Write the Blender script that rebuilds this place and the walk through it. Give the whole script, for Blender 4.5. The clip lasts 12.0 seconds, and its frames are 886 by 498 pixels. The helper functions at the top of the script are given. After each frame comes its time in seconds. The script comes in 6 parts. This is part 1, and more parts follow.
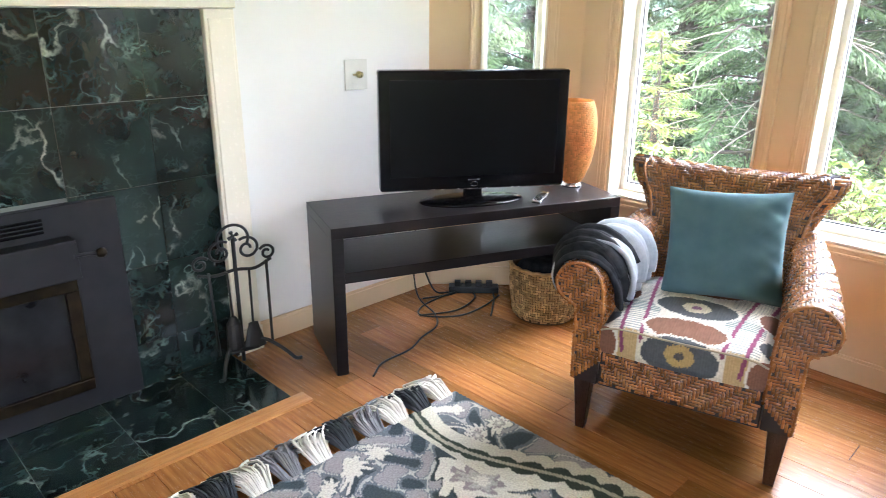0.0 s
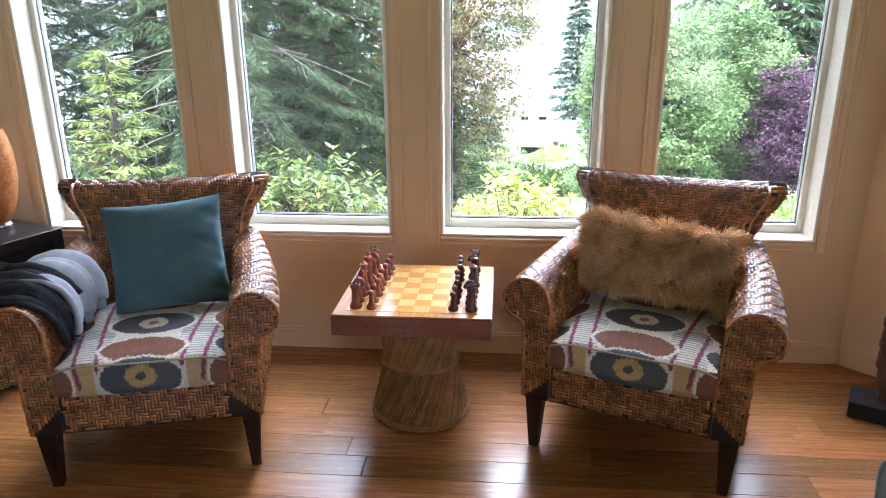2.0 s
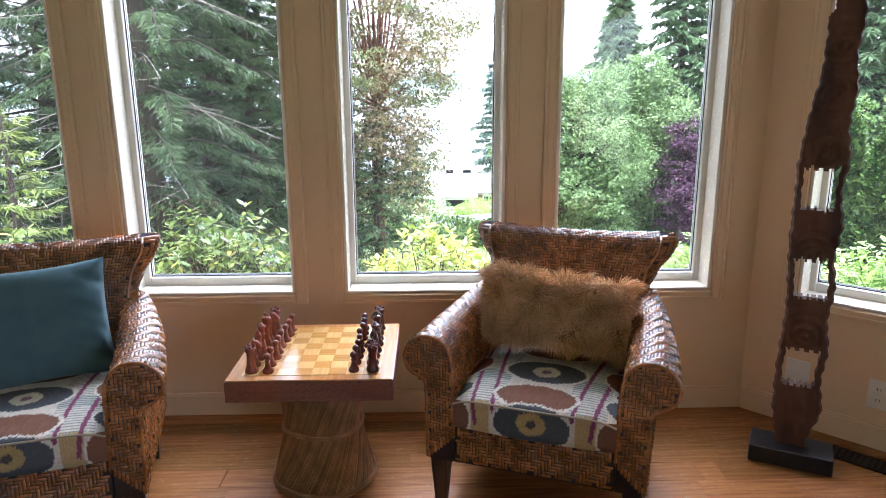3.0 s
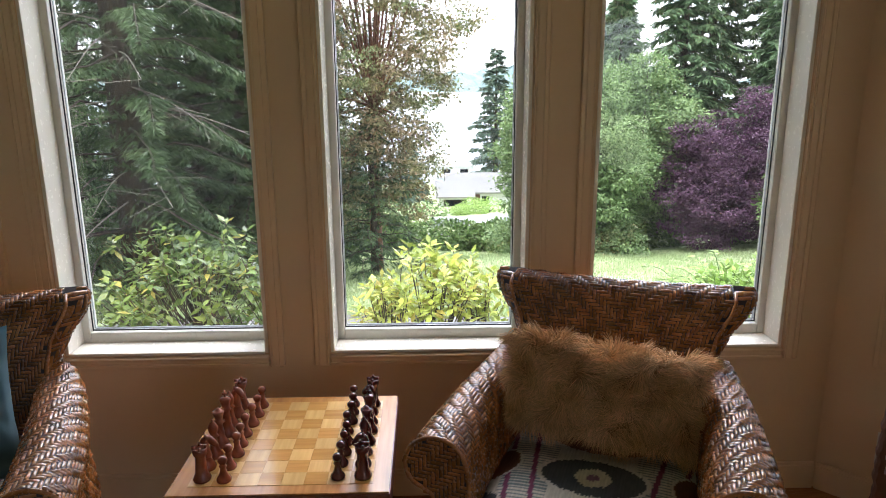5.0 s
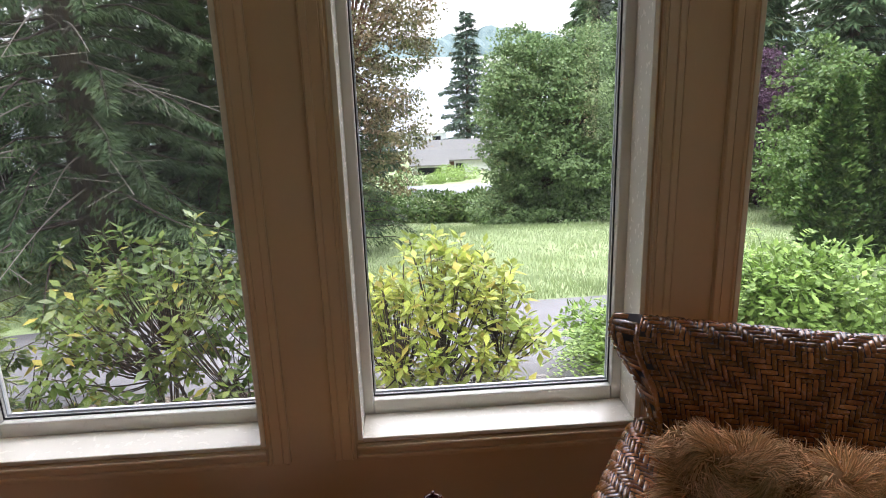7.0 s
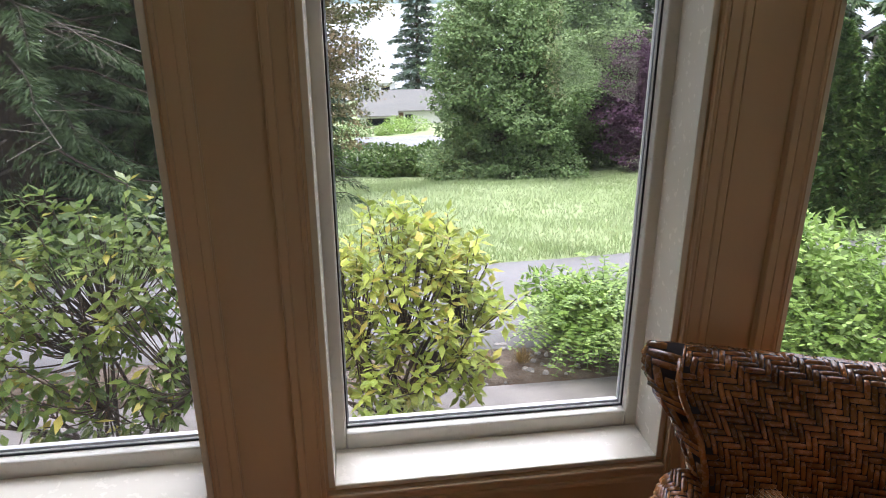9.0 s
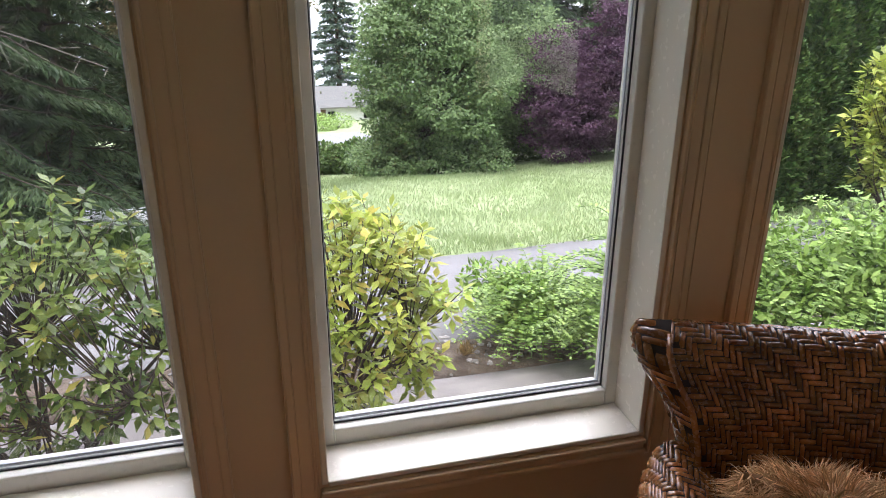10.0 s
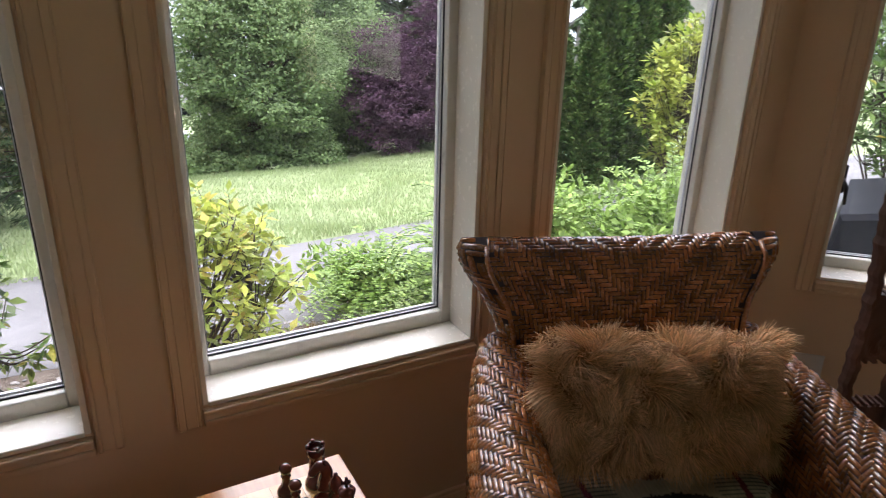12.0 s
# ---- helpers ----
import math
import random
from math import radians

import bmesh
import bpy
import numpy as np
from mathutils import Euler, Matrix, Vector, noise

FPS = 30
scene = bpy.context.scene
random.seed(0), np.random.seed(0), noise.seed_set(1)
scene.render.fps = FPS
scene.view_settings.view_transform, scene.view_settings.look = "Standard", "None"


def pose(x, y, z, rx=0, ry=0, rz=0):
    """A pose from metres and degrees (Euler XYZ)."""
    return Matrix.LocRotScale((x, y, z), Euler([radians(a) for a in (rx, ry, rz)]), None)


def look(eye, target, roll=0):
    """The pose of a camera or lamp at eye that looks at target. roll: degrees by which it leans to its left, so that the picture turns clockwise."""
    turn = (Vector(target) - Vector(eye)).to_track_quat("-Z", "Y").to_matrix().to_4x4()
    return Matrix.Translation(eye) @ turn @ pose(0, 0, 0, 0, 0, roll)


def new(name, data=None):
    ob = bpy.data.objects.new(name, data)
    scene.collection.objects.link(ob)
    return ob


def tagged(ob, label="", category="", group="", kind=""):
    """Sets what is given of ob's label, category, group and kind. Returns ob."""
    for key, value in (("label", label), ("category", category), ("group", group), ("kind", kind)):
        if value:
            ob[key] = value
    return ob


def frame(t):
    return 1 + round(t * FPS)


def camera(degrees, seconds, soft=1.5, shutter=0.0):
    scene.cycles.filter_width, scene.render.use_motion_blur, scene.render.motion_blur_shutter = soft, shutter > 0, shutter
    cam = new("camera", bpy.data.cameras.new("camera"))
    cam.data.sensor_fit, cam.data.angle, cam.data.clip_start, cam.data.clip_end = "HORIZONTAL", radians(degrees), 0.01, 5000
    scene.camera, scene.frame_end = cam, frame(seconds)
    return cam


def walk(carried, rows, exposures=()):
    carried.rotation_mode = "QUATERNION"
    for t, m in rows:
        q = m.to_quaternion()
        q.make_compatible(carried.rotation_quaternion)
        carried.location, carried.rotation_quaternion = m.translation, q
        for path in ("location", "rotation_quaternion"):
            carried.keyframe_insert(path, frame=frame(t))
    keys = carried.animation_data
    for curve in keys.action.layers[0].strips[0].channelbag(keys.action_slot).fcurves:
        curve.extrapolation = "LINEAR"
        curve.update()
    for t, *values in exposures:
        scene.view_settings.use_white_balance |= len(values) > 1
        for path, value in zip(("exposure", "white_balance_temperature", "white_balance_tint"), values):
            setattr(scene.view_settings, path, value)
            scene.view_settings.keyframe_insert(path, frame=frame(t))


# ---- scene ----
cam = camera(65.8, 12.0, soft=0.9, shutter=0.12)
PATH = [
    (0, (0.050, -0.024, 1.407), (1.378, 1.318, 0.746), 0.55),
    (0.3, (0.086, -0.085, 1.383), (1.528, 1.151, 0.754), 0.31),
    (0.5, (0.093, -0.093, 1.390), (1.621, 1.036, 0.765), 0.16),
    (1, (0.103, -0.134, 1.403), (1.828, 0.673, 0.792), -0.48),
    (1.5, (0.090, -0.205, 1.367), (1.945, 0.267, 0.785), 0.21),
    (2, (0.129, -0.275, 1.396), (2.026, -0.109, 0.784), -0.35),
    (2.5, (0.154, -0.332, 1.386), (2.059, -0.332, 0.776), -0.08),
    (3, (0.170, -0.374, 1.399), (2.115, -0.414, 0.934), -0.32),
    (3.2, (0.191, -0.382, 1.426), (2.143, -0.431, 0.993), -0.32),
    (4.8, (0.671, -0.377, 1.437), (2.615, -0.425, 0.970), -0.36),
    (5, (0.754, -0.348, 1.436), (2.697, -0.396, 0.968), -0.33),
    (5.5, (0.994, -0.319, 1.421), (2.938, -0.368, 0.952), -0.37),
    (6, (1.228, -0.306, 1.434), (3.171, -0.350, 0.966), -0.39),
    (6.2, (1.294, -0.285, 1.430), (3.237, -0.316, 0.959), -0.56),
    (6.5, (1.384, -0.240, 1.430), (3.325, -0.277, 0.947), -0.57),
    (7, (1.531, -0.144, 1.419), (3.447, -0.263, 0.858), -1.92),
    (7.2, (1.603, -0.141, 1.414), (3.508, -0.289, 0.823), -1.78),
    (8.8, (1.866, -0.133, 1.423), (3.737, -0.285, 0.734), -0.13),
    (9, (1.864, -0.085, 1.431), (3.720, -0.348, 0.735), -0.07),
    (9.5, (1.880, 0.012, 1.417), (3.721, -0.349, 0.723), -0.75),
    (10, (1.885, 0.025, 1.415), (3.696, -0.445, 0.709), 0.17),
    (10.5, (1.900, 0.048, 1.400), (3.694, -0.465, 0.680), 0.79),
    (11, (1.858, 0.074, 1.402), (3.635, -0.477, 0.670), 1.37),
    (11.5, (1.762, 0.104, 1.392), (3.511, -0.539, 0.664), 1.75),
    (12, (1.633, 0.142, 1.387), (3.266, -0.766, 0.674), 1.45),
]
walk(cam, [(t, look(eye, target, roll)) for t, eye, target, roll in PATH],
     exposures=[(0.0, 4.6, 5650, 14), (0.5, 4.45, 5600, 14), (1.0, 4.25, 5550, 15), (1.5, 3.8, 5450, 16), (2.0, 3.45, 5400, 18), (2.5, 3.2, 5400, 18), (3.2, 3.1, 5450, 19), (4.8, 2.38, 5850, 17), (6.0, 1.88, 5950, 19), (9.0, 1.7, 5900, 21), (12.0, 1.9, 5950, 22)])

# ---- world, sun and large lights ----
world = bpy.data.worlds.new("sky")
scene.world = world
world.use_nodes = True
wn = world.node_tree
sky = wn.nodes.new("ShaderNodeTexSky")
sky.sky_type, sky.sun_disc = "NISHITA", False
sky.sun_elevation, sky.sun_rotation = radians(55), radians(100)
sky.air_density, sky.dust_density, sky.ozone_density = 1.0, 3.0, 1.0
hsv = wn.nodes.new("ShaderNodeHueSaturation")
hsv.inputs["Saturation"].default_value = 0.25
wn.links.new(sky.outputs[0], hsv.inputs["Color"])
wn.links.new(hsv.outputs[0], wn.nodes["Background"].inputs[0])
wn.nodes["Background"].inputs[1].default_value = 0.15
sun_data = bpy.data.lights.new("sun", "SUN")
sun_data.energy, sun_data.angle, sun_data.color = 1.4, radians(30), (1.0, 0.97, 0.92)
sun = new("sun", sun_data)
sun.matrix_world = look((-20, 12, 40), (0, 0, 0))
# daylight of the glazed opening in the side wall behind the camera
back_data = bpy.data.lights.new("side_window_daylight", "AREA")
back_data.shape, back_data.size, back_data.size_y = "RECTANGLE", 2.6, 1.7
back_data.energy, back_data.color = 0.65, (1.0, 0.95, 0.88)
back_lamp = new("side_window_daylight", back_data)
back_lamp.matrix_world = look((-2.1, -2.42, 1.25), (-2.1, 0, 1.2))


# ---- materials ----
def mat(name, c1, c2=None, rough=0.6, metal=0.0, scale=8.0, stretch=(1, 1, 1), bump=0.0, bscale=60.0, vary=0.0, island=0.0,
        coat=0.0, spec=0.5, rvar=0.1, bdist=0.002, attr="", sheen=0.0, trans=0.0, detail=5.0, contrast=(0.35, 0.65)):
    m = bpy.data.materials.new(name)
    m.use_nodes = True
    nt = m.node_tree
    N, L = nt.nodes, nt.links
    b = N["Principled BSDF"]
    co = N.new("ShaderNodeTexCoord")
    mp = N.new("ShaderNodeMapping")
    mp.inputs["Scale"].default_value = stretch
    L.new(co.outputs["Object"], mp.inputs[0])
    n1 = N.new("ShaderNodeTexNoise")
    n1.inputs["Scale"].default_value, n1.inputs["Detail"].default_value = scale, detail
    L.new(mp.outputs[0], n1.inputs["Vector"])
    n2 = N.new("ShaderNodeTexNoise")
    n2.inputs["Scale"].default_value, n2.inputs["Detail"].default_value = bscale, 4
    L.new(mp.outputs[0], n2.inputs["Vector"])
    mr = N.new("ShaderNodeMapRange")
    mr.inputs["From Min"].default_value, mr.inputs["From Max"].default_value = contrast
    L.new(n1.outputs["Fac"], mr.inputs["Value"])
    mix = N.new("ShaderNodeMix")
    mix.data_type = "RGBA"
    L.new(mr.outputs[0], mix.inputs["Factor"])
    if attr:
        at = N.new("ShaderNodeAttribute")
        at.attribute_name = attr
        dk = N.new("ShaderNodeMix")
        dk.data_type, dk.blend_type = "RGBA", "MULTIPLY"
        dk.inputs["Factor"].default_value = 1.0
        dk.inputs[7].default_value = (*(c2 or (0.8, 0.8, 0.8)), 1)
        L.new(at.outputs["Color"], dk.inputs[6])
        L.new(at.outputs["Color"], mix.inputs[6])
        L.new(dk.outputs[2], mix.inputs[7])
    else:
        mix.inputs[6].default_value = (*c1, 1)
        mix.inputs[7].default_value = (*(c2 or [v * 0.85 for v in c1]), 1)
    out = mix.outputs[2]
    if vary or island:
        if vary:
            src = N.new("ShaderNodeObjectInfo").outputs["Random"]
        else:
            src = N.new("ShaderNodeNewGeometry").outputs["Random Per Island"]
        k = vary or island
        r = N.new("ShaderNodeMapRange")
        r.inputs["To Min"].default_value, r.inputs["To Max"].default_value = 1 - k, 1 + k
        L.new(src, r.inputs["Value"])
        hs = N.new("ShaderNodeHueSaturation")
        L.new(r.outputs[0], hs.inputs["Value"])
        r2 = N.new("ShaderNodeMapRange")
        r2.inputs["To Min"].default_value, r2.inputs["To Max"].default_value = 0.5 + 0.014 * k, 0.5 - 0.014 * k
        L.new(src, r2.inputs["Value"])
        L.new(r2.outputs[0], hs.inputs["Hue"])
        L.new(out, hs.inputs["Color"])
        out = hs.outputs[0]
    L.new(out, b.inputs["Base Color"])
    rr = N.new("ShaderNodeMapRange")
    rr.inputs["To Min"].default_value, rr.inputs["To Max"].default_value = max(0.02, rough - rvar), min(1, rough + rvar)
    L.new(n2.outputs["Fac"], rr.inputs["Value"])
    L.new(rr.outputs[0], b.inputs["Roughness"])
    b.inputs["Metallic"].default_value = metal
    b.inputs["Specular IOR Level"].default_value = spec
    b.inputs["Coat Weight"].default_value = coat
    b.inputs["Coat Roughness"].default_value = 0.15
    if sheen:
        b.inputs["Sheen Weight"].default_value = sheen
    if bump:
        bp = N.new("ShaderNodeBump")
        bp.inputs["Strength"].default_value, bp.inputs["Distance"].default_value = bump, bdist
        L.new(n2.outputs["Fac"], bp.inputs["Height"])
        L.new(bp.outputs[0], b.inputs["Normal"])
    if trans:
        tr = N.new("ShaderNodeBsdfTranslucent")
        L.new(out, tr.inputs["Color"])
        ms = N.new("ShaderNodeMixShader")
        ms.inputs[0].default_value = trans
        L.new(b.outputs[0], ms.inputs[1])
        L.new(tr.outputs[0], ms.inputs[2])
        L.new(ms.outputs[0], N["Material Output"].inputs["Surface"])
    return m


def marble(name):
    m = mat(name, (0.005, 0.008, 0.008), (0.016, 0.030, 0.027), rough=0.12, scale=4, rvar=0.05, spec=0.5, vary=0.35)
    nt = m.node_tree
    N, L = nt.nodes, nt.links
    b = N["Principled BSDF"]
    base = b.inputs["Base Color"].links[0].from_socket
    co = N.new("ShaderNodeTexCoord")
    info = N.new("ShaderNodeObjectInfo")
    off = N.new("ShaderNodeVectorMath")
    off.operation = "MULTIPLY_ADD"
    cmb = N.new("ShaderNodeCombineXYZ")
    for k in range(3):
        L.new(info.outputs["Random"], cmb.inputs[k])
    L.new(cmb.outputs[0], off.inputs[0])
    off.inputs[1].default_value = (37.0, 11.0, 53.0)
    L.new(co.outputs["Object"], off.inputs[2])
    warp = N.new("ShaderNodeTexNoise")
    warp.inputs["Scale"].default_value, warp.inputs["Detail"].default_value = 4.0, 6
    L.new(off.outputs[0], warp.inputs["Vector"])
    add = N.new("ShaderNodeVectorMath")
    add.operation = "MULTIPLY_ADD"
    L.new(warp.outputs["Color"], add.inputs[0])
    add.inputs[1].default_value = (0.55, 0.55, 0.55)
    L.new(off.outputs[0], add.inputs[2])
    out = base
    for scale, width, color, gate in ((1.7, 0.010, (0.34, 0.38, 0.33), 0.48), (4.2, 0.015, (0.15, 0.21, 0.19), 0.49), (9.0, 0.06, (0.032, 0.055, 0.050), 0.54), (22.0, 0.05, (0.03, 0.052, 0.048), 0.48)):
        vo = N.new("ShaderNodeTexVoronoi")
        vo.feature = "DISTANCE_TO_EDGE"
        vo.inputs["Scale"].default_value = scale
        L.new(add.outputs[0], vo.inputs["Vector"])
        r = N.new("ShaderNodeMapRange")
        r.inputs["From Min"].default_value, r.inputs["From Max"].default_value = 0.0, width * 1.8
        r.inputs["To Min"].default_value, r.inputs["To Max"].default_value = 1.0, 0.0
        L.new(vo.outputs["Distance"], r.inputs["Value"])
        g = N.new("ShaderNodeTexNoise")
        g.inputs["Scale"].default_value = 5.0 + scale * 0.4
        L.new(off.outputs[0], g.inputs["Vector"])
        gr = N.new("ShaderNodeMapRange")
        gr.inputs["From Min"].default_value, gr.inputs["From Max"].default_value = gate, gate + 0.16
        L.new(g.outputs["Fac"], gr.inputs["Value"])
        mu = N.new("ShaderNodeMath")
        mu.operation = "MULTIPLY"
        L.new(r.outputs[0], mu.inputs[0])
        L.new(gr.outputs[0], mu.inputs[1])
        mx = N.new("ShaderNodeMix")
        mx.data_type = "RGBA"
        L.new(mu.outputs[0], mx.inputs["Factor"])
        L.new(out, mx.inputs[6])
        mx.inputs[7].default_value = (*color, 1)
        out = mx.outputs[2]
    L.new(out, b.inputs["Base Color"])
    return m


def glass(name, rough=0.0):
    m = bpy.data.materials.new(name)
    m.use_nodes = True
    N, L = m.node_tree.nodes, m.node_tree.links
    tr = N.new("ShaderNodeBsdfTransparent")
    tr.inputs[0].default_value = (0.96, 0.975, 0.97, 1)
    gl = N.new("ShaderNodeBsdfGlossy")
    gl.inputs["Roughness"].default_value = rough
    lw = N.new("ShaderNodeLayerWeight")
    lw.inputs[0].default_value = 0.5
    pw = N.new("ShaderNodeMath")
    pw.operation = "POWER"
    pw.inputs[1].default_value = 5.0
    L.new(lw.outputs["Facing"], pw.inputs[0])
    fr = N.new("ShaderNodeMath")
    fr.operation = "MULTIPLY_ADD"
    fr.inputs[1].default_value, fr.inputs[2].default_value = 0.9, 0.03
    L.new(pw.outputs[0], fr.inputs[0])
    ms = N.new("ShaderNodeMixShader")
    L.new(fr.outputs[0], ms.inputs[0])
    L.new(tr.outputs[0], ms.inputs[1])
    L.new(gl.outputs[0], ms.inputs[2])
    # thin uneven film of dust on the pane
    co = N.new("ShaderNodeTexCoord")
    nz = N.new("ShaderNodeTexNoise")
    nz.inputs["Scale"].default_value, nz.inputs["Detail"].default_value = 3.0, 6
    L.new(co.outputs["Object"], nz.inputs["Vector"])
    dr = N.new("ShaderNodeMapRange")
    dr.inputs["To Min"].default_value, dr.inputs["To Max"].default_value = 0.0, 0.008
    L.new(nz.outputs["Fac"], dr.inputs["Value"])
    du = N.new("ShaderNodeBsdfTranslucent")
    du.inputs[0].default_value = (0.75, 0.76, 0.75, 1)
    md = N.new("ShaderNodeMixShader")
    L.new(dr.outputs[0], md.inputs[0])
    L.new(ms.outputs[0], md.inputs[1])
    L.new(du.outputs[0], md.inputs[2])
    L.new(md.outputs[0], N["Material Output"].inputs["Surface"])
    return m


M_WALL = mat("cream_wall_paint", (0.74, 0.56, 0.355), (0.71, 0.53, 0.33), rough=0.55, scale=2, bump=0.25, bscale=140, bdist=0.001)
M_WHITE = mat("white_wall_paint", (0.86, 0.85, 0.82), (0.83, 0.82, 0.79), rough=0.55, scale=2, bump=0.25, bscale=140, bdist=0.001)
M_CEIL = mat("ceiling_paint", (0.74, 0.67, 0.56), rough=0.8, scale=2, bump=0.4, bscale=90)
M_TRIM = mat("cream_trim_paint", (0.75, 0.575, 0.37), (0.72, 0.545, 0.34), rough=0.34, scale=3, bump=0.08, bscale=80, bdist=0.001)
M_SILL = mat("white_sill_paint", (0.87, 0.82, 0.70), (0.83, 0.78, 0.66), rough=0.25, scale=5, bump=0.05, bscale=60, bdist=0.001)
M_VINYL = mat("window_vinyl", (0.80, 0.78, 0.70), rough=0.3, scale=4)
M_GASKET = mat("black_gasket", (0.015, 0.015, 0.017), rough=0.5)
M_ALU = mat("grey_spacer", (0.55, 0.57, 0.59), rough=0.5)
M_GLASS = glass("window_glass")
M_PLANK = mat("floor_plank_wood", (0.35, 0.158, 0.048), (0.235, 0.096, 0.030), rough=0.25, scale=5, stretch=(14, 0.9, 14), bump=0.04, bscale=22,
              bdist=0.001, vary=0.28, coat=0.12, rvar=0.08)
M_JOINT = mat("floor_joint", (0.03, 0.012, 0.006), rough=0.8)
M_OAK = mat("hearth_border_wood", (0.52, 0.25, 0.08), (0.40, 0.17, 0.05), rough=0.3, scale=5, stretch=(1, 14, 14), coat=0.15)
M_MARBLE = marble("green_black_marble")
M_GROUT = mat("pale_grout", (0.16, 0.17, 0.15), rough=0.9)
M_STEEL = mat("stove_black_steel", (0.012, 0.012, 0.014), (0.017, 0.017, 0.02), spec=0.3, rough=0.5, scale=14, bump=0.1, bscale=200, bdist=0.0005)
M_BRASS = mat("aged_brass", (0.035, 0.025, 0.014), (0.018, 0.013, 0.009), rough=0.45, metal=0.9, scale=20)
M_STOVEGLASS = mat("sooty_stove_glass", (0.008, 0.008, 0.009), (0.02, 0.02, 0.022), spec=0.3, rough=0.12, scale=9)
M_IRON = mat("black_wrought_iron", (0.012, 0.012, 0.012), rough=0.5, scale=40, bump=0.3, bscale=150, bdist=0.001)
M_BLACKWOOD = mat("black_brown_veneer", (0.009, 0.0075, 0.008), (0.015, 0.012, 0.012), spec=0.35, rough=0.33, scale=6, stretch=(1, 12, 12), bump=0.08, bscale=40, bdist=0.0005)
M_TVBLACK = mat("gloss_black_plastic", (0.004, 0.004, 0.005), spec=0.2, rough=0.2, rvar=0.03, scale=10)
M_SCREEN = mat("tv_screen", (0.003, 0.003, 0.004), spec=0.12, rough=0.35, rvar=0.02, scale=10)
M_SILVER = mat("silver_metal", (0.6, 0.6, 0.6), rough=0.25, metal=0.9)
M_LAMPSHADE = mat("orange_woven_shade", (0.72, 0.37, 0.12), (0.60, 0.28, 0.08), rough=0.5, scale=8, island=0.2, trans=0.45)
M_RATTAN = mat("rattan_strand", (0.38, 0.153, 0.043), (0.17, 0.063, 0.018), rough=0.26, scale=18, bump=0.1, bscale=120, bdist=0.0008, island=0.35, coat=0.5)
# Backing under the strands, near black: the gaps' shade is put into its colour.
M_RATTANB = mat("shade_dark_rattan_core", (0.018, 0.007, 0.004), rough=0.6, scale=30)
M_LEG = mat("dark_chair_leg", (0.035, 0.014, 0.008), (0.02, 0.008, 0.005), rough=0.3, stretch=(10, 10, 1), coat=0.2)
M_IKAT = mat("ikat_fabric", (1, 1, 1), (0.82, 0.82, 0.82), rough=0.85, attr="dye", scale=120, stretch=(1, 0.25, 1), bump=0.25, bscale=500, bdist=0.0006, spec=0.2)
M_PIPING = mat("cushion_piping", (0.42, 0.36, 0.26), rough=0.8, scale=30)
M_TEAL = mat("teal_cotton", (0.085, 0.155, 0.180), (0.07, 0.135, 0.16), rough=0.85, scale=14, bump=0.3, bscale=420, bdist=0.0006, spec=0.2, sheen=0.15)
M_FUR = mat("tan_fur", (0.80, 0.54, 0.29), (0.56, 0.34, 0.16), rough=0.6, scale=10, island=0.35, spec=0.25)
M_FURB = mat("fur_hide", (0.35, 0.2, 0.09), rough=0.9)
M_THROW = mat("grey_wool_throw", (0.40, 0.43, 0.48), (0.32, 0.35, 0.40), rough=0.95, scale=30, bump=0.5, bscale=260, bdist=0.0015, spec=0.1, sheen=0.2)
M_THROWD = mat("charcoal_wool_throw", (0.035, 0.037, 0.042), (0.02, 0.021, 0.025), rough=0.95, scale=30, bump=0.5, bscale=260, bdist=0.0015, spec=0.1)
M_BASKET = mat("seagrass", (0.50, 0.33, 0.15), (0.32, 0.19, 0.08), rough=0.75, scale=25, island=0.35, bump=0.2, bscale=200, bdist=0.001)
# Inner layer and bottom, darker than the strands: gap shade put into the colour.
M_BASKETB = mat("shade_dark_seagrass_core", (0.10, 0.06, 0.03), rough=0.9)
M_STICK = mat("drum_cane", (0.38, 0.19, 0.07), (0.23, 0.11, 0.04), rough=0.55, scale=20, island=0.35, bump=0.15, bscale=120, bdist=0.001)
M_DRUM = mat("drum_core", (0.16, 0.09, 0.04), rough=0.8)
M_TABLE = mat("table_red_wood", (0.23, 0.070, 0.032), (0.165, 0.046, 0.022), rough=0.28, stretch=(14, 1, 14), scale=4, coat=0.25)
M_TABLETOP = mat("table_honey_wood", (0.56, 0.265, 0.075), (0.44, 0.19, 0.052), rough=0.22, stretch=(1, 14, 1), scale=4, coat=0.3, rvar=0.05)
M_SQL = mat("light_maple_square", (0.76, 0.47, 0.17), (0.66, 0.39, 0.13), rough=0.22, stretch=(1, 12, 1), scale=6, vary=0.1, coat=0.3, rvar=0.05)
M_SQD = mat("amber_square", (0.62, 0.32, 0.08), (0.52, 0.25, 0.06), rough=0.22, stretch=(12, 1, 1), scale=6, vary=0.1, coat=0.3, rvar=0.05)
M_CHESSL = mat("red_brown_chess_wood", (0.30, 0.075, 0.028), (0.21, 0.045, 0.018), rough=0.18, scale=40, coat=0.5)
M_CHESSD = mat("dark_red_chess_wood", (0.10, 0.018, 0.012), (0.065, 0.012, 0.008), rough=0.18, scale=40, coat=0.5)
M_CARVED = mat("weathered_carved_wood", (0.14, 0.062, 0.034), (0.045, 0.02, 0.013), rough=0.65, scale=9, stretch=(1, 1, 0.25), bump=0.6, bscale=45, bdist=0.006)
M_BLACKBASE = mat("black_stand_paint", (0.010, 0.011, 0.014), rough=0.45, scale=10)
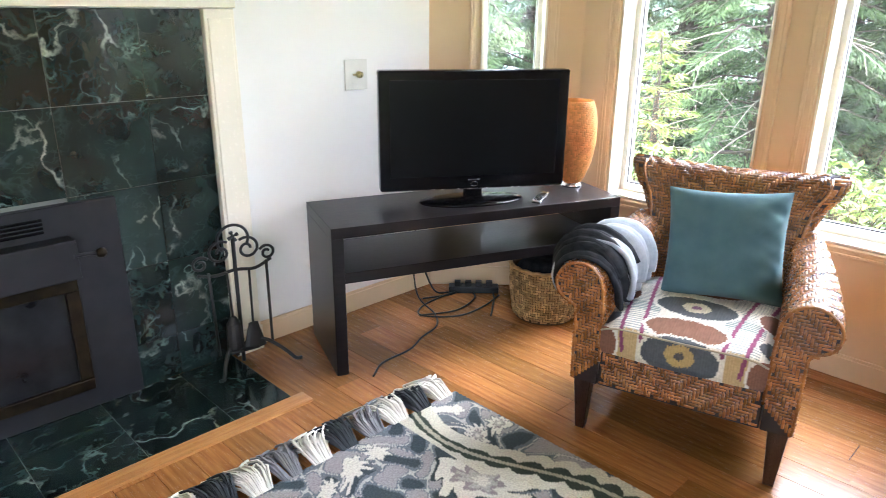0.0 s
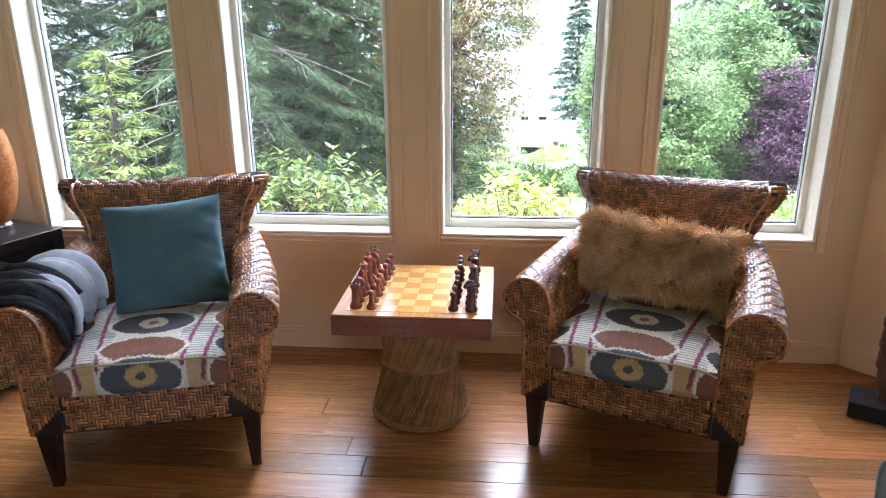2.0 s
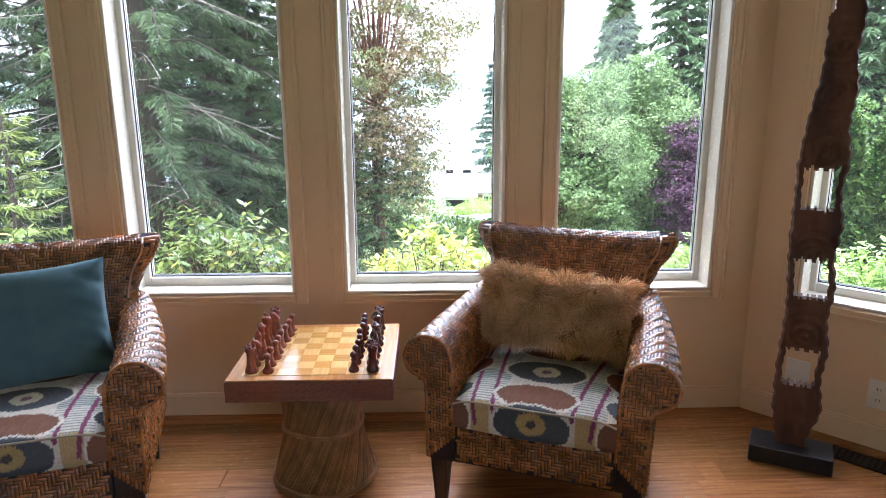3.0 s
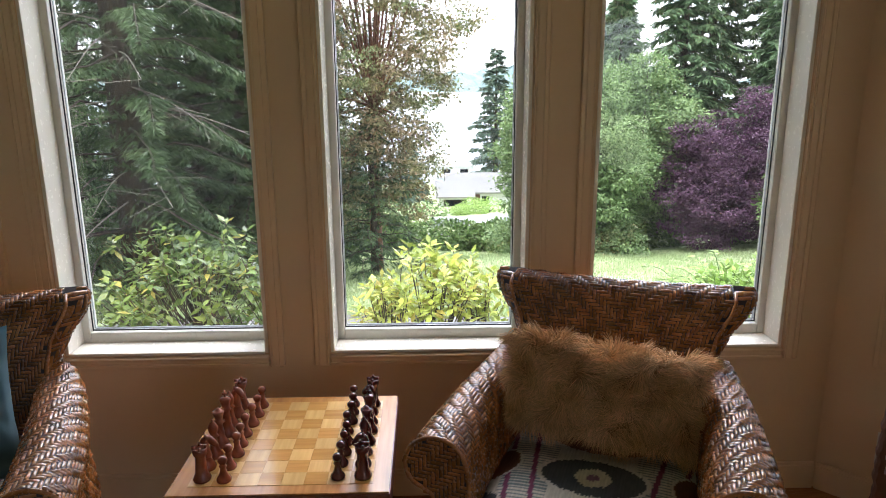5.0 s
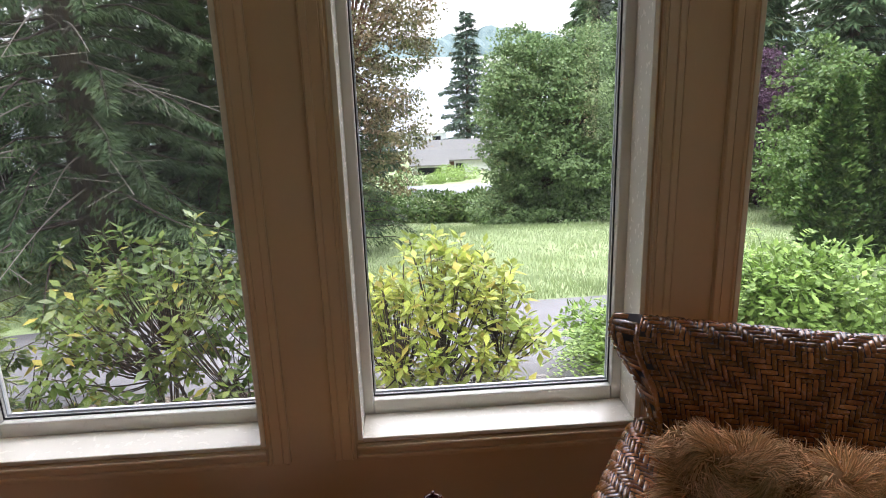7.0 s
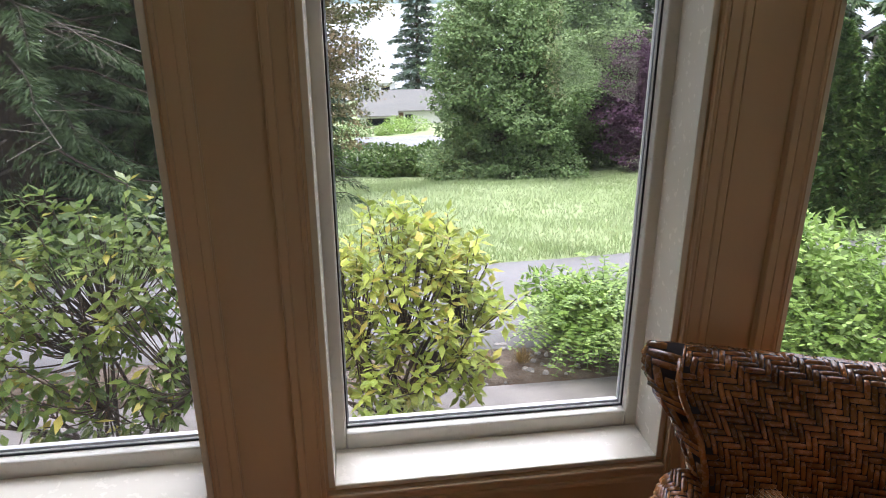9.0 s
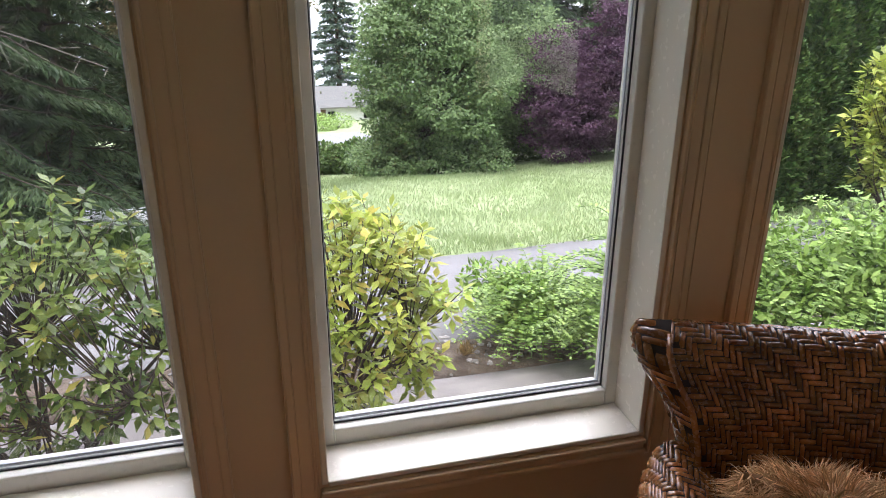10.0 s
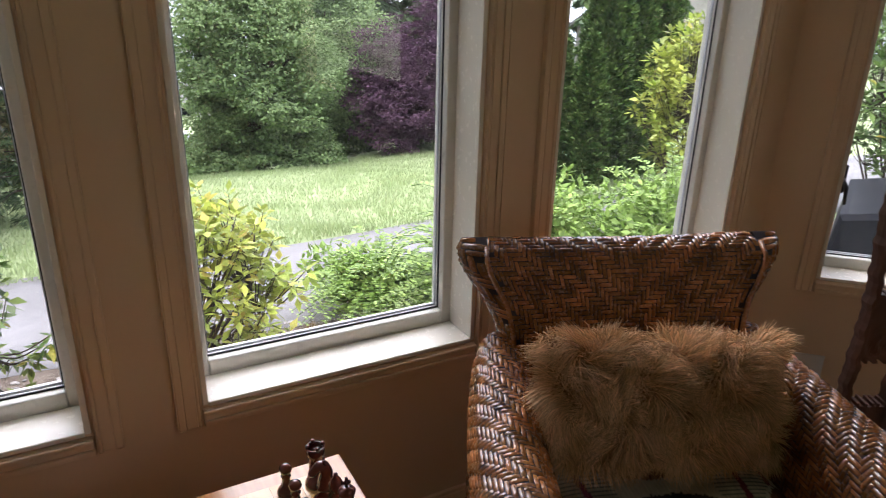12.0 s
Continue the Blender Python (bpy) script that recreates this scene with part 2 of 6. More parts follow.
M_SOFA = mat("cream_sofa_fabric", (0.62, 0.57, 0.48), (0.56, 0.51, 0.42), rough=0.9, scale=40, bump=0.3, bscale=350, bdist=0.0008, spec=0.2)
M_SOFAEND = mat("grey_sofa_panel", (0.30, 0.31, 0.31), (0.2, 0.21, 0.22), rough=0.8, scale=9)
M_PLATE = mat("switch_plate", (0.78, 0.77, 0.72), rough=0.3)
M_KNOB = mat("brass_knob", (0.5, 0.42, 0.22), rough=0.3, metal=0.7)
M_CABLE = mat("black_cable", (0.008, 0.008, 0.008), rough=0.45)
M_RUG = mat("wool_rug", (1, 1, 1), (0.72, 0.72, 0.72), rough=0.95, attr="dye", scale=160, bump=0.8, bscale=320, bdist=0.003, spec=0.1)
M_TASSELW = mat("white_wool_tassel", (0.72, 0.69, 0.63), rough=0.95, scale=30, island=0.15)
M_TASSELG = mat("grey_wool_tassel", (0.24, 0.24, 0.27), rough=0.95, scale=30, island=0.2)
M_TASSELD = mat("charcoal_wool_tassel", (0.03, 0.035, 0.042), rough=0.95, scale=30, island=0.2)


# ---- geometry helpers ----
def add_box(bm, lo, hi, bevel=0.0):
    vs = [bm.verts.new((x, y, z)) for z in (lo[2], hi[2]) for y in (lo[1], hi[1]) for x in (lo[0], hi[0])]
    fs = [bm.faces.new([vs[i] for i in f]) for f in ((0, 2, 3, 1), (4, 5, 7, 6), (0, 1, 5, 4), (2, 6, 7, 3), (0, 4, 6, 2), (1, 3, 7, 5))]
    if bevel:
        es = list({e for f in fs for e in f.edges})
        bmesh.ops.bevel(bm, geom=es, offset=bevel, segments=2, affect="EDGES", profile=0.5)
    return vs


def box(lo, hi, bevel=0.0):
    bm = bmesh.new()
    add_box(bm, lo, hi, bevel)
    return bm


def part(name, bm, material, parent=None, label="", m=None, smooth=False):
    me = bpy.data.meshes.new(name)
    bm.to_mesh(me)
    bm.free()
    me.materials.append(material)
    if smooth:
        me.polygons.foreach_set("use_smooth", [True] * len(me.polygons))
    ob = new(name, me)
    if m is not None:
        ob.matrix_basis = m
    if parent is not None:
        ob.parent = parent
    if label:
        tagged(ob, label)
    return ob


def npmesh(name, verts, faces, mats, parent=None, label="", m=None, smooth=False, midx=None, dye=None):
    me = bpy.data.meshes.new(name)
    me.from_pydata(np.asarray(verts).tolist(), [], [list(map(int, f)) for f in faces])
    for k in (mats if isinstance(mats, (list, tuple)) else [mats]):
        me.materials.append(k)
    if smooth:
        me.polygons.foreach_set("use_smooth", [True] * len(me.polygons))
    if midx is not None:
        me.polygons.foreach_set("material_index", np.asarray(midx, dtype=np.int32))
    if dye is not None:
        at = me.color_attributes.new("dye", "FLOAT_COLOR", "POINT")
        at.data.foreach_set("color", np.c_[dye, np.ones(len(dye))].astype(np.float32).ravel())
    me.update()
    ob = new(name, me)
    if m is not None:
        ob.matrix_basis = m
    if parent is not None:
        ob.parent = parent
    if label:
        tagged(ob, label)
    return ob


def thing(name, label, category, m=None, group="", kind=""):
    ob = new(name)
    ob.empty_display_size = 0.1
    if m is not None:
        ob.matrix_basis = m
    return tagged(ob, label, category, group, kind)


def lathe(profile, seg=24, cap=True):
    bm = bmesh.new()
    rings = []
    for r, z in profile:
        rings.append([bm.verts.new((r * math.cos(2 * math.pi * k / seg), r * math.sin(2 * math.pi * k / seg), z)) for k in range(seg)])
    for a, b in zip(rings, rings[1:]):
        for k in range(seg):
            bm.faces.new((a[k], a[(k + 1) % seg], b[(k + 1) % seg], b[k]))
    if cap:
        bm.faces.new(rings[0][::-1])
        bm.faces.new(rings[-1])
    return bm


def tube(points, radius, seg=8, bm=None):
    bm = bm or bmesh.new()
    pts = [Vector([float(c) for c in p]) for p in points]
    up = Vector((0.31, 0.17, 0.94))
    prev = None
    for i, p in enumerate(pts):
        d = (pts[min(i + 1, len(pts) - 1)] - pts[max(i - 1, 0)]).normalized()
        a = d.cross(up)
        if a.length < 0.05:
            a = d.cross(Vector((1, 0, 0)))
        a.normalize()
        b = d.cross(a)
        r = float(radius[i] if isinstance(radius, (list, tuple)) else radius)
        ring = [bm.verts.new(p + r * (a * math.cos(2 * math.pi * k / seg) + b * math.sin(2 * math.pi * k / seg))) for k in range(seg)]
        if prev:
            for k in range(seg):
                bm.faces.new((prev[k], prev[(k + 1) % seg], ring[(k + 1) % seg], ring[k]))
        else:
            bm.faces.new(ring[::-1])
        prev = ring
    bm.faces.new(prev)
    return bm


def smooth_path(points, steps=6):
    """Catmull-Rom through the points."""
    P = [Vector([float(c) for c in p]) for p in points]
    P = [P[0] * 2 - P[1]] + P + [P[-1] * 2 - P[-2]]
    out = []
    for i in range(1, len(P) - 2):
        for k in range(steps):
            t = k / steps
            out.append(0.5 * (2 * P[i] + (P[i + 1] - P[i - 1]) * t + (2 * P[i - 1] - 5 * P[i] + 4 * P[i + 1] - P[i + 2]) * t ** 2 + (3 * P[i] - P[i - 1] - 3 * P[i + 1] + P[i + 2]) * t ** 3))
    return out + [P[-2]]


# ---- structure ----
def wall(name, m, length, z1, thick, openings=(), ext0=0.0, ext1=0.0, paint=None):
    bm = bmesh.new()
    u = -ext0
    for a, b, lo, hi in openings:
        add_box(bm, (u, 0, 0), (a, thick, z1))
        add_box(bm, (a, 0, 0), (b, thick, lo))
        add_box(bm, (a, 0, hi), (b, thick, z1))
        u = b
    add_box(bm, (u, 0, 0), (length + ext1, thick, z1))
    return tagged(part(name, bm, paint or M_WALL, m=m), "cream painted plaster wall of the living room", "wall", kind="structure")


H, T = 2.45, 0.17
SILL, HEAD = 0.551, 2.12
MAIN = pose(2.95, 1.96, 0, 0, 0, -90)
LEFT = pose(2.425, 2.485, 0, 0, 0, -45)
RIGHT = pose(2.95, -1.745, 0, 0, 0, -135)
WINDOWS = [("window_1", LEFT, 0.251, 0.566), ("window_2", MAIN, 0.203, 0.888), ("window_3", MAIN, 1.088, 1.768), ("window_4", MAIN, 1.979, 2.645),
           ("window_5", MAIN, 2.853, 3.529), ("window_6", RIGHT, 0.187, 0.66)]
wall("wall_window", MAIN, 3.705, H, T, [(a, b, SILL, HEAD) for _, m, a, b in WINDOWS if m is MAIN], 0.07, 0.07)
wall("wall_corner_left", LEFT, 0.742, H, T, [(0.251, 0.566, SILL, HEAD)], 0.07, 0.07)
wall("wall_corner_right", RIGHT, 0.85, H, T, [(0.187, 0.66, SILL, HEAD)], 0.07, 0.07)
wall("wall_fireplace", pose(-5.4, 2.485, 0), 7.825, H, T, (), 0.2, 0.07, M_WHITE)
wall("wall_right", pose(2.349, -2.346, 0, 0, 0, 180), 7.749, H, T, [(3.1, 5.75, 0.38, 2.12)], 0.07, 0.2)
wall("wall_back", pose(-5.4, -2.346, 0, 0, 0, 90), 4.831, H, T)
tagged(part("ceiling", box((-5.6, -2.6, H), (3.15, 2.8, H + 0.15)), M_CEIL), "white painted ceiling", "ceiling", kind="structure")


def window(name, m, a, b, z0, z1):
    w = thing(name, "white framed picture window with cream painted casing", "window", m, kind="structure")
    g = 0.124
    # moulded casing, mitred look: two stepped boards on each side
    for lo, hi, nm in (((a - 0.055, z0 - 0.047), (a - 0.005, z1 + 0.055), "casing"), ((b + 0.005, z0 - 0.047), (b + 0.055, z1 + 0.055), "casing"),
                       ((a - 0.002, z0 - 0.047), (b + 0.002, z0 - 0.007), "casing"), ((a - 0.002, z1 + 0.002), (b + 0.002, z1 + 0.055), "casing")):
        bm = box((lo[0], -0.011, lo[1]), (hi[0], 0.008, hi[1]), 0.005)
        tall = hi[1] - lo[1] > 0.2
        if tall:
            inner = hi[0] if hi[0] < (a + b) / 2 else lo[0]
            s = -1 if hi[0] < (a + b) / 2 else 1
            outer = lo[0] if s < 0 else hi[0]
            for p, q, d in ((inner + s * 0.001, inner + s * 0.010, 0.0130), (outer - s * 0.018, outer - s * 0.001, 0.0130)):
                add_box(bm, (min(p, q), -d, lo[1] + 0.002), (max(p, q), -0.010, hi[1] - 0.002), 0.004)
        else:
            up = lo[1] < 1
            for p, q, d in (((hi[1] - 0.012, hi[1] - 0.002, 0.017), (lo[1] + 0.002, lo[1] + 0.015, 0.018)) if up else ((lo[1] + 0.002, lo[1] + 0.012, 0.017), (hi[1] - 0.015, hi[1] - 0.002, 0.018))):
                add_box(bm, (lo[0], -d, p), (hi[0], -0.008, q), 0.003)
        part(nm, bm, M_TRIM, w)
    # jamb linings, head and sill board inside the opening
    part("jamb", box((a, -0.004, z0), (a + 0.012, g - 0.02, z1), 0.002), M_SILL, w)
    part("jamb", box((b - 0.012, -0.004, z0), (b, g - 0.02, z1), 0.002), M_SILL, w)
    part("head", box((a + 0.012, -0.004, z1 - 0.012), (b - 0.012, g - 0.02, z1), 0.002), M_SILL, w)
    part("window_sill", box((a + 0.012, -0.008, z0 - 0.003), (b - 0.012, g - 0.02, z0 + 0.008), 0.003), M_SILL, w, "glossy white painted sill board")
    # vinyl frame, black gasket and pane
    f = 0.036
    bm = bmesh.new()
    for lo, hi in (((a, z0), (a + f, z1)), ((b - f, z0), (b, z1)), ((a + f, z0), (b - f, z0 + 0.043)), ((a + f, z1 - 0.045), (b - f, z1))):
        add_box(bm, (lo[0], g - 0.02, lo[1]), (hi[0], g + 0.04, hi[1]), 0.004)
    part("window_frame", bm, M_VINYL, w, "white vinyl frame")
    bm = bmesh.new()
    e = 0.003
    ia, ib, iz0, iz1 = a + f, b - f, z0 + 0.043, z1 - 0.045
    for lo, hi in (((ia, iz0), (ia + e, iz1)), ((ib - e, iz0), (ib, iz1)), ((ia + e, iz0), (ib - e, iz0 + 0.004)), ((ia + e, iz1 - e), (ib - e, iz1))):
        add_box(bm, (lo[0], g + 0.001, lo[1]), (hi[0], g + 0.004, hi[1]))
    part("gasket", bm, M_GASKET, w, "thin black glazing gasket")
    bm = bmesh.new()
    add_box(bm, (ia + e, g + 0.012, iz0 + 0.002), (ib - e, g + 0.016, iz0 + 0.008))
    add_box(bm, (ia + e, g + 0.012, iz0 + 0.008), (ia + e + 0.003, g + 0.018, iz1 - e))
    add_box(bm, (ib - e - 0.003, g + 0.012, iz0 + 0.008), (ib - e, g + 0.018, iz1 - e))
    part("spacer", bm, M_ALU, w, "grey metal glazing spacer")
    pane = part("pane", box((ia + 0.002, g + 0.004, iz0 + 0.002), (ib - 0.002, g + 0.008, iz1 - 0.002)), M_GLASS, w)
    pane.visible_shadow = False
    return w


for name, m, a, b in WINDOWS:
    window(name, m, a, b, SILL, HEAD)

def latch(z):
    t = thing("window_latch", "black metal casement latch on the window frame", "latch", RIGHT @ pose(0.215, 0.085, z), group="window latches")
    part("plate", box((-0.012, -0.012, -0.045), (0.012, 0.0, 0.045), 0.003), M_GASKET, t)
    part("lever", tube([(0.0, -0.016, 0.0), (0.012, -0.03, -0.02), (0.016, -0.034, -0.075)], [0.008, 0.007, 0.005], 8), M_GASKET, t)


latch(1.53)
latch(0.86)

# baseboards, butted at the corners
def baseboard(m, u0, u1):
    bm = box((u0, -0.015, 0.002), (u1, -0.001, 0.092), 0.002)
    add_box(bm, (u0, -0.011, 0.09), (u1, -0.001, 0.104), 0.002)
    tagged(part("baseboard", bm, M_TRIM, m=m), "cream painted wooden baseboard", "baseboard", kind="structure")


baseboard(MAIN, 0.008, 3.697)
baseboard(LEFT, 0.008, 0.734)
baseboard(RIGHT, 0.008, 0.842)
baseboard(pose(-2.6, 2.485, 0), 3.997, 5.015)
baseboard(pose(2.349, -2.346, 0, 0, 0, 180), 0.008, 7.73)


# ---- fireplace ----
fire = thing("fireplace", "green-black marble tiled fireplace with white wooden mantel surround", "fireplace", pose(0, 2.485, 0))
part("grout_bed", box((-0.62, -0.012, 0.0), (1.262, -0.002, 1.40)), M_GROUT, fire, "pale grout behind the marble tiles")
xs = [-0.62, -0.512, -0.204, 0.104, 0.412, 0.72, 1.03, 1.262]
zs = [0.0, 0.18, 0.487, 0.792, 1.095, 1.40]
for i in range(7):
    for j in range(5):
        if xs[i] > -0.25 and xs[i + 1] < 0.75 and zs[j + 1] < 0.8:
            continue
        part("marble_tile", box((xs[i] + 0.0015, -0.022, zs[j] + 0.0015), (xs[i + 1] - 0.0015, -0.012, zs[j + 1] - 0.0015), 0.001), M_MARBLE, fire)
for x0, x1 in ((1.265, 1.385), (-0.745, -0.625)):
    bm = box((x0, -0.04, 0), (x1, -0.002, 1.402), 0.003)
    add_box(bm, (x0 + 0.012, -0.046, 0.14), (x1 - 0.012, -0.038, 1.37), 0.004)
    add_box(bm, (x0 - 0.004, -0.05, 0.0), (x1 + 0.004, -0.038, 0.11), 0.003)
    part("pilaster", bm, M_SILL, fire, "white painted pilaster")
bm = box((-0.75, -0.05, 1.404), (1.39, -0.002, 1.437), 0.004)
add_box(bm, (-0.76, -0.075, 1.437), (1.40, -0.002, 1.462), 0.006)
add_box(bm, (-0.78, -0.12, 1.462), (1.42, -0.002, 1.502), 0.006)
part("mantel", bm, M_SILL, fire, "white moulded mantel shelf")
stove = part("stove_insert", box((-0.47, -0.050, 0.036), (0.672, -0.014, 0.805), 0.003), M_STEEL, fire, "black steel wood stove insert", m=pose(0.193, 0, -0.027))
hood = bmesh.new()
vs = add_box(hood, (-0.37, -0.12, 0.56), (0.505, -0.05, 0.70), 0.004)
part("hood", hood, M_STEEL, stove)
for k in range(4):
    part("louvre", box((-0.33, -0.058, 0.722 + k * 0.014), (0.43, -0.049, 0.730 + k * 0.014), 0.001), M_TVBLACK, stove)
bm = bmesh.new()
for lo, hi in (((-0.36, 0.12), (0.50, 0.165)), ((-0.36, 0.505), (0.50, 0.55)), ((-0.36, 0.165), (-0.315, 0.505)), ((0.455, 0.165), (0.50, 0.505))):
    add_box(bm, (lo[0], -0.075, lo[1]), (hi[0], -0.05, hi[1]), 0.004)
part("stove_door", bm, M_BRASS, stove, "tarnished brass stove door frame")
part("stove_glass", box((-0.315, -0.062, 0.165), (0.455, -0.056, 0.505)), M_STOVEGLASS, stove, "sooty glass of the stove door")
bm = tube([(0.49, -0.12, 0.645), (0.53, -0.125, 0.645), (0.56, -0.125, 0.64)], 0.007, 8)
part("damper_rod", bm, M_STEEL, stove)
bm = lathe([(0.004, -0.018), (0.014, -0.014), (0.019, 0.0), (0.014, 0.014), (0.004, 0.018)], 14)
part("knob", bm, M_BRASS, stove, "copper knob", m=pose(0.575, -0.125, 0.64, 0, 90, 0), smooth=True)

hearth = thing("hearth", "green-black marble hearth tiles set flush in the floor", "hearth", kind="structure")
part("hearth_bed", box((-0.529, 2.001, -0.01), (1.248, 2.458, 0.0035)), M_GROUT, hearth, "pale grout")
hy = [2.003, 2.298, 2.456]
hx = [-0.529, -0.221, 0.087, 0.395, 0.703, 1.011, 1.246]
for i in range(6):
    for j in range(2):
        part("marble_tile", box((hx[i] + 0.0015, hy[j] + 0.0015, -0.004), (hx[i + 1] - 0.0015, hy[j + 1] - 0.0015, 0.007), 0.001), M_MARBLE, hearth)
part("hearth_border", box((-0.62, 1.925, -0.006), (1.295, 1.999, 0.009), 0.002), M_OAK, hearth, "honey oak border strip")

# ---- wall plates ----
def plate(name, m, label, category, outlet=False, w=0.074, h=0.117):
    t = thing(name, label, category, m)
    part("plate", box((-w / 2, -0.007, -h / 2), (w / 2, -0.0005, h / 2), 0.002), M_PLATE, t)
    if outlet:
        for dz in (-0.022, 0.022):
            bm = box((-0.016, -0.0095, dz - 0.014), (0.016, -0.006, dz + 0.014), 0.002)
            part("socket", bm, M_PLATE, t)
            for dx in (-0.006, 0.006):
                part("slot", box((dx - 0.0012, -0.0102, dz - 0.005), (dx + 0.0012, -0.0092, dz + 0.005)), M_GASKET, t)
    return t


sw = plate("light_switch", pose(1.973, 2.485, 1.129), "white square wall plate with a brass dimmer knob", "light switch", w=0.124, h=0.132)
part("knob", lathe([(0.015, 0.0), (0.015, 0.01), (0.012, 0.022), (0.004, 0.024)], 16), M_KNOB, sw, "small brass knob", m=pose(0.012, -0.007, 0.0, 90, 0, 0), smooth=True)
part("lever", box((-0.02, -0.014, -0.004), (0.012, -0.007, 0.004), 0.002), M_KNOB, sw)
plate("wall_outlet", RIGHT @ pose(0.518, 0, 0.224), "cream power outlet low on the wall", "outlet", True)
plate("wall_plate", RIGHT @ pose(0.223, 0, 0.225), "blank cream cover plate low on the wall", "wall plate", w=0.09)
vent = thing("floor_vent", "dark metal floor register beside the wall", "floor vent", pose(2.46, -2.03, 0.0, 0, 0, -135))
part("frame", box((-0.14, -0.05, 0.001), (0.14, 0.05, 0.006), 0.001), M_BRASS, vent)
for k in range(12):
    part("slat", box((-0.125 + k * 0.0215, -0.036, 0.006), (-0.115 + k * 0.0215, 0.036, 0.008)), M_GASKET, vent)


# ---- armchairs ----
def grid(S, nu, nv):
    a, b = np.meshgrid(np.linspace(0, 1, nu), np.linspace(0, 1, nv), indexing="ij")
    P = S(a.ravel(), b.ravel())
    k = np.arange(nu * nv).reshape(nu, nv)
    F = np.stack([k[:-1, :-1], k[1:, :-1], k[1:, 1:], k[:-1, 1:]], -1).reshape(-1, 4)
    return P, F


def normals(S, a, b, e=1e-3):
    da = S(np.clip(a + e, 0, 1), b) - S(np.clip(a - e, 0, 1), b)
    db = S(a, np.clip(b + e, 0, 1)) - S(a, np.clip(b - e, 0, 1))
    n = np.cross(da, db)
    return n / np.maximum(np.linalg.norm(n, axis=1, keepdims=True), 1e-9)


def weave(S, ulen, vlen, cell=0.0105, h=0.0052, sign=1, chevron=False, core=(24, 24), mask=None, lift=0.001, over=3):
    """Raised strands of a twill over the surface S(a, b): each strand runs over some crossing strands and dips under as many.
    Returns vertices, faces and slots (0 core, 1 strand)."""
    P, F = grid(S, *core)
    nu, nv = max(over + 1, int(ulen / cell)), max(over + 1, int(vlen / cell))
    half = nu // 2
    i, j = np.meshgrid(np.arange(-over, (half if chevron else nu) + over), np.arange(-over, nv + over), indexing="ij")
    i, j = i.ravel(), j.ravel()
    along, cross = (i - j) % (2 * over) == over, (i - j) % (2 * over) == over - 1
    a0 = np.r_[i[along] + 0.0, i[cross] + 0.06] / nu
    a1 = np.r_[i[along] + over, i[cross] + 0.94] / nu
    b0 = np.r_[j[along] + 0.06, j[cross] + 0.0] / nv
    b1 = np.r_[j[along] + 0.94, j[cross] + over] / nv
    runs_u = np.r_[np.ones(along.sum(), bool), np.zeros(cross.sum(), bool)]
    if chevron:
        # the twill turns about the middle line
        keep = a1 > 0.002
        a0, a1, b0, b1, runs_u = np.maximum(a0[keep], 0), a1[keep], b0[keep], b1[keep], runs_u[keep]
        a0, a1 = np.r_[0.5 + a0, 0.5 - a1], np.r_[0.5 + a1, 0.5 - a0]
        b0, b1, runs_u = np.r_[b0, b0], np.r_[b1, b1], np.r_[runs_u, runs_u]
    am, bmid = (a0 + a1) / 2, (b0 + b1) / 2
    ok = (am > 0) & (am < 1) & (bmid > 0) & (bmid < 1)
    if mask is not None:
        ok &= mask(am, bmid)
    a0, a1, b0, b1, runs_u = np.clip(a0[ok], 0, 1), np.clip(a1[ok], 0, 1), np.clip(b0[ok], 0, 1), np.clip(b1[ok], 0, 1), runs_u[ok]
    rng = np.random.default_rng(3)
    hh = h * rng.uniform(0.8, 1.15, len(a0))
    pts = []
    for f, w, k in ((0.0, 0.36, 0.0), (0.2, 0.49, 0.85), (0.8, 0.49, 0.85), (1.0, 0.36, 0.0)):
        for e, up in ((-w, 0.15), (0.0, 1.0), (w, 0.15)):
            a = np.where(runs_u, a0 + f * (a1 - a0), (a0 + a1) / 2 + e * (a1 - a0))
            b = np.where(runs_u, (b0 + b1) / 2 + e * (b1 - b0), b0 + f * (b1 - b0))
            pts.append(S(a, b) + normals(S, a, b) * sign * (lift + hh * k * up)[:, None])
    V = np.stack(pts, 1).reshape(-1, 3)
    o = len(P) + 12 * np.arange(len(a0))[:, None]
    T_ = np.concatenate([o + np.array([[q_, q_ + 3, q_ + 4, q_ + 1]]) for q_ in (0, 1, 3, 4, 6, 7)])
    if sign < 0:
        T_ = T_[:, ::-1]
        F = F[:, ::-1]
    return np.concatenate([P, V]), np.concatenate([F, T_]), np.r_[np.zeros(len(F)), np.ones(len(T_))]


def join(*items):
    V, F, I, o = [], [], [], 0
    for v, f, i in items:
        V.append(v), F.append(np.asarray(f) + o), I.append(i)
        o += len(v)
    return np.concatenate(V), np.concatenate(F), np.concatenate(I)


CW = 0.70
ARM = np.array([(0.095, 0.30), (0.092, 0.40), (0.09, 0.50), (0.086, 0.56), (0.074, 0.605), (0.048, 0.635), (0.012, 0.647), (-0.025, 0.640), (-0.056, 0.615), (-0.072, 0.578),
                (-0.068, 0.542), (-0.048, 0.515), (-0.018, 0.50), (0.0, 0.475), (0.002, 0.35), (0.004, 0.215)])


def polyline(points):
    seg = np.r_[0, np.cumsum(np.linalg.norm(np.diff(points, axis=0), axis=1))]
    def at(t):
        return np.stack([np.interp(t * seg[-1], seg, points[:, k]) for k in range(points.shape[1])], -1)
    return at, seg[-1]


ARM_AT, ARM_LEN = polyline(ARM)


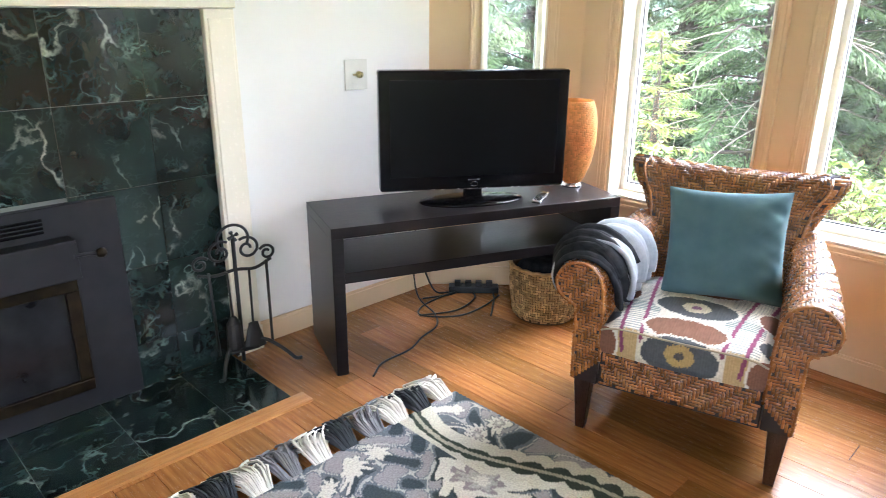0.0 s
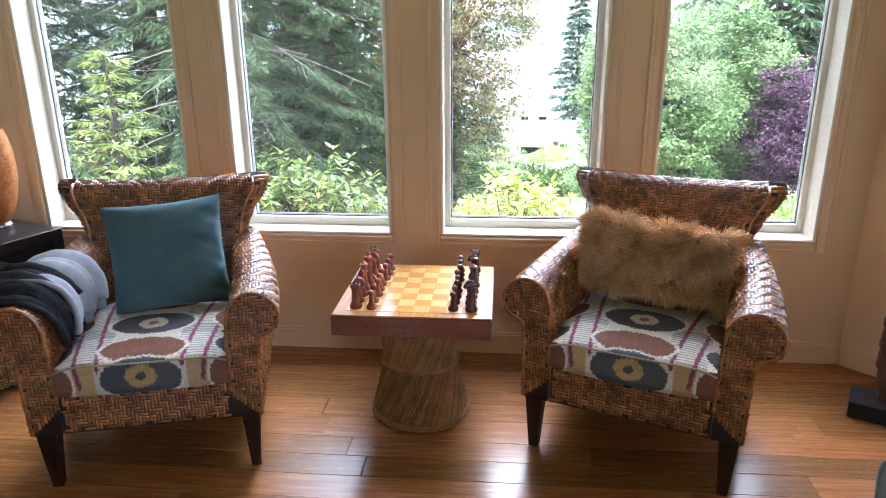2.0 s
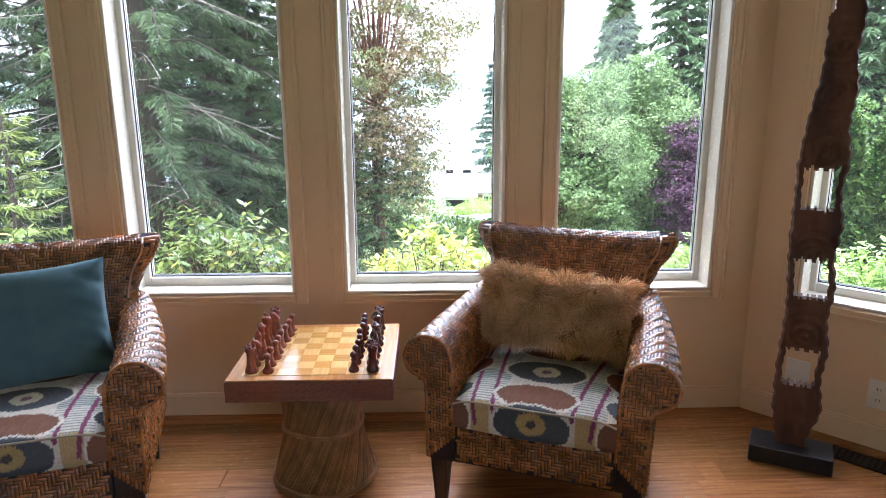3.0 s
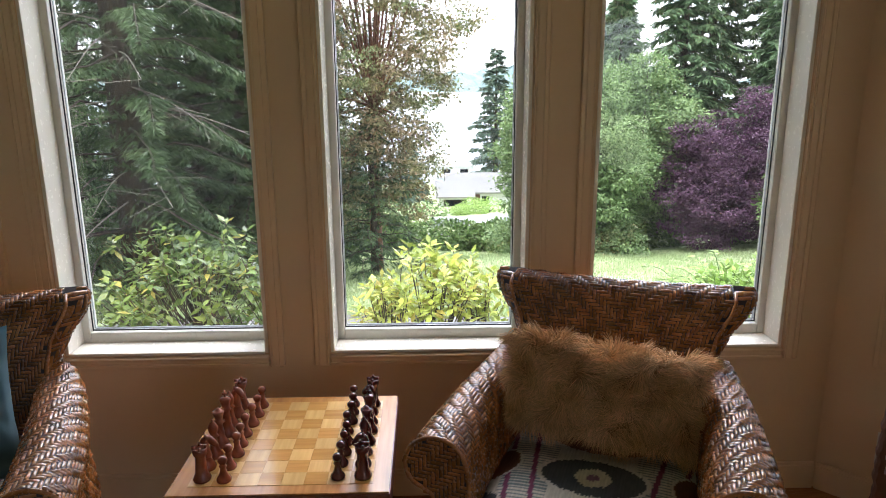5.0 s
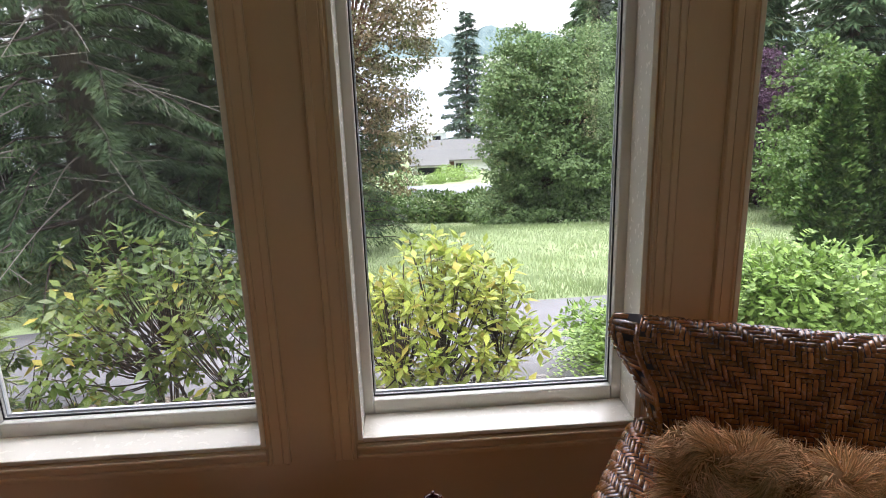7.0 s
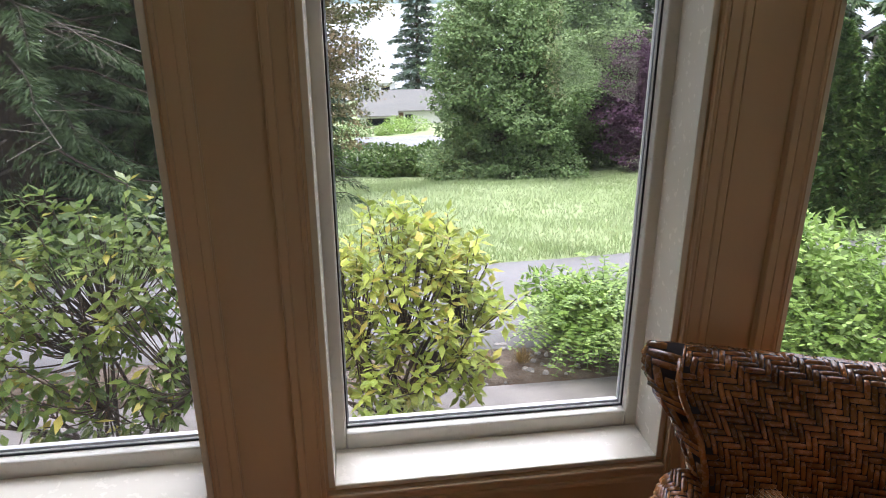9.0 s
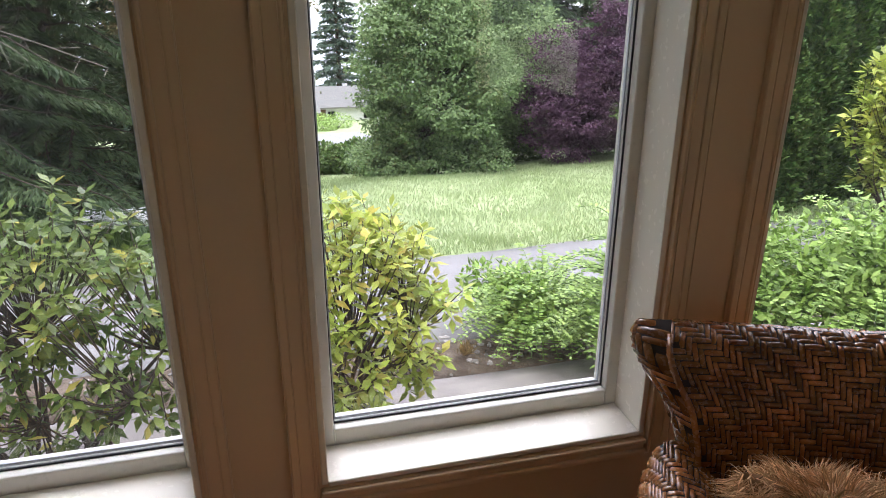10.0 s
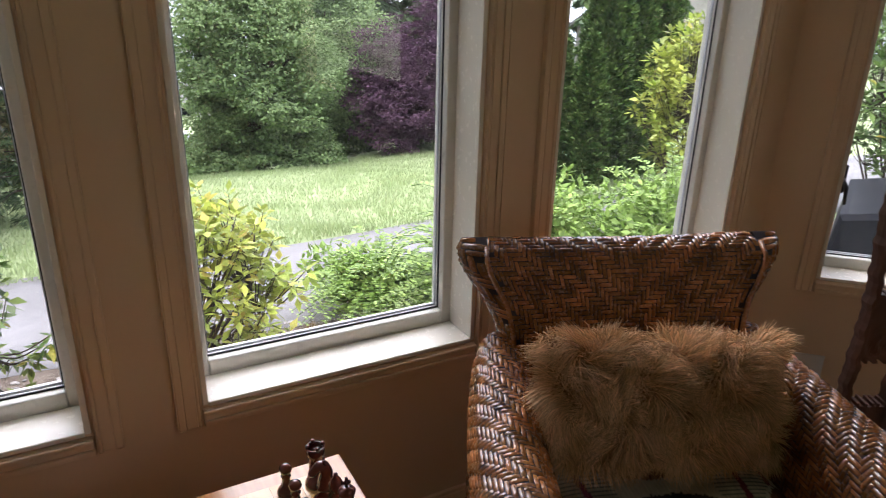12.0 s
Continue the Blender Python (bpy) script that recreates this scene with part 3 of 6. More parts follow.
def arm_surface(side):
    def S(a, b):
        p = ARM_AT(a)
        y = 0.005 + 0.60 * b
        rise = 0.05 * b ** 1.6 * np.clip((p[:, 1] - 0.3) / 0.3, 0, 1)
        shrink = 1 - 0.55 * b ** 2 * (p[:, 0] < 0)
        u = p[:, 0] * shrink + 0.045 * b ** 2 * np.clip((p[:, 1] - 0.3) / 0.3, 0, 1)
        return np.stack([u if side < 0 else CW - u, y, p[:, 1] + rise], -1)
    return S


BACK = np.array([(0.50, 0.36), (0.545, 0.52), (0.575, 0.66), (0.605, 0.78), (0.625, 0.835), (0.65, 0.868), (0.685, 0.882), (0.717, 0.868), (0.727, 0.835), (0.712, 0.78), (0.69, 0.66),
                 (0.67, 0.45), (0.655, 0.215)])
BACK_AT, BACK_LEN = polyline(BACK)


def half_width(z):
    return np.interp(z, [0.2, 0.40, 0.62, 0.70, 0.76, 0.80, 0.835, 0.86, 0.89], [0.30, 0.285, 0.262, 0.264, 0.278, 0.300, 0.318, 0.322, 0.310])


def back_surface(a, b):
    p = BACK_AT(b)
    s = 2 * a - 1
    w = half_width(p[:, 1])
    dip = 0.018 * (s ** 2) * np.clip((p[:, 1] - 0.6) / 0.28, 0, 1)
    curve = 0.030 * (1 - s ** 2) * np.clip((p[:, 1] - 0.2) / 0.3, 0, 1)
    return np.stack([CW / 2 + s * w, p[:, 0] + curve - 0.01, p[:, 1] + dip], -1)


def back_side(side):
    zf = BACK[:7][::-1]
    def S(a, b):
        z = 0.33 + (0.885 - 0.33) * b
        yf = np.interp(z, BACK[:7, 1], BACK[:7, 0]) - 0.01
        yb = np.interp(z, BACK[6:, 1][::-1], BACK[6:, 0][::-1]) - 0.01
        w = half_width(z)
        dip = 0.018 * np.clip((z - 0.6) / 0.28, 0, 1)
        bulge = (0.018 + 0.038 * np.clip((z - 0.66) / 0.16, 0, 1)) * np.sin(np.pi * a) ** 0.8
        return np.stack([CW / 2 + side * (w + bulge), yf + (yb - yf) * a, z + dip], -1)
    return S


def inside(poly, x, y):
    r = np.zeros(len(x), bool)
    for k in range(len(poly)):
        x0, y0 = poly[k]
        x1, y1 = poly[k - 1]
        hit = ((y0 > y) != (y1 > y)) & (x < (x1 - x0) * (y - y0) / (y1 - y0 + 1e-12) + x0)
        r ^= hit
    return r


def ikat(x, s):
    """Dye of the seat fabric; x across, s from the front's lower edge backwards."""
    x, s = np.asarray(x), np.asarray(s)
    rng = np.random.default_rng(5)
    fray = 0.0025 * np.sin(x * 900) + 0.002 * np.sin(x * 410 + 1.3) + 0.002 * np.sin(x * 1700)
    s = s + fray
    C = np.tile(np.array([0.74, 0.70, 0.62]), (len(x), 1))
    def paint(k, c):
        C[k] = c
    comb = (np.abs(np.abs(x) - 0.165) < 0.062) & (s > 0.12)
    paint(comb & (((s - fray) * 1000) % 12 < 5), (0.24, 0.30, 0.31))
    paint((s < 0.12) & (np.abs(np.abs(x) - 0.165) < 0.032), (0.55, 0.40, 0.20))
    for d in (0.135, 0.20):
        paint((np.abs(np.abs(x) - d - (s - 0.2) * 0.12) < 0.0065) & (s > 0.03), (0.26, 0.075, 0.16))
    def oval(cx, cs, rx, rs, rim, body):
        q = ((x - cx) / rx) ** 2 + ((s - cs) / rs) ** 2
        paint(q < 1.22, rim)
        paint(q < 1.0, body)
    dark, brown, cream = (0.105, 0.115, 0.13), (0.235, 0.115, 0.075), (0.78, 0.74, 0.67)
    for cx in (-0.27, 0.27):
        oval(cx, 0.045, 0.07, 0.075, cream, brown)
        oval(cx, 0.19, 0.055, 0.045, cream, dark)
        oval(cx, 0.36, 0.075, 0.075, cream, brown)
    oval(0.0, 0.175, 0.125, 0.060, cream, brown)
    oval(0.0, 0.055, 0.120, 0.078, cream, dark)
    oval(0.0, 0.335, 0.130, 0.078, cream, dark)
    oval(0.0, 0.52, 0.13, 0.06, cream, brown)
    for cs, c0 in ((0.065, (0.52, 0.37, 0.16)), (0.335, (0.72, 0.65, 0.50))):
        q = np.hypot(x / 1.15, s - cs)
        paint(q < 0.040, c0)
        paint(q < 0.014, (0.30, 0.16, 0.26) if cs > 0.2 else (0.10, 0.09, 0.09))
    return C * (0.93 + 0.07 * np.sin(x * 2300)[:, None])


def armchair(name, label, m):
    c = thing(name, label, "armchair", m, group="wicker armchairs by the window")
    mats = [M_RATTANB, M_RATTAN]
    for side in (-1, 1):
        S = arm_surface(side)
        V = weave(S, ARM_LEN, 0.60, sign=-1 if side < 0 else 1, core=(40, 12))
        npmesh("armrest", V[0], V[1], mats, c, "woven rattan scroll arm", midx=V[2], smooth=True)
        poly = [(p[0] if side < 0 else CW - p[0], p[1]) for p in ARM]
        def F(a, b):
            u = -0.08 + 0.18 * a
            return np.stack([u if side < 0 else CW - u, 0.004 + 0 * a, 0.21 + 0.45 * b], -1)
        W = weave(F, 0.18, 0.45, h=0.0035, sign=1 if side < 0 else -1, core=(2, 2),
                  mask=lambda a, b: inside([(p[0], p[1]) for p in ARM], -0.08 + 0.18 * a, 0.21 + 0.45 * b))
        strands = W[1][W[2] > 0] - 4
        face = np.array([(p[0], 0.005, p[1]) for p in poly])
        bm = bmesh.new()
        for v in W[0][4:]:
            bm.verts.new(v)
        bm.verts.ensure_lookup_table()
        for f in strands:
            bm.faces.new([bm.verts[k] for k in f])
        tagged(part("arm_front", bm, M_RATTAN, c, smooth=True), kind="stuff")
        bm = bmesh.new()
        f = bm.faces.new([bm.verts.new(v) for v in face])
        if f.normal.y > 0:
            f.normal_flip()
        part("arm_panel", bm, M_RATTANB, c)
        edge = smooth_path([(p[0], 0.003, p[1]) for p in poly], 3)
        part("arm_edge", tube(edge, 0.006, 6), M_RATTAN, c, "braided rattan edge", smooth=True)
    # front apron, sides and back of the seat frame
    def apron(a, b):
        return np.stack([0.10 + (CW - 0.20) * a, 0.006 + 0 * a, 0.213 + 0.125 * b], -1)
    V = weave(apron, CW - 0.20, 0.125, chevron=True, core=(2, 2))
    npmesh("seat_frame", V[0], V[1], mats, c, midx=V[2], smooth=True)
    for q in (0.004, CW - 0.092):
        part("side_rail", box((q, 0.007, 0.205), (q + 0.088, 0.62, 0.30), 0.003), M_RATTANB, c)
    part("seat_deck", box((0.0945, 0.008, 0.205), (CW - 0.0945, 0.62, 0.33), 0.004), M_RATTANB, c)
    V = weave(back_surface, 0.62, BACK_LEN, chevron=True, sign=1, core=(16, 40))
    sides = [weave(back_side(s), 0.09, 0.56, sign=s, core=(6, 24)) for s in (-1, 1)]
    V = join(V, *sides)
    npmesh("backrest", V[0], V[1], mats, c, "flared woven rattan back", midx=V[2], smooth=True)
    for s in (-1, 1):
        z = np.linspace(0.62, 0.872, 12)
        y = np.interp(z, BACK[:7, 1], BACK[:7, 0]) - 0.016
        part("back_edge", tube([(CW / 2 + s * (half_width(q) + 0.002), w, q + 0.018 * max(0, (q - 0.6) / 0.28)) for q, w in zip(z, y)], 0.006, 6), M_RATTAN, c, smooth=True)
    for x, y in ((0.04, 0.04), (CW - 0.04, 0.04), (0.06, 0.60), (CW - 0.06, 0.60)):
        bm = box((-0.03, -0.03, 0), (0.03, 0.03, 0.212), 0.003)
        for v in bm.verts:
            k = 0.52 + 0.48 * v.co.z / 0.212
            v.co.x, v.co.y = v.co.x * k, v.co.y * k
        part("leg", bm, M_LEG, c, "tapered dark wooden leg", m=pose(x, y, 0))
    # seat cushion with a crowned top
    x0, x1, y0, y1, zb, zt = 0.095, CW - 0.095, -0.004, 0.53, 0.338, 0.452
    nx, ns = 130, 160
    xa, sa = np.meshgrid(np.linspace(0, 1, nx), np.linspace(0, 1, ns), indexing="ij")
    path = np.array([(y0 + 0.012, zb), (y0 + 0.002, zb + 0.02), (y0, zb + 0.06), (y0 + 0.002, zt - 0.012), (y0 + 0.012, zt), (y0 + 0.05, zt + 0.010), (0.15, zt + 0.024), (0.28, zt + 0.028), (0.42, zt + 0.02), (y1, zt)])
    at, length = polyline(path)
    p = at(sa.ravel())
    s_len = sa.ravel() * length
    xx = x0 + (x1 - x0) * xa.ravel()
    e = np.minimum(xx - x0, x1 - xx)
    zz = p[:, 1] - np.where(p[:, 0] > 0.0, 0.028 * np.exp(-(e / 0.035) ** 1.2), 0) * np.clip((p[:, 1] - zb) / 0.1, 0, 1)
    front = 0.012 * np.sin(np.pi * xa.ravel()) * np.exp(-((p[:, 0]) / 0.08) ** 2)
    k = np.arange(nx * ns).reshape(nx, ns)
    F = np.stack([k[:-1, :-1], k[1:, :-1], k[1:, 1:], k[:-1, 1:]], -1).reshape(-1, 4)
    cushion = npmesh("seat_cushion", np.stack([xx, p[:, 0] - front, zz], -1), F, M_IKAT, c, "ikat cushion in cream, charcoal, brown and plum", smooth=True, dye=ikat(xx - CW / 2, s_len))
    pts = [(x0 + (x1 - x0) * q, y0 - 0.012 * math.sin(math.pi * q) - 0.002, zt - 0.004 - 0.022 * math.exp(-(min(q, 1 - q) * 0.5 / 0.035) ** 1.2)) for q in np.linspace(0, 1, 24)]
    part("piping", tube(pts, 0.0035, 6), M_PIPING, cushion, smooth=True)
    return c


A1 = math.degrees(math.atan2(-0.635, 0.172))
A2 = math.degrees(math.atan2(-0.676, -0.263))
C1 = pose(1.875, 1.140, 0, 0, 0, A1) @ pose(-0.024, -0.024, 0) @ Matrix.Diagonal((1, 1, 0.968, 1))
C2 = pose(2.230, -0.388, 0, 0, 0, A2) @ pose(-0.024, -0.024, 0) @ Matrix.Diagonal((1, 1, 0.968, 1))
armchair("armchair", "brown woven rattan armchair holding a teal pillow", C1)
armchair("armchair", "brown woven rattan armchair holding a fur pillow", C2)


def pillow_shape(w, h, t, n=48, seed=1, wrinkle=0.006):
    def S(a, b, face):
        u, v = 2 * a - 1, 2 * b - 1
        pinch = 1 - 0.07 * (1 - np.abs(v) ** 2.0) * np.abs(u) ** 6 - 0.0 * v
        pinch2 = 1 - 0.07 * (1 - np.abs(u) ** 2.0) * np.abs(v) ** 6
        th = t / 2 * (np.clip(1 - np.abs(u) ** 2.6, 0, 1) * np.clip(1 - np.abs(v) ** 2.6, 0, 1)) ** 0.5
        wr = wrinkle * (np.sin(5 * u + 9 * v + seed) * np.abs(u) ** 2 + np.sin(14 * v - 6 * u + seed) * np.clip(u, 0, 1) ** 2 + 0.6 * np.sin(23 * v + 11 * u) * np.clip(u, 0, 1) ** 3)
        edge = np.clip((1 - np.abs(u)) * 8, 0, 1) * np.clip((1 - np.abs(v)) * 8, 0, 1)
        return np.stack([u * w / 2 * pinch, face * (th + wr * edge), v * h / 2 * pinch2], -1)
    a, b = np.meshgrid(np.linspace(0, 1, n), np.linspace(0, 1, n), indexing="ij")
    k = np.arange(n * n).reshape(n, n)
    F = np.stack([k[:-1, :-1], k[1:, :-1], k[1:, 1:], k[:-1, 1:]], -1).reshape(-1, 4)
    V = np.concatenate([S(a.ravel(), b.ravel(), -1.0), S(a.ravel(), b.ravel(), 1.0)])
    return V, np.concatenate([F, F[:, ::-1] + n * n])


V, F = pillow_shape(0.40, 0.40, 0.13)
tp = npmesh("throw_pillow", V, F, M_TEAL, m=C1 @ pose(0.385, 0.395, 0.665, -17, -4, 4), smooth=True)
tagged(tp, "square teal cotton pillow leaning in a rattan armchair", "pillow")

V, F = pillow_shape(0.52, 0.26, 0.15, 40, 2, 0.004)
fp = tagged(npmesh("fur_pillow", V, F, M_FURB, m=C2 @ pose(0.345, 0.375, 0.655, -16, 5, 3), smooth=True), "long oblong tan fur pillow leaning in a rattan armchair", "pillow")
rng = np.random.default_rng(11)
nf = 30000
fi = rng.integers(0, len(F), nf)
r1, r2 = rng.random(nf), rng.random(nf)
q = V[F[fi]]
P0 = (q[:, 0] * ((1 - r1) * (1 - r2))[:, None] + q[:, 1] * (r1 * (1 - r2))[:, None] + q[:, 2] * (r1 * r2)[:, None] + q[:, 3] * ((1 - r1) * r2)[:, None])
nn = np.cross(q[:, 1] - q[:, 0], q[:, 3] - q[:, 0])
nn /= np.maximum(np.linalg.norm(nn, axis=1, keepdims=True), 1e-9)
rad = P0 / np.array([0.26, 1, 0.13])
rad[:, 1] = 0
edge_n = np.clip(np.max(np.abs(rad), axis=1) - 0.75, 0, 0.25)[:, None] * 4
nn = nn + edge_n * rad
clump = np.stack([np.sin(P0[:, 0] * 38 + 3 * np.sin(P0[:, 2] * 29)), 0 * r1, np.cos(P0[:, 2] * 41 + 3 * np.sin(P0[:, 0] * 31))], -1)
d = nn * 0.55 + clump * 0.6 + rng.normal(0, 0.2, (nf, 3)) + np.array([0, 0, -0.35])
d /= np.linalg.norm(d, axis=1, keepdims=True)
ln = rng.uniform(0.028, 0.052, nf)[:, None]
side = np.cross(d, rng.normal(0, 1, (nf, 3)))
side /= np.linalg.norm(side, axis=1, keepdims=True)
wd = rng.uniform(0.0007, 0.0014, nf)[:, None]
mid = P0 + d * ln * 0.55
tip = P0 + d * ln + np.array([0, 0, -0.25]) * ln + clump * ln * 0.25
FV = np.stack([P0 - side * wd, P0 + side * wd, mid + side * wd * 0.8, mid - side * wd * 0.8, tip], 1).reshape(-1, 3)
o = 5 * np.arange(nf)[:, None]
FF = [tuple(x) for x in (o + np.array([[0, 1, 2, 3]]))] + [tuple(x) for x in (o + np.array([[3, 2, 4]]))]
tagged(npmesh("fur", FV, FF, M_FUR, fp, "long tan fur strands"), kind="stuff")

# folded throw over the arm of the first chair
def throw_surface(w0, w1, lift, t0, t1, seed):
    def S(a, b):
        t = t0 + (t1 - t0) * a
        p = ARM_AT(t)
        y = w0 + (w1 - w0) * b
        c0 = np.array([0.01, 0.53])
        out = p - c0
        out /= np.maximum(np.linalg.norm(out, axis=1, keepdims=True), 1e-6)
        fold = lift + 0.010 * np.sin(b * 13 + seed + a * 2) + 0.007 * np.sin(b * 27 + a * 5 + seed) + 0.010 * np.sin(a * 7 + seed)
        q = p + out * fold[:, None]
        hang = np.clip(a - 0.75, 0, 1)
        return np.stack([q[:, 0] - 0.04 * hang, y + 0.02 * np.sin(a * 6 + seed), q[:, 1] + 0.012 * np.sin(b * np.pi)], -1)
    return S


throw = thing("throw_blanket", "grey wool throw with charcoal end folded over a chair arm", "blanket", C1)
for nm, S, mm in (("fold", throw_surface(0.10, 0.42, 0.045, 0.24, 0.66, 0.4), M_THROW), ("fold", throw_surface(0.13, 0.44, 0.022, 0.20, 0.72, 1.4), M_THROW),
                  ("dark_end", throw_surface(0.05, 0.20, 0.030, 0.22, 0.76, 2.2), M_THROWD), ("dark_end", throw_surface(0.09, 0.27, 0.052, 0.30, 0.72, 3.7), M_THROWD)):
    P, F = grid(S, 36, 30)
    ob = npmesh(nm, P, F, mm, throw, smooth=True)
    so = ob.modifiers.new("thickness", "SOLIDIFY")
    so.thickness, so.offset = 0.014, 0.0


# ---- chess table ----
table = thing("chess_table", "square wooden chess table on a woven cane drum base", "table")
X0, X1, Y0, Y1, ZT = 2.231, 2.766, -0.253, 0.294, 0.475
part("table_box", box((X0, Y0, 0.399), (X1, Y1, ZT - 0.004), 0.002), M_TABLE, table, "red-brown wooden apron")
part("table_top", box((X0 + 0.003, Y0 + 0.003, ZT - 0.004), (X1 - 0.003, Y1 - 0.003, ZT), 0.001), M_TABLETOP, table, "polished honey wood top")
SQ, BX, BY = 0.057, 2.2705, -0.2075
for i in range(8):
    for j in range(8):
        part("square", box((BX + i * SQ, BY + j * SQ, ZT - 0.001), (BX + (i + 1) * SQ - 0.0006, BY + (j + 1) * SQ - 0.0006, ZT + 0.0014)), M_SQL if (i + j) % 2 else M_SQD, table)
DRUM = pose(2.455, 0.017, 0) @ Matrix.Diagonal((1, 1, 0.968, 1))
part("drum_core", lathe([(0.168, 0.002), (0.168, 0.02), (0.142, 0.12), (0.128, 0.24), (0.138, 0.35), (0.15, 0.411)], 40), M_DRUM, table, m=DRUM, smooth=True)
def drum_r(z):
    return np.interp(z, [0, 0.03, 0.1, 0.18, 0.26, 0.34, 0.412], [0.181, 0.180, 0.160, 0.143, 0.136, 0.142, 0.156])
for layer, sgn, n in ((0.0, 1, 92), (-0.006, -1, 70)):
    bm = bmesh.new()
    for k in range(n):
        th = 2 * math.pi * k / n
        tube([((drum_r(z) + layer) * math.cos(th + sgn * 1.15 * z / 0.41), (drum_r(z) + layer) * math.sin(th + sgn * 1.15 * z / 0.41), z) for z in np.linspace(0.022, 0.41, 9)], 0.0042, 5, bm)
    tagged(part("cane_weave", bm, M_STICK, table, "slanted cane sticks", m=DRUM), kind="stuff")
for z, rr in ((0.012, 0.184), (0.026, 0.183), (0.225, 0.143), (0.233, 0.142), (0.395, 0.157)):
    part("cane_band", tube([(rr * math.cos(q), rr * math.sin(q), z + 0.004 * math.sin(3 * q)) for q in np.linspace(0, 2 * math.pi, 60)], 0.006, 6), M_STICK, table, m=DRUM, smooth=True)

PIECES = {
    "pawn": [(0.015, 0), (0.016, 0.004), (0.014, 0.009), (0.0105, 0.013), (0.008, 0.02), (0.006, 0.03), (0.0085, 0.034), (0.005, 0.037), (0.009, 0.042), (0.0105, 0.047), (0.009, 0.052), (0.004, 0.056)],
    "rook": [(0.0185, 0), (0.0195, 0.005), (0.016, 0.012), (0.013, 0.018), (0.0115, 0.04), (0.0115, 0.055), (0.015, 0.06), (0.0155, 0.073), (0.0125, 0.073), (0.0115, 0.066), (0.001, 0.066)],
    "knight": [(0.018, 0), (0.019, 0.005), (0.016, 0.012), (0.012, 0.018), (0.011, 0.026), (0.013, 0.03)],
    "bishop": [(0.018, 0), (0.019, 0.005), (0.015, 0.012), (0.010, 0.022), (0.0075, 0.045), (0.012, 0.05), (0.007, 0.054), (0.011, 0.062), (0.0115, 0.070), (0.007, 0.080), (0.003, 0.084), (0.0035, 0.088), (0.001, 0.09)],
    "queen": [(0.0195, 0), (0.0205, 0.005), (0.017, 0.012), (0.011, 0.024), (0.008, 0.055), (0.0135, 0.060), (0.008, 0.064), (0.011, 0.075), (0.0135, 0.085), (0.010, 0.085), (0.006, 0.09), (0.001, 0.094)],
    "king": [(0.020, 0), (0.021, 0.005), (0.0175, 0.012), (0.0115, 0.024), (0.0085, 0.060), (0.014, 0.065), (0.009, 0.07), (0.0115, 0.082), (0.0135, 0.09), (0.010, 0.094), (0.001, 0.096)],
}


def chess_piece(kind, material, m, words):
    prof = PIECES[kind]
    bm = lathe([(r * 1.0, z) for r, z in prof], 18)
    if kind == "king":
        add_box(bm, (-0.002, -0.002, 0.094), (0.002, 0.002, 0.112))
        add_box(bm, (-0.006, -0.0018, 0.102), (0.006, 0.0018, 0.106))
    if kind == "knight":
        pts = [(0.0, 0, 0.026), (0.002, 0, 0.04), (0.004, 0, 0.054), (-0.001, 0, 0.066), (-0.008, 0, 0.066), (-0.017, 0, 0.056), (-0.021, 0, 0.052)]
        tube(smooth_path(pts, 4), [0.0125, 0.0122, 0.012, 0.012, 0.0118, 0.0115, 0.011, 0.011, 0.011, 0.0108, 0.0105, 0.0105, 0.0105, 0.010, 0.0098, 0.0095, 0.009, 0.0085, 0.008, 0.0078, 0.0075, 0.007, 0.0065, 0.006, 0.005], 10, bm)
        for s in (-1, 1):
            add_box(bm, (-0.001, s * 0.005 - 0.002, 0.07), (0.003, s * 0.005 + 0.002, 0.081))
    if kind == "rook":
        for k in range(4):
            add_box(bm, (0.0125 * math.cos(k * 1.571) - 0.003, 0.0125 * math.sin(k * 1.571) - 0.003, 0.072), (0.0125 * math.cos(k * 1.571) + 0.003, 0.0125 * math.sin(k * 1.571) + 0.003, 0.078))
    bmesh.ops.scale(bm, vec=(1.18, 1.18, 1.2), verts=bm.verts)
    ob = part("chess_" + kind, bm, material, m=m, smooth=True)
    tagged(ob, words + " wooden chess " + kind + " standing on the board", "chess piece", "chess pieces")


rng = np.random.default_rng(4)
ORDER = ("rook", "knight", "bishop", "queen", "king", "bishop", "knight", "rook")
for i in range(8):
    x = BX + (i + 0.5) * SQ
    for col, kind, material, words, rz in ((7, ORDER[i], M_CHESSL, "polished red-brown", 90), (6, "pawn", M_CHESSL, "polished red-brown", 0),
                                           (0, ORDER[i], M_CHESSD, "dark polished mahogany", -90), (1, "pawn", M_CHESSD, "dark polished mahogany", 0)):
        chess_piece(kind, material, pose(x + rng.uniform(-0.004, 0.004), BY + (col + 0.5) * SQ + rng.uniform(-0.004, 0.004), ZT + 0.0014, 0, 0, rz + rng.uniform(-20, 20)), words)


# ---- media console, television, lamp, basket, cables ----
CON = pose(1.47, 2.01, 0, 0, 0, -21.4)
con = thing("media_console", "black-brown veneer media console with one open shelf", "console", CON)
part("top_board", box((0, 0, 0.581), (1.321, 0.42, 0.624), 0.002), M_BLACKWOOD, con)
part("side_board", box((0, 0, 0), (0.048, 0.42, 0.581), 0.002), M_BLACKWOOD, con)
part("side_board", box((1.273, 0, 0), (1.321, 0.42, 0.581), 0.002), M_BLACKWOOD, con)
part("shelf", box((0.048, 0.004, 0.394), (1.273, 0.415, 0.438), 0.002), M_BLACKWOOD, con)

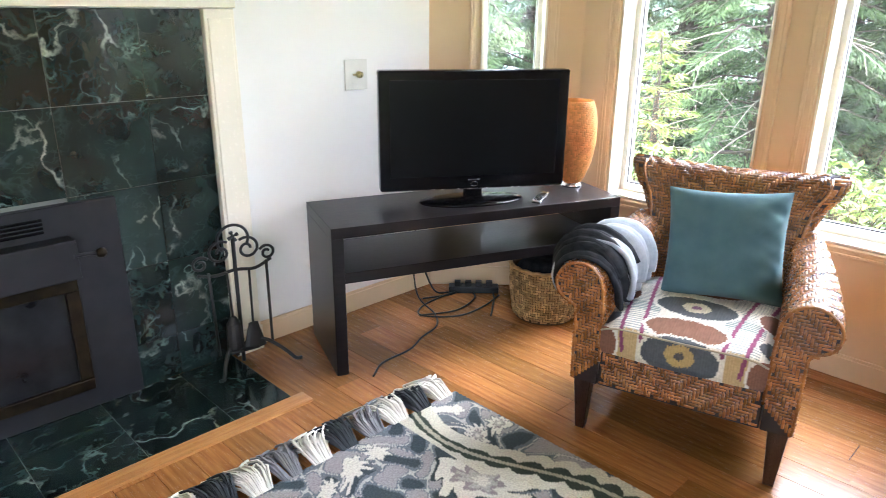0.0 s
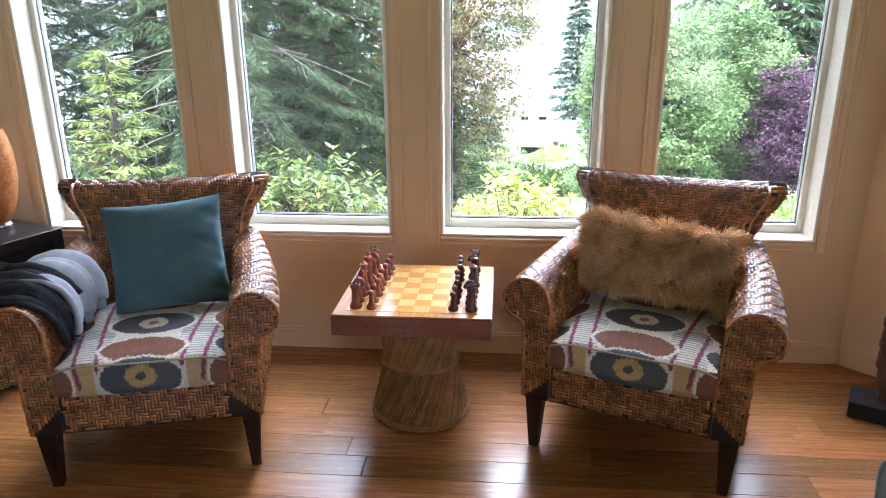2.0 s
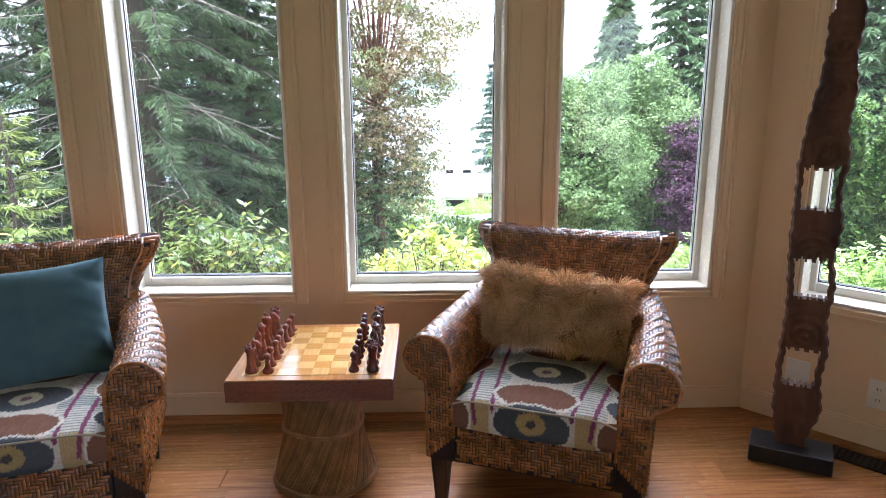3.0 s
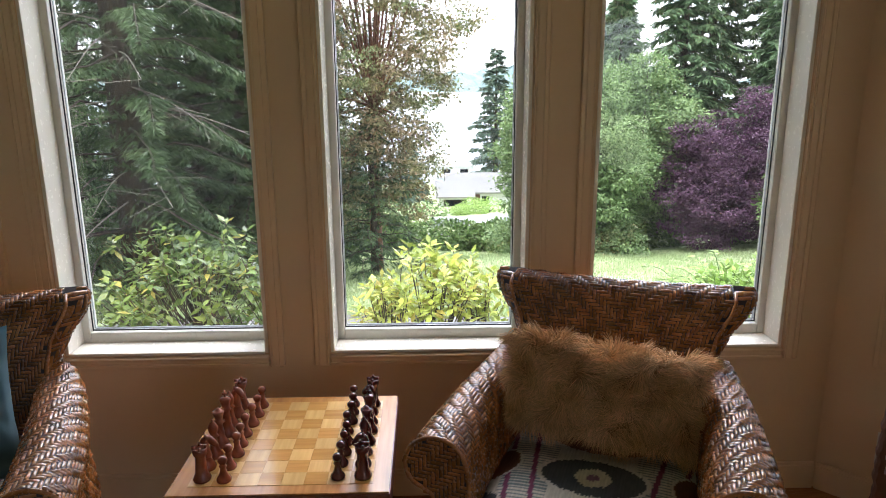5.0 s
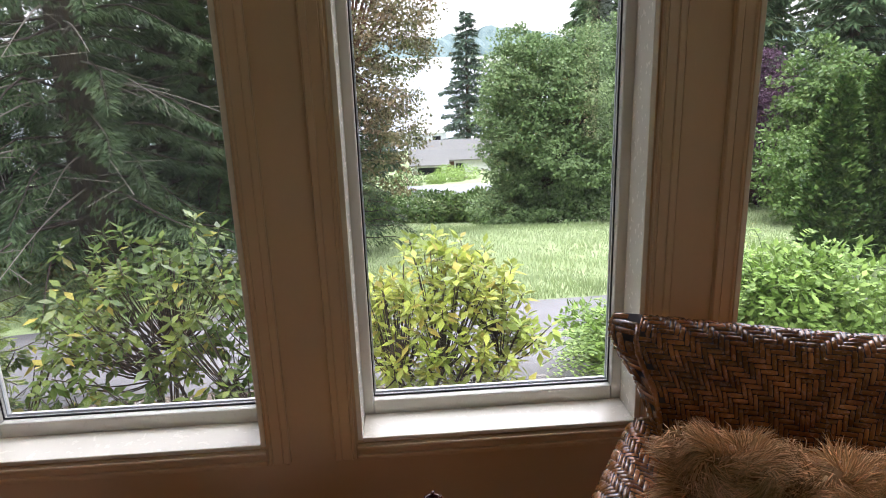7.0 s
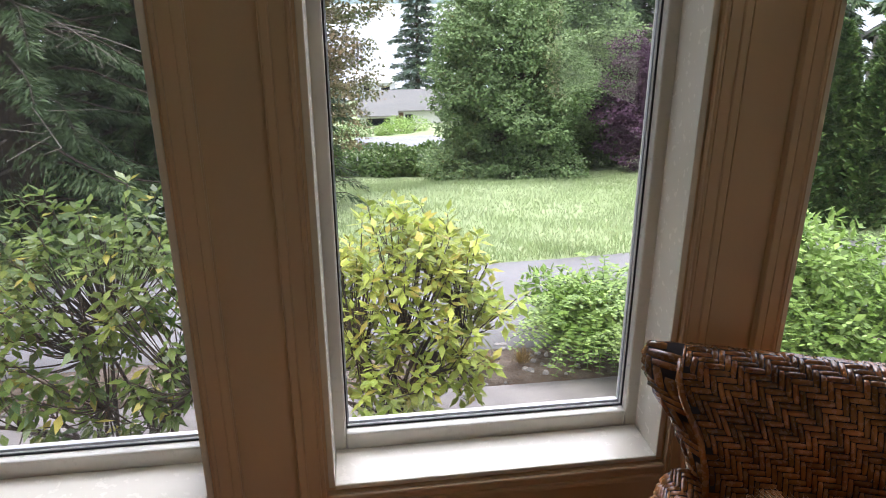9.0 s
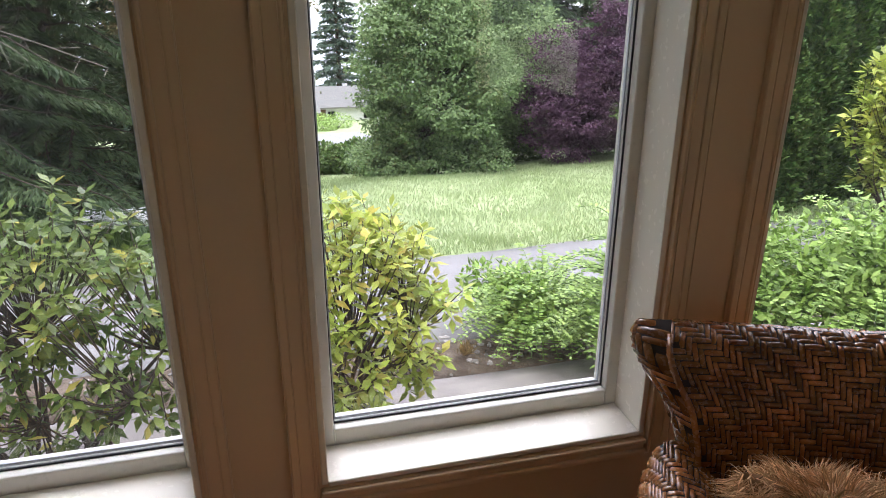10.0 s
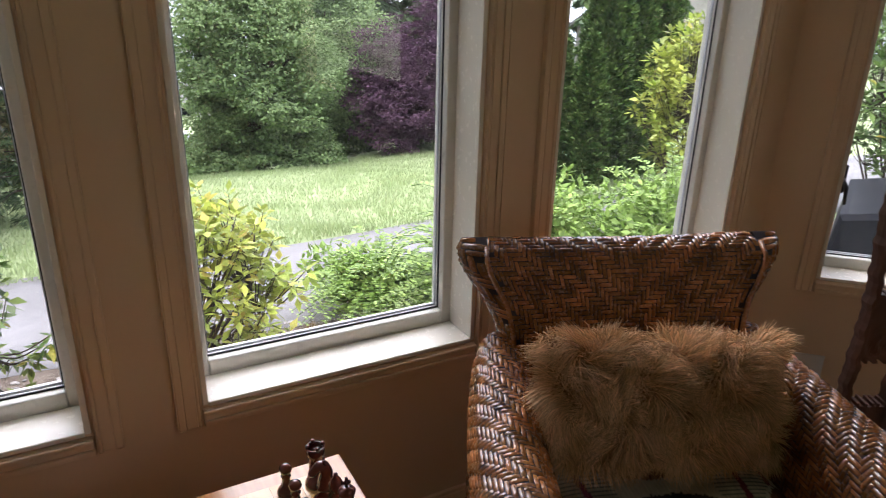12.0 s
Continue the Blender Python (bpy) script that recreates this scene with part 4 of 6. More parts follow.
TV = pose(2.200, 1.962, 0.624, 0, 0, -33.3) @ Matrix.Scale(0.9, 4)
tv = thing("television", "black flat screen television on a glossy oval stand", "television", TV)
part("bezel", box((-0.455, -0.012, 0.05), (0.455, 0.06, 0.608), 0.008), M_TVBLACK, tv)
part("screen", box((-0.405, -0.0145, 0.115), (0.405, -0.011, 0.565), 0.001), M_SCREEN, tv, "dark matte screen")
part("back_shell", box((-0.36, 0.06, 0.09), (0.36, 0.10, 0.53), 0.02), M_TVBLACK, tv)
part("badge", box((-0.03, -0.0135, 0.092), (0.03, -0.0115, 0.098)), M_SILVER, tv, "small silver badge bar")
part("power_ring", tube([(0.018 * math.cos(q), -0.0125, 0.073 + 0.011 * math.sin(q)) for q in np.linspace(0, 2 * math.pi, 24)], 0.0013, 5), M_SILVER, tv)
part("lower_trim", box((-0.45, -0.014, 0.0495), (0.45, -0.010, 0.0525)), M_SILVER, tv)
part("neck", box((-0.045, 0.0, 0.01), (0.045, 0.045, 0.06), 0.01), M_TVBLACK, tv)
bm = lathe([(0.255, 0.001), (0.26, 0.005), (0.255, 0.010), (0.20, 0.016), (0.05, 0.022)], 48)
for v in bm.verts:
    v.co.y *= 0.48
part("stand", bm, M_TVBLACK, tv, "glossy black oval foot", m=pose(-0.02, -0.045, 0, 0, 0, 6), smooth=True)
rem = thing("remote_control", "slim silver remote control lying on the console", "remote control", pose(2.40, 1.745, 0.6245, 0, 0, 24))
part("body", box((-0.085, -0.02, 0), (0.085, 0.02, 0.016), 0.006), M_SILVER, rem)
part("button_pad", box((-0.06, -0.012, 0.016), (0.05, 0.012, 0.0175), 0.001), M_TVBLACK, rem)

lamp = thing("table_lamp", "orange barrel-shaped woven table lamp on a silver foot", "lamp", pose(2.705, 1.800, 0.624) @ Matrix.Scale(0.93, 4))
part("foot", lathe([(0.05, 0), (0.052, 0.006), (0.045, 0.02), (0.04, 0.024)], 28), M_SILVER, lamp, smooth=True)
def shade(a, b):
    z = 0.024 + 0.405 * b
    r = np.interp(b, [0, 0.08, 0.25, 0.5, 0.75, 0.92, 1], [0.045, 0.062, 0.087, 0.104, 0.103, 0.09, 0.078])
    return np.stack([r * np.cos(2 * np.pi * a), r * np.sin(2 * np.pi * a), z], -1)
V = weave(shade, 0.62, 0.405, cell=0.009, h=0.0022, core=(40, 24), over=2)
npmesh("shade", V[0], V[1], [M_LAMPSHADE, M_LAMPSHADE], lamp, "translucent orange woven shade", midx=V[2], smooth=True)

bask = thing("basket", "round woven seagrass basket under the console", "basket", pose(2.571, 1.813, 0.0) @ Matrix.Scale(0.95, 4))
def bwall(a, b):
    r = np.interp(b, [0, 0.08, 0.5, 1], [0.150, 0.162, 0.178, 0.182]) + 0.002 * np.sin(2 * np.pi * a * 26)
    return np.stack([r * np.cos(2 * np.pi * a), r * np.sin(2 * np.pi * a), 0.008 + 0.27 * b], -1)
V = weave(bwall, 1.10, 0.27, cell=0.013, h=0.006, core=(60, 6), over=2)
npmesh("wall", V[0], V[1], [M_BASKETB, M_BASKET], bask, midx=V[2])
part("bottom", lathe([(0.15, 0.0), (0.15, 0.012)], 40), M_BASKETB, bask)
part("rim", tube([(0.183 * math.cos(q), 0.183 * math.sin(q), 0.28 + 0.003 * math.sin(20 * q)) for q in np.linspace(0, 2 * math.pi, 70)], 0.010, 8), M_BASKET, bask, smooth=True)
bl = thing("folded_blanket", "dark folded blanket inside the basket", "blanket", pose(2.571, 1.813, 0.012) @ Matrix.Scale(0.95, 4))
bm = lathe([(0.13, 0.0), (0.148, 0.1), (0.155, 0.24), (0.12, 0.285), (0.05, 0.30), (0.01, 0.292)], 36)
for v in bm.verts:
    v.co += v.normal * 0.0 + Vector(v.co).normalized() * 0.012 * noise.noise(v.co * 14)
part("cloth", bm, M_THROWD, bl, smooth=True)

for label, pts, r in (("black power cable looping over the floor", [(1.57, 1.905, 0.006), (1.67, 1.965, 0.006), (1.83, 1.975, 0.006), (1.95, 2.025, 0.006), (2.08, 2.065, 0.006), (2.17, 2.175, 0.006), (2.21, 2.345, 0.05), (2.25, 2.425, 0.30)], 0.0045),
                      ("tangled black cable coil behind the console", [(2.10, 2.205, 0.006), (2.27, 2.125, 0.006), (2.45, 2.165, 0.008), (2.49, 2.265, 0.008), (2.35, 2.285, 0.012), (2.17, 2.265, 0.010), (2.10, 2.185, 0.012), (2.23, 2.065, 0.010), (2.41, 2.065, 0.006), (2.57, 2.105, 0.006)], 0.0045),
                      ("black cable trailing along the baseboard", [(2.25, 2.345, 0.006), (2.39, 2.285, 0.006), (2.51, 2.285, 0.006), (2.61, 2.225, 0.008), (2.55, 2.125, 0.007), (2.43, 2.025, 0.006), (2.35, 1.965, 0.006)], 0.0045),
                      ("grey cable hanging down the wall behind the console", [(2.29, 2.445, 0.62), (2.28, 2.435, 0.4), (2.31, 2.425, 0.2), (2.35, 2.365, 0.02), (2.41, 2.305, 0.006)], 0.005)):
    tagged(part("cable", tube(smooth_path(pts, 6), r, 6), M_CABLE, smooth=True), label, "cable", "cables under the console")
ps = thing("power_strip", "black power strip on the floor by the wall", "power strip", pose(2.52, 2.24, 0.0, 0, 0, -45))
part("body", box((-0.13, -0.03, 0.0), (0.13, 0.03, 0.035), 0.004), M_CABLE, ps)
for k in range(4):
    part("plug", box((-0.10 + k * 0.055, -0.016, 0.035), (-0.068 + k * 0.055, 0.016, 0.06), 0.003), M_CABLE, ps)

# ---- fireplace tool stand ----
tools = thing("fireplace_tools", "black wrought iron fireplace tool stand with scrolls", "fireplace tools", pose(1.25, 2.36, 0, 0, 0, -8) @ Matrix.Diagonal((1, 1, 0.94, 1)))
def spiral(cx, cz, r0, r1, a0, turns, y=0.0, n=26):
    return [(cx + (r0 + (r1 - r0) * k / n) * math.cos(a0 + turns * 2 * math.pi * k / n), y, cz + (r0 + (r1 - r0) * k / n) * math.sin(a0 + turns * 2 * math.pi * k / n)) for k in range(n + 1)]
for nm, pts, r in (("post", [(0, 0, 0.02), (0, 0, 0.60)], 0.008), ("arch", spiral(0, 0.585, 0.062, 0.062, -0.6, 0.72), 0.006), ("scroll", spiral(0.055, 0.535, 0.052, 0.012, 2.2, -1.35), 0.006), ("scroll", spiral(-0.055, 0.535, 0.052, 0.012, 0.94, 1.35), 0.006),
                   ("scroll", spiral(0.135, 0.50, 0.035, 0.010, 2.6, -1.3), 0.006), ("scroll", spiral(-0.135, 0.50, 0.035, 0.010, 0.54, 1.3), 0.006),
                   ("crossbar", [(-0.15, 0, 0.455), (-0.08, 0, 0.44), (0, 0, 0.45), (0.08, 0, 0.44), (0.15, 0, 0.47)], 0.007), ("poker", [(0.125, -0.01, 0.47), (0.125, -0.012, 0.07)], 0.006),
                   ("poker", [(-0.11, -0.01, 0.46), (-0.10, -0.012, 0.08)], 0.006), ("shovel_rod", [(0.05, -0.012, 0.45), (0.045, -0.02, 0.20)], 0.005), ("brush_rod", [(-0.04, -0.012, 0.45), (-0.035, -0.02, 0.24)], 0.005),
                   ("foot", [(0, 0, 0.10), (0.08, -0.03, 0.115), (0.15, -0.07, 0.06), (0.19, -0.09, 0.012), (0.215, -0.10, 0.012)], 0.008),
                   ("foot", [(0, 0, 0.10), (-0.06, -0.03, 0.115), (-0.10, -0.07, 0.06), (-0.12, -0.10, 0.018), (-0.14, -0.11, 0.018)], 0.008), ("foot", [(0, 0, 0.10), (0.0, 0.03, 0.10), (0.0, 0.06, 0.05), (0.0, 0.075, 0.012)], 0.008)):
    part(nm, tube(smooth_path(pts, 4) if len(pts) > 2 and len(pts) < 10 else pts, r, 7), M_IRON, tools, smooth=True)
for k in range(4):
    a = k * math.pi / 2
    part("petal", tube([(0, -0.006, 0.60), (0.022 * math.cos(a + 0.4), -0.008, 0.60 + 0.022 * math.sin(a + 0.4))], [0.003, 0.009], 7), M_IRON, tools)
bm = lathe([(0.02, 0.20), (0.045, 0.10), (0.05, 0.085), (0.012, 0.08)], 14)
for v in bm.verts:
    v.co.y *= 0.35
part("shovel", bm, M_IRON, tools, m=pose(0.045, -0.02, 0))
part("brush", lathe([(0.01, 0.25), (0.028, 0.22), (0.034, 0.11), (0.028, 0.10)], 14), M_IRON, tools, m=pose(-0.035, -0.02, 0))
part("base_plate", box((-0.06, -0.04, 0.082), (0.06, 0.02, 0.094), 0.003), M_IRON, tools)

# ---- carved wooden panel on a black stand ----
ST = pose(2.507, -1.582, 0, 0, 0, -118.3)
sculpt = thing("carved_panel", "tall weathered carved wooden openwork panel on a black stand", "sculpture", ST)
part("stand", box((0, 0.0, 0), (0.285, 0.15, 0.065), 0.004), M_BLACKBASE, sculpt, "black wooden stand")
nx_, nz_ = 22, 170
TOPZ = 1.735
xg, zg = np.linspace(0, 1, nx_), np.linspace(0, 1, nz_)
HOLES = ((0.305, 0.445), (0.645, 0.785), (0.965, 1.11))
def outline(z):
    wob = 0.004 * math.sin(z * 13) + 0.002 * math.sin(z * 77 + 1) + 0.002 * math.sin(z * 150)
    return 0.055 + 0.055 * min(1, max(0, (z - 1.12) / 0.3)) + 0.012 * math.sin(z * 3) + wob, 0.225 - 0.012 * z + 0.006 * math.sin(z * 27 + 2) + 0.003 * math.sin(z * 120)
Vs, Fs, keep = [], [], {}
for layer in (0, 1):
    for iz in range(nz_):
        z = 0.065 + (TOPZ - 0.065) * zg[iz]
        l, r = outline(z)
        if z < 0.2:
            k = (0.2 - z) / 0.135
            l, r = l + 0.025 * k, r - 0.03 * k
        for ix in range(nx_):
            x = l + (r - l) * xg[ix]
            relief = 0.0
            for hz in (0.50, 0.80, 1.17, 1.36, 1.52):
                d_ = math.hypot(x - (l + r) / 2, z - hz)
                relief += 0.006 * math.cos(d_ * 190) * math.exp(-(d_ / 0.07) ** 2)
            relief += 0.006 * noise.noise(Vector((x * 40, z * 22, 1.3)))
            y = 0.065 - relief if layer == 0 else 0.112 + 0.004 * noise.noise(Vector((x * 30, z * 20, 7)))
            if not (0 < ix < nx_ - 1):
                y = 0.077 if layer == 0 else 0.102
            Vs.append((x, y + 0.012 * (z - 0.065), z))
def solid(ix, iz):
    z = 0.065 + (TOPZ - 0.065) * (zg[iz] + zg[min(iz + 1, nz_ - 1)]) / 2
    for a_, b_ in HOLES:
        if a_ + 0.006 * math.sin(ix * 2.3) < z < b_ - 0.008 * math.sin(ix * 1.7 + 1) and 3 <= ix < nx_ - 4:
            return False
    if z > 1.6 and ix < int((z - 1.6) / 0.12 * 9):
        return False
    return 0 <= ix < nx_ - 1 and 0 <= iz < nz_ - 1
n0 = nx_ * nz_
idx = lambda ix, iz, layer: layer * n0 + iz * nx_ + ix
for iz in range(nz_ - 1):
    for ix in range(nx_ - 1):
        if not solid(ix, iz):
            continue
        Fs.append((idx(ix, iz, 0), idx(ix + 1, iz, 0), idx(ix + 1, iz + 1, 0), idx(ix, iz + 1, 0)))
        Fs.append((idx(ix, iz, 1), idx(ix, iz + 1, 1), idx(ix + 1, iz + 1, 1), idx(ix + 1, iz, 1)))
        for dx, dz, e in ((-1, 0, ((ix, iz + 1), (ix, iz))), (1, 0, ((ix + 1, iz), (ix + 1, iz + 1))), (0, -1, ((ix, iz), (ix + 1, iz))), (0, 1, ((ix + 1, iz + 1), (ix, iz + 1)))):
            jx, jz = ix + dx, iz + dz
            if jx < 0 or jz < 0 or jx >= nx_ - 1 or jz >= nz_ - 1 or not solid(jx, jz):
                (a0, b0), (a1, b1) = e
                Fs.append((idx(a1, b1, 0), idx(a0, b0, 0), idx(a0, b0, 1), idx(a1, b1, 1)))
npmesh("panel", Vs, Fs, M_CARVED, sculpt, "openwork carved with rosettes, split and worn", smooth=False)

# ---- sofa ----
sofa = thing("sofa", "cream upholstered sofa with rounded arm and dark piping", "sofa", pose(-0.01, 0.035, -0.012))
def sofa_arm(x0, x1):
    bm = bmesh.new()
    prof = [(x0, 0.08), (x0, 0.47)] + [((x0 + x1) / 2 - (x1 - x0) / 2 * 1.08 * math.cos(q), 0.53 + 0.085 * math.sin(q)) for q in np.linspace(-0.15, math.pi + 0.15, 14)] + [(x1, 0.47), (x1, 0.08)]
    rings = []
    for y, k in ((-1.105, 0.93), (-1.113, 0.985), (-1.13, 1.0), (-1.5, 1.0), (-1.96, 1.0)):
        cx = (x0 + x1) / 2
        rings.append([bm.verts.new((cx + (x - cx) * k, y, 0.3 + (z - 0.3) * k)) for x, z in prof])
    for a, b in zip(rings, rings[1:]):
        for k in range(len(prof) - 1):
            bm.faces.new((a[k], a[k + 1], b[k + 1], b[k]))
    bm.faces.new(rings[-1])
    bmesh.ops.recalc_face_normals(bm, faces=bm.faces)
    return bm, prof
bm, prof = sofa_arm(1.215, 1.415)
part("arm", bm, M_SOFA, sofa, smooth=True)
bm = bmesh.new()
cx = 1.315
bm.faces.new([bm.verts.new((cx + (x - cx) * 0.93, -1.104, 0.3 + (z - 0.3) * 0.93)) for x, z in prof])
part("arm_front", bm, M_SOFAEND, sofa, "grey front panel of the arm")
part("piping", tube([(cx + (x - cx) * 0.97, -1.106, 0.3 + (z - 0.3) * 0.97) for x, z in prof], 0.006, 6), M_SOFAEND, sofa, smooth=True)
bm, prof = sofa_arm(-0.75, -0.55)
part("arm", bm, M_SOFA, sofa, smooth=True)
part("seat_base", box((-0.55, -1.93, 0.08), (1.215, -1.09, 0.30), 0.02), M_SOFA, sofa)
for k in range(2):
    part("seat_cushion", box((-0.545 + k * 0.84, -1.72, 0.30), (0.29 + k * 0.92, -1.06, 0.45), 0.03), M_SOFA, sofa)
part("back", box((-0.55, -1.96, 0.30), (1.215, -1.73, 0.80), 0.05), M_SOFA, sofa)
for x in (-0.70, 1.36):
    for y in (-1.10, -1.90):
        part("foot", box((x - 0.025, y - 0.025, 0), (x + 0.025, y + 0.025, 0.081), 0.003), M_LEG, sofa)


# ---- rug ----
rug = thing("area_rug", "grey, slate and cream floral wool rug with tassels", "rug", pose(-0.84, -0.68, 0.0))
nx, ny = 520, 460
RW, RH = 2.56, 2.27
xa, ya = np.meshgrid(np.linspace(0, RW, nx), np.linspace(0, RH, ny), indexing="ij")
x, y = xa.ravel(), ya.ravel()
rng = np.random.default_rng(8)
wx = x + 0.03 * np.sin(y * 17 + 2 * np.sin(x * 9)) + 0.012 * np.sin(y * 43 + x * 20)
wy = y + 0.03 * np.sin(x * 19 + 2 * np.sin(y * 8)) + 0.012 * np.sin(x * 47 - y * 15)
C = np.tile(np.array([0.155, 0.172, 0.20]), (len(x), 1))
sw_ = np.sin(wx * 26 + 3 * np.sin(wy * 11)) * np.sin(wy * 29 + 3 * np.sin(wx * 12))
C[sw_ > 0.18] = (0.33, 0.31, 0.32)
C[sw_ < -0.35] = (0.055, 0.072, 0.085)
C[np.abs(sw_ - 0.02) < 0.05] = (0.50, 0.48, 0.46)
cream, dk, mauve = (0.68, 0.65, 0.58), (0.04, 0.055, 0.06), (0.30, 0.26, 0.27)
spots = [(rng.uniform(0, RW), rng.uniform(0, RH), rng.uniform(0.030, 0.065), rng.integers(6, 11)) for _ in range(190)]
spots += [(RW - 0.30 - 0.42 * (k % 3), RH - 0.42 - 0.46 * (k // 3), 0.15 + 0.03 * (k % 2), 8) for k in range(12)]
for cx, cy, R, n in spots:
    near = (np.abs(x - cx) < 1.6 * R) & (np.abs(y - cy) < 1.6 * R)
    dx, dy = wx[near] - cx, wy[near] - cy
    r, th = np.hypot(dx, dy), np.arctan2(dy, dx)
    edge = R * (0.82 + 0.20 * np.cos(n * th + cx * 9) + 0.05 * np.cos(3 * n * th))
    c = C[near]
    c[r < edge * 1.12] = dk if R > 0.1 else (0.12, 0.14, 0.16)
    c[r < edge] = cream
    if R > 0.06:
        c[r < edge * 0.52] = mauve
        c[r < edge * 0.36] = (0.45, 0.43, 0.40)
        c[r < edge * 0.18] = cream
    C[near] = c
side = x > RW - 0.30
vine = np.abs(x - (RW - 0.17) - 0.09 * np.sin(y * 5.3)) - (0.020 + 0.030 * np.abs(np.sin(y * 38)) * np.abs(np.sin(y * 2.7 + 0.6)))
k = side & (vine < 0)
C[side & (vine < 0.05) & (vine >= 0)] = (0.62, 0.59, 0.50)
C[k] = (0.05, 0.065, 0.05)
C[k & (np.abs(x - (RW - 0.17) - 0.09 * np.sin(y * 5.3)) < 0.008)] = (0.45, 0.42, 0.33)
z = 0.012 + 0.0012 * np.sin(x * 310) * np.sin(y * 290)
k = np.arange(nx * ny).reshape(nx, ny)
F = np.stack([k[:-1, :-1], k[1:, :-1], k[1:, 1:], k[:-1, 1:]], -1).reshape(-1, 4)
npmesh("wool_surface", np.stack([x, y, z], -1), F, M_RUG, rug, "wool pile with large cream flowers", smooth=True, dye=C)
part("backing", box((0.002, 0.002, 0.0008), (RW - 0.002, RH - 0.002, 0.0105)), M_TASSELG, rug)
cols = [M_TASSELW, M_TASSELD, M_TASSELW, M_TASSELG, M_TASSELD, M_TASSELW, M_TASSELG]
for kk in range(23):
    bm = bmesh.new()
    x0 = RW - 0.06 - kk * 0.112
    lean = rng.uniform(-0.15, 0.55)
    for s in range(60):
        u = rng.uniform(-1, 1)
        L = rng.uniform(0.10, 0.175)
        zz = rng.uniform(0.008, 0.042)
        curl = rng.uniform(-0.035, 0.035)
        pts = [(x0 + u * 0.034, RH - 0.01, 0.010), (x0 + u * 0.050, RH + L * 0.35, zz + 0.006), (x0 + u * 0.066 + lean * L * 0.4, RH + L * 0.7, zz), (x0 + u * 0.068 + lean * L + curl * 2, RH + L, 0.006)]
        tube(smooth_path(pts, 2), 0.0045, 5, bm)
    part("tassel", bm, cols[kk % 7], rug)


# ---- outdoors: ground, drive, planting, trees, houses ----
M_MEADOW = mat("meadow_grass", (0.31, 0.38, 0.175), (0.39, 0.45, 0.24), rough=0.95, scale=0.9, bump=0.8, bscale=9, bdist=0.05, spec=0.1, detail=8)
M_BLADE = mat("grass_blades", (0.33, 0.41, 0.185), (0.41, 0.48, 0.26), rough=0.7, scale=0.6, island=0.16, trans=0.35, spec=0.2)
M_ASPHALT = mat("grey_asphalt", (0.27, 0.26, 0.255), (0.215, 0.205, 0.20), rough=0.9, scale=1.2, bump=0.5, bscale=120, bdist=0.004)
M_CONCRETE = mat("pinkish_concrete", (0.40, 0.36, 0.33), (0.30, 0.27, 0.25), rough=0.9, scale=4, bump=0.5, bscale=60, bdist=0.003)
M_SOIL = mat("gravel_soil", (0.20, 0.155, 0.115), (0.11, 0.08, 0.055), rough=0.95, scale=7, bump=1.0, bscale=40, bdist=0.02)
M_STONE = mat("pebbles", (0.36, 0.33, 0.30), (0.25, 0.23, 0.21), rough=0.85, scale=9, island=0.4)
M_BARK = mat("grey_brown_bark", (0.10, 0.075, 0.055), (0.05, 0.038, 0.03), rough=0.9, scale=6, stretch=(3, 3, 0.6), bump=1.0, bscale=20, bdist=0.02)
M_MADBARK = mat("red_bark", (0.24, 0.10, 0.05), (0.14, 0.07, 0.045), rough=0.7, scale=5, bump=0.4, bscale=20, bdist=0.01)
M_TWIG = mat("bare_twigs", (0.26, 0.225, 0.185), rough=0.9, scale=10)
def leaf_mat(name, c1, c2, island=0.45, trans=0.3, scale=0.7, rough=0.5):
    return mat(name, c1, c2, rough=rough, scale=scale, island=island, trans=trans, spec=0.35)
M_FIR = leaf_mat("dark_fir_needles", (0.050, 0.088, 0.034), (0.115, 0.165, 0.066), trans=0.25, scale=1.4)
M_FIR2 = leaf_mat("cedar_sprays", (0.085, 0.145, 0.06), (0.13, 0.20, 0.085), trans=0.2)
M_FIR3 = leaf_mat("blue_green_conifer", (0.09, 0.135, 0.09), (0.13, 0.18, 0.125), trans=0.2)
M_FIRY = leaf_mat("bright_fir_tips", (0.19, 0.25, 0.06), (0.27, 0.31, 0.09))
M_MAPLE = leaf_mat("maple_leaves", (0.145, 0.225, 0.078), (0.235, 0.325, 0.135), island=0.4, rough=0.75)
M_PURPLE = leaf_mat("purple_plum_leaves", (0.070, 0.030, 0.058), (0.14, 0.070, 0.11), trans=0.2, rough=0.75)
M_MADRONA = leaf_mat("madrona_leaves", (0.17, 0.215, 0.085), (0.30, 0.21, 0.115), scale=1.2)
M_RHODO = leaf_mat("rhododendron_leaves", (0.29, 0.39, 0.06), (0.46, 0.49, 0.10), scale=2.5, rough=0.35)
# Same leaf in a darker copy; the shade is put into its colour.
M_RHODOD = leaf_mat("shade_dark_rhododendron_leaves", (0.075, 0.135, 0.028), (0.17, 0.215, 0.045), scale=2.5, rough=0.35)
M_YELLOW = leaf_mat("yellowing_leaves", (0.44, 0.42, 0.08), (0.40, 0.31, 0.07))
M_LUSH = leaf_mat("fresh_green_leaves", (0.22, 0.35, 0.065), (0.34, 0.47, 0.13), scale=2)
M_HEDGE = leaf_mat("hedge_leaves", (0.105, 0.185, 0.045), (0.185, 0.27, 0.08), scale=1.2)
M_THUJA = leaf_mat("thuja_sprays", (0.035, 0.085, 0.018), (0.145, 0.225, 0.055), scale=7, trans=0.15, island=0.6)
M_STRAW = leaf_mat("straw_tufts", (0.45, 0.30, 0.11), (0.36, 0.25, 0.10))
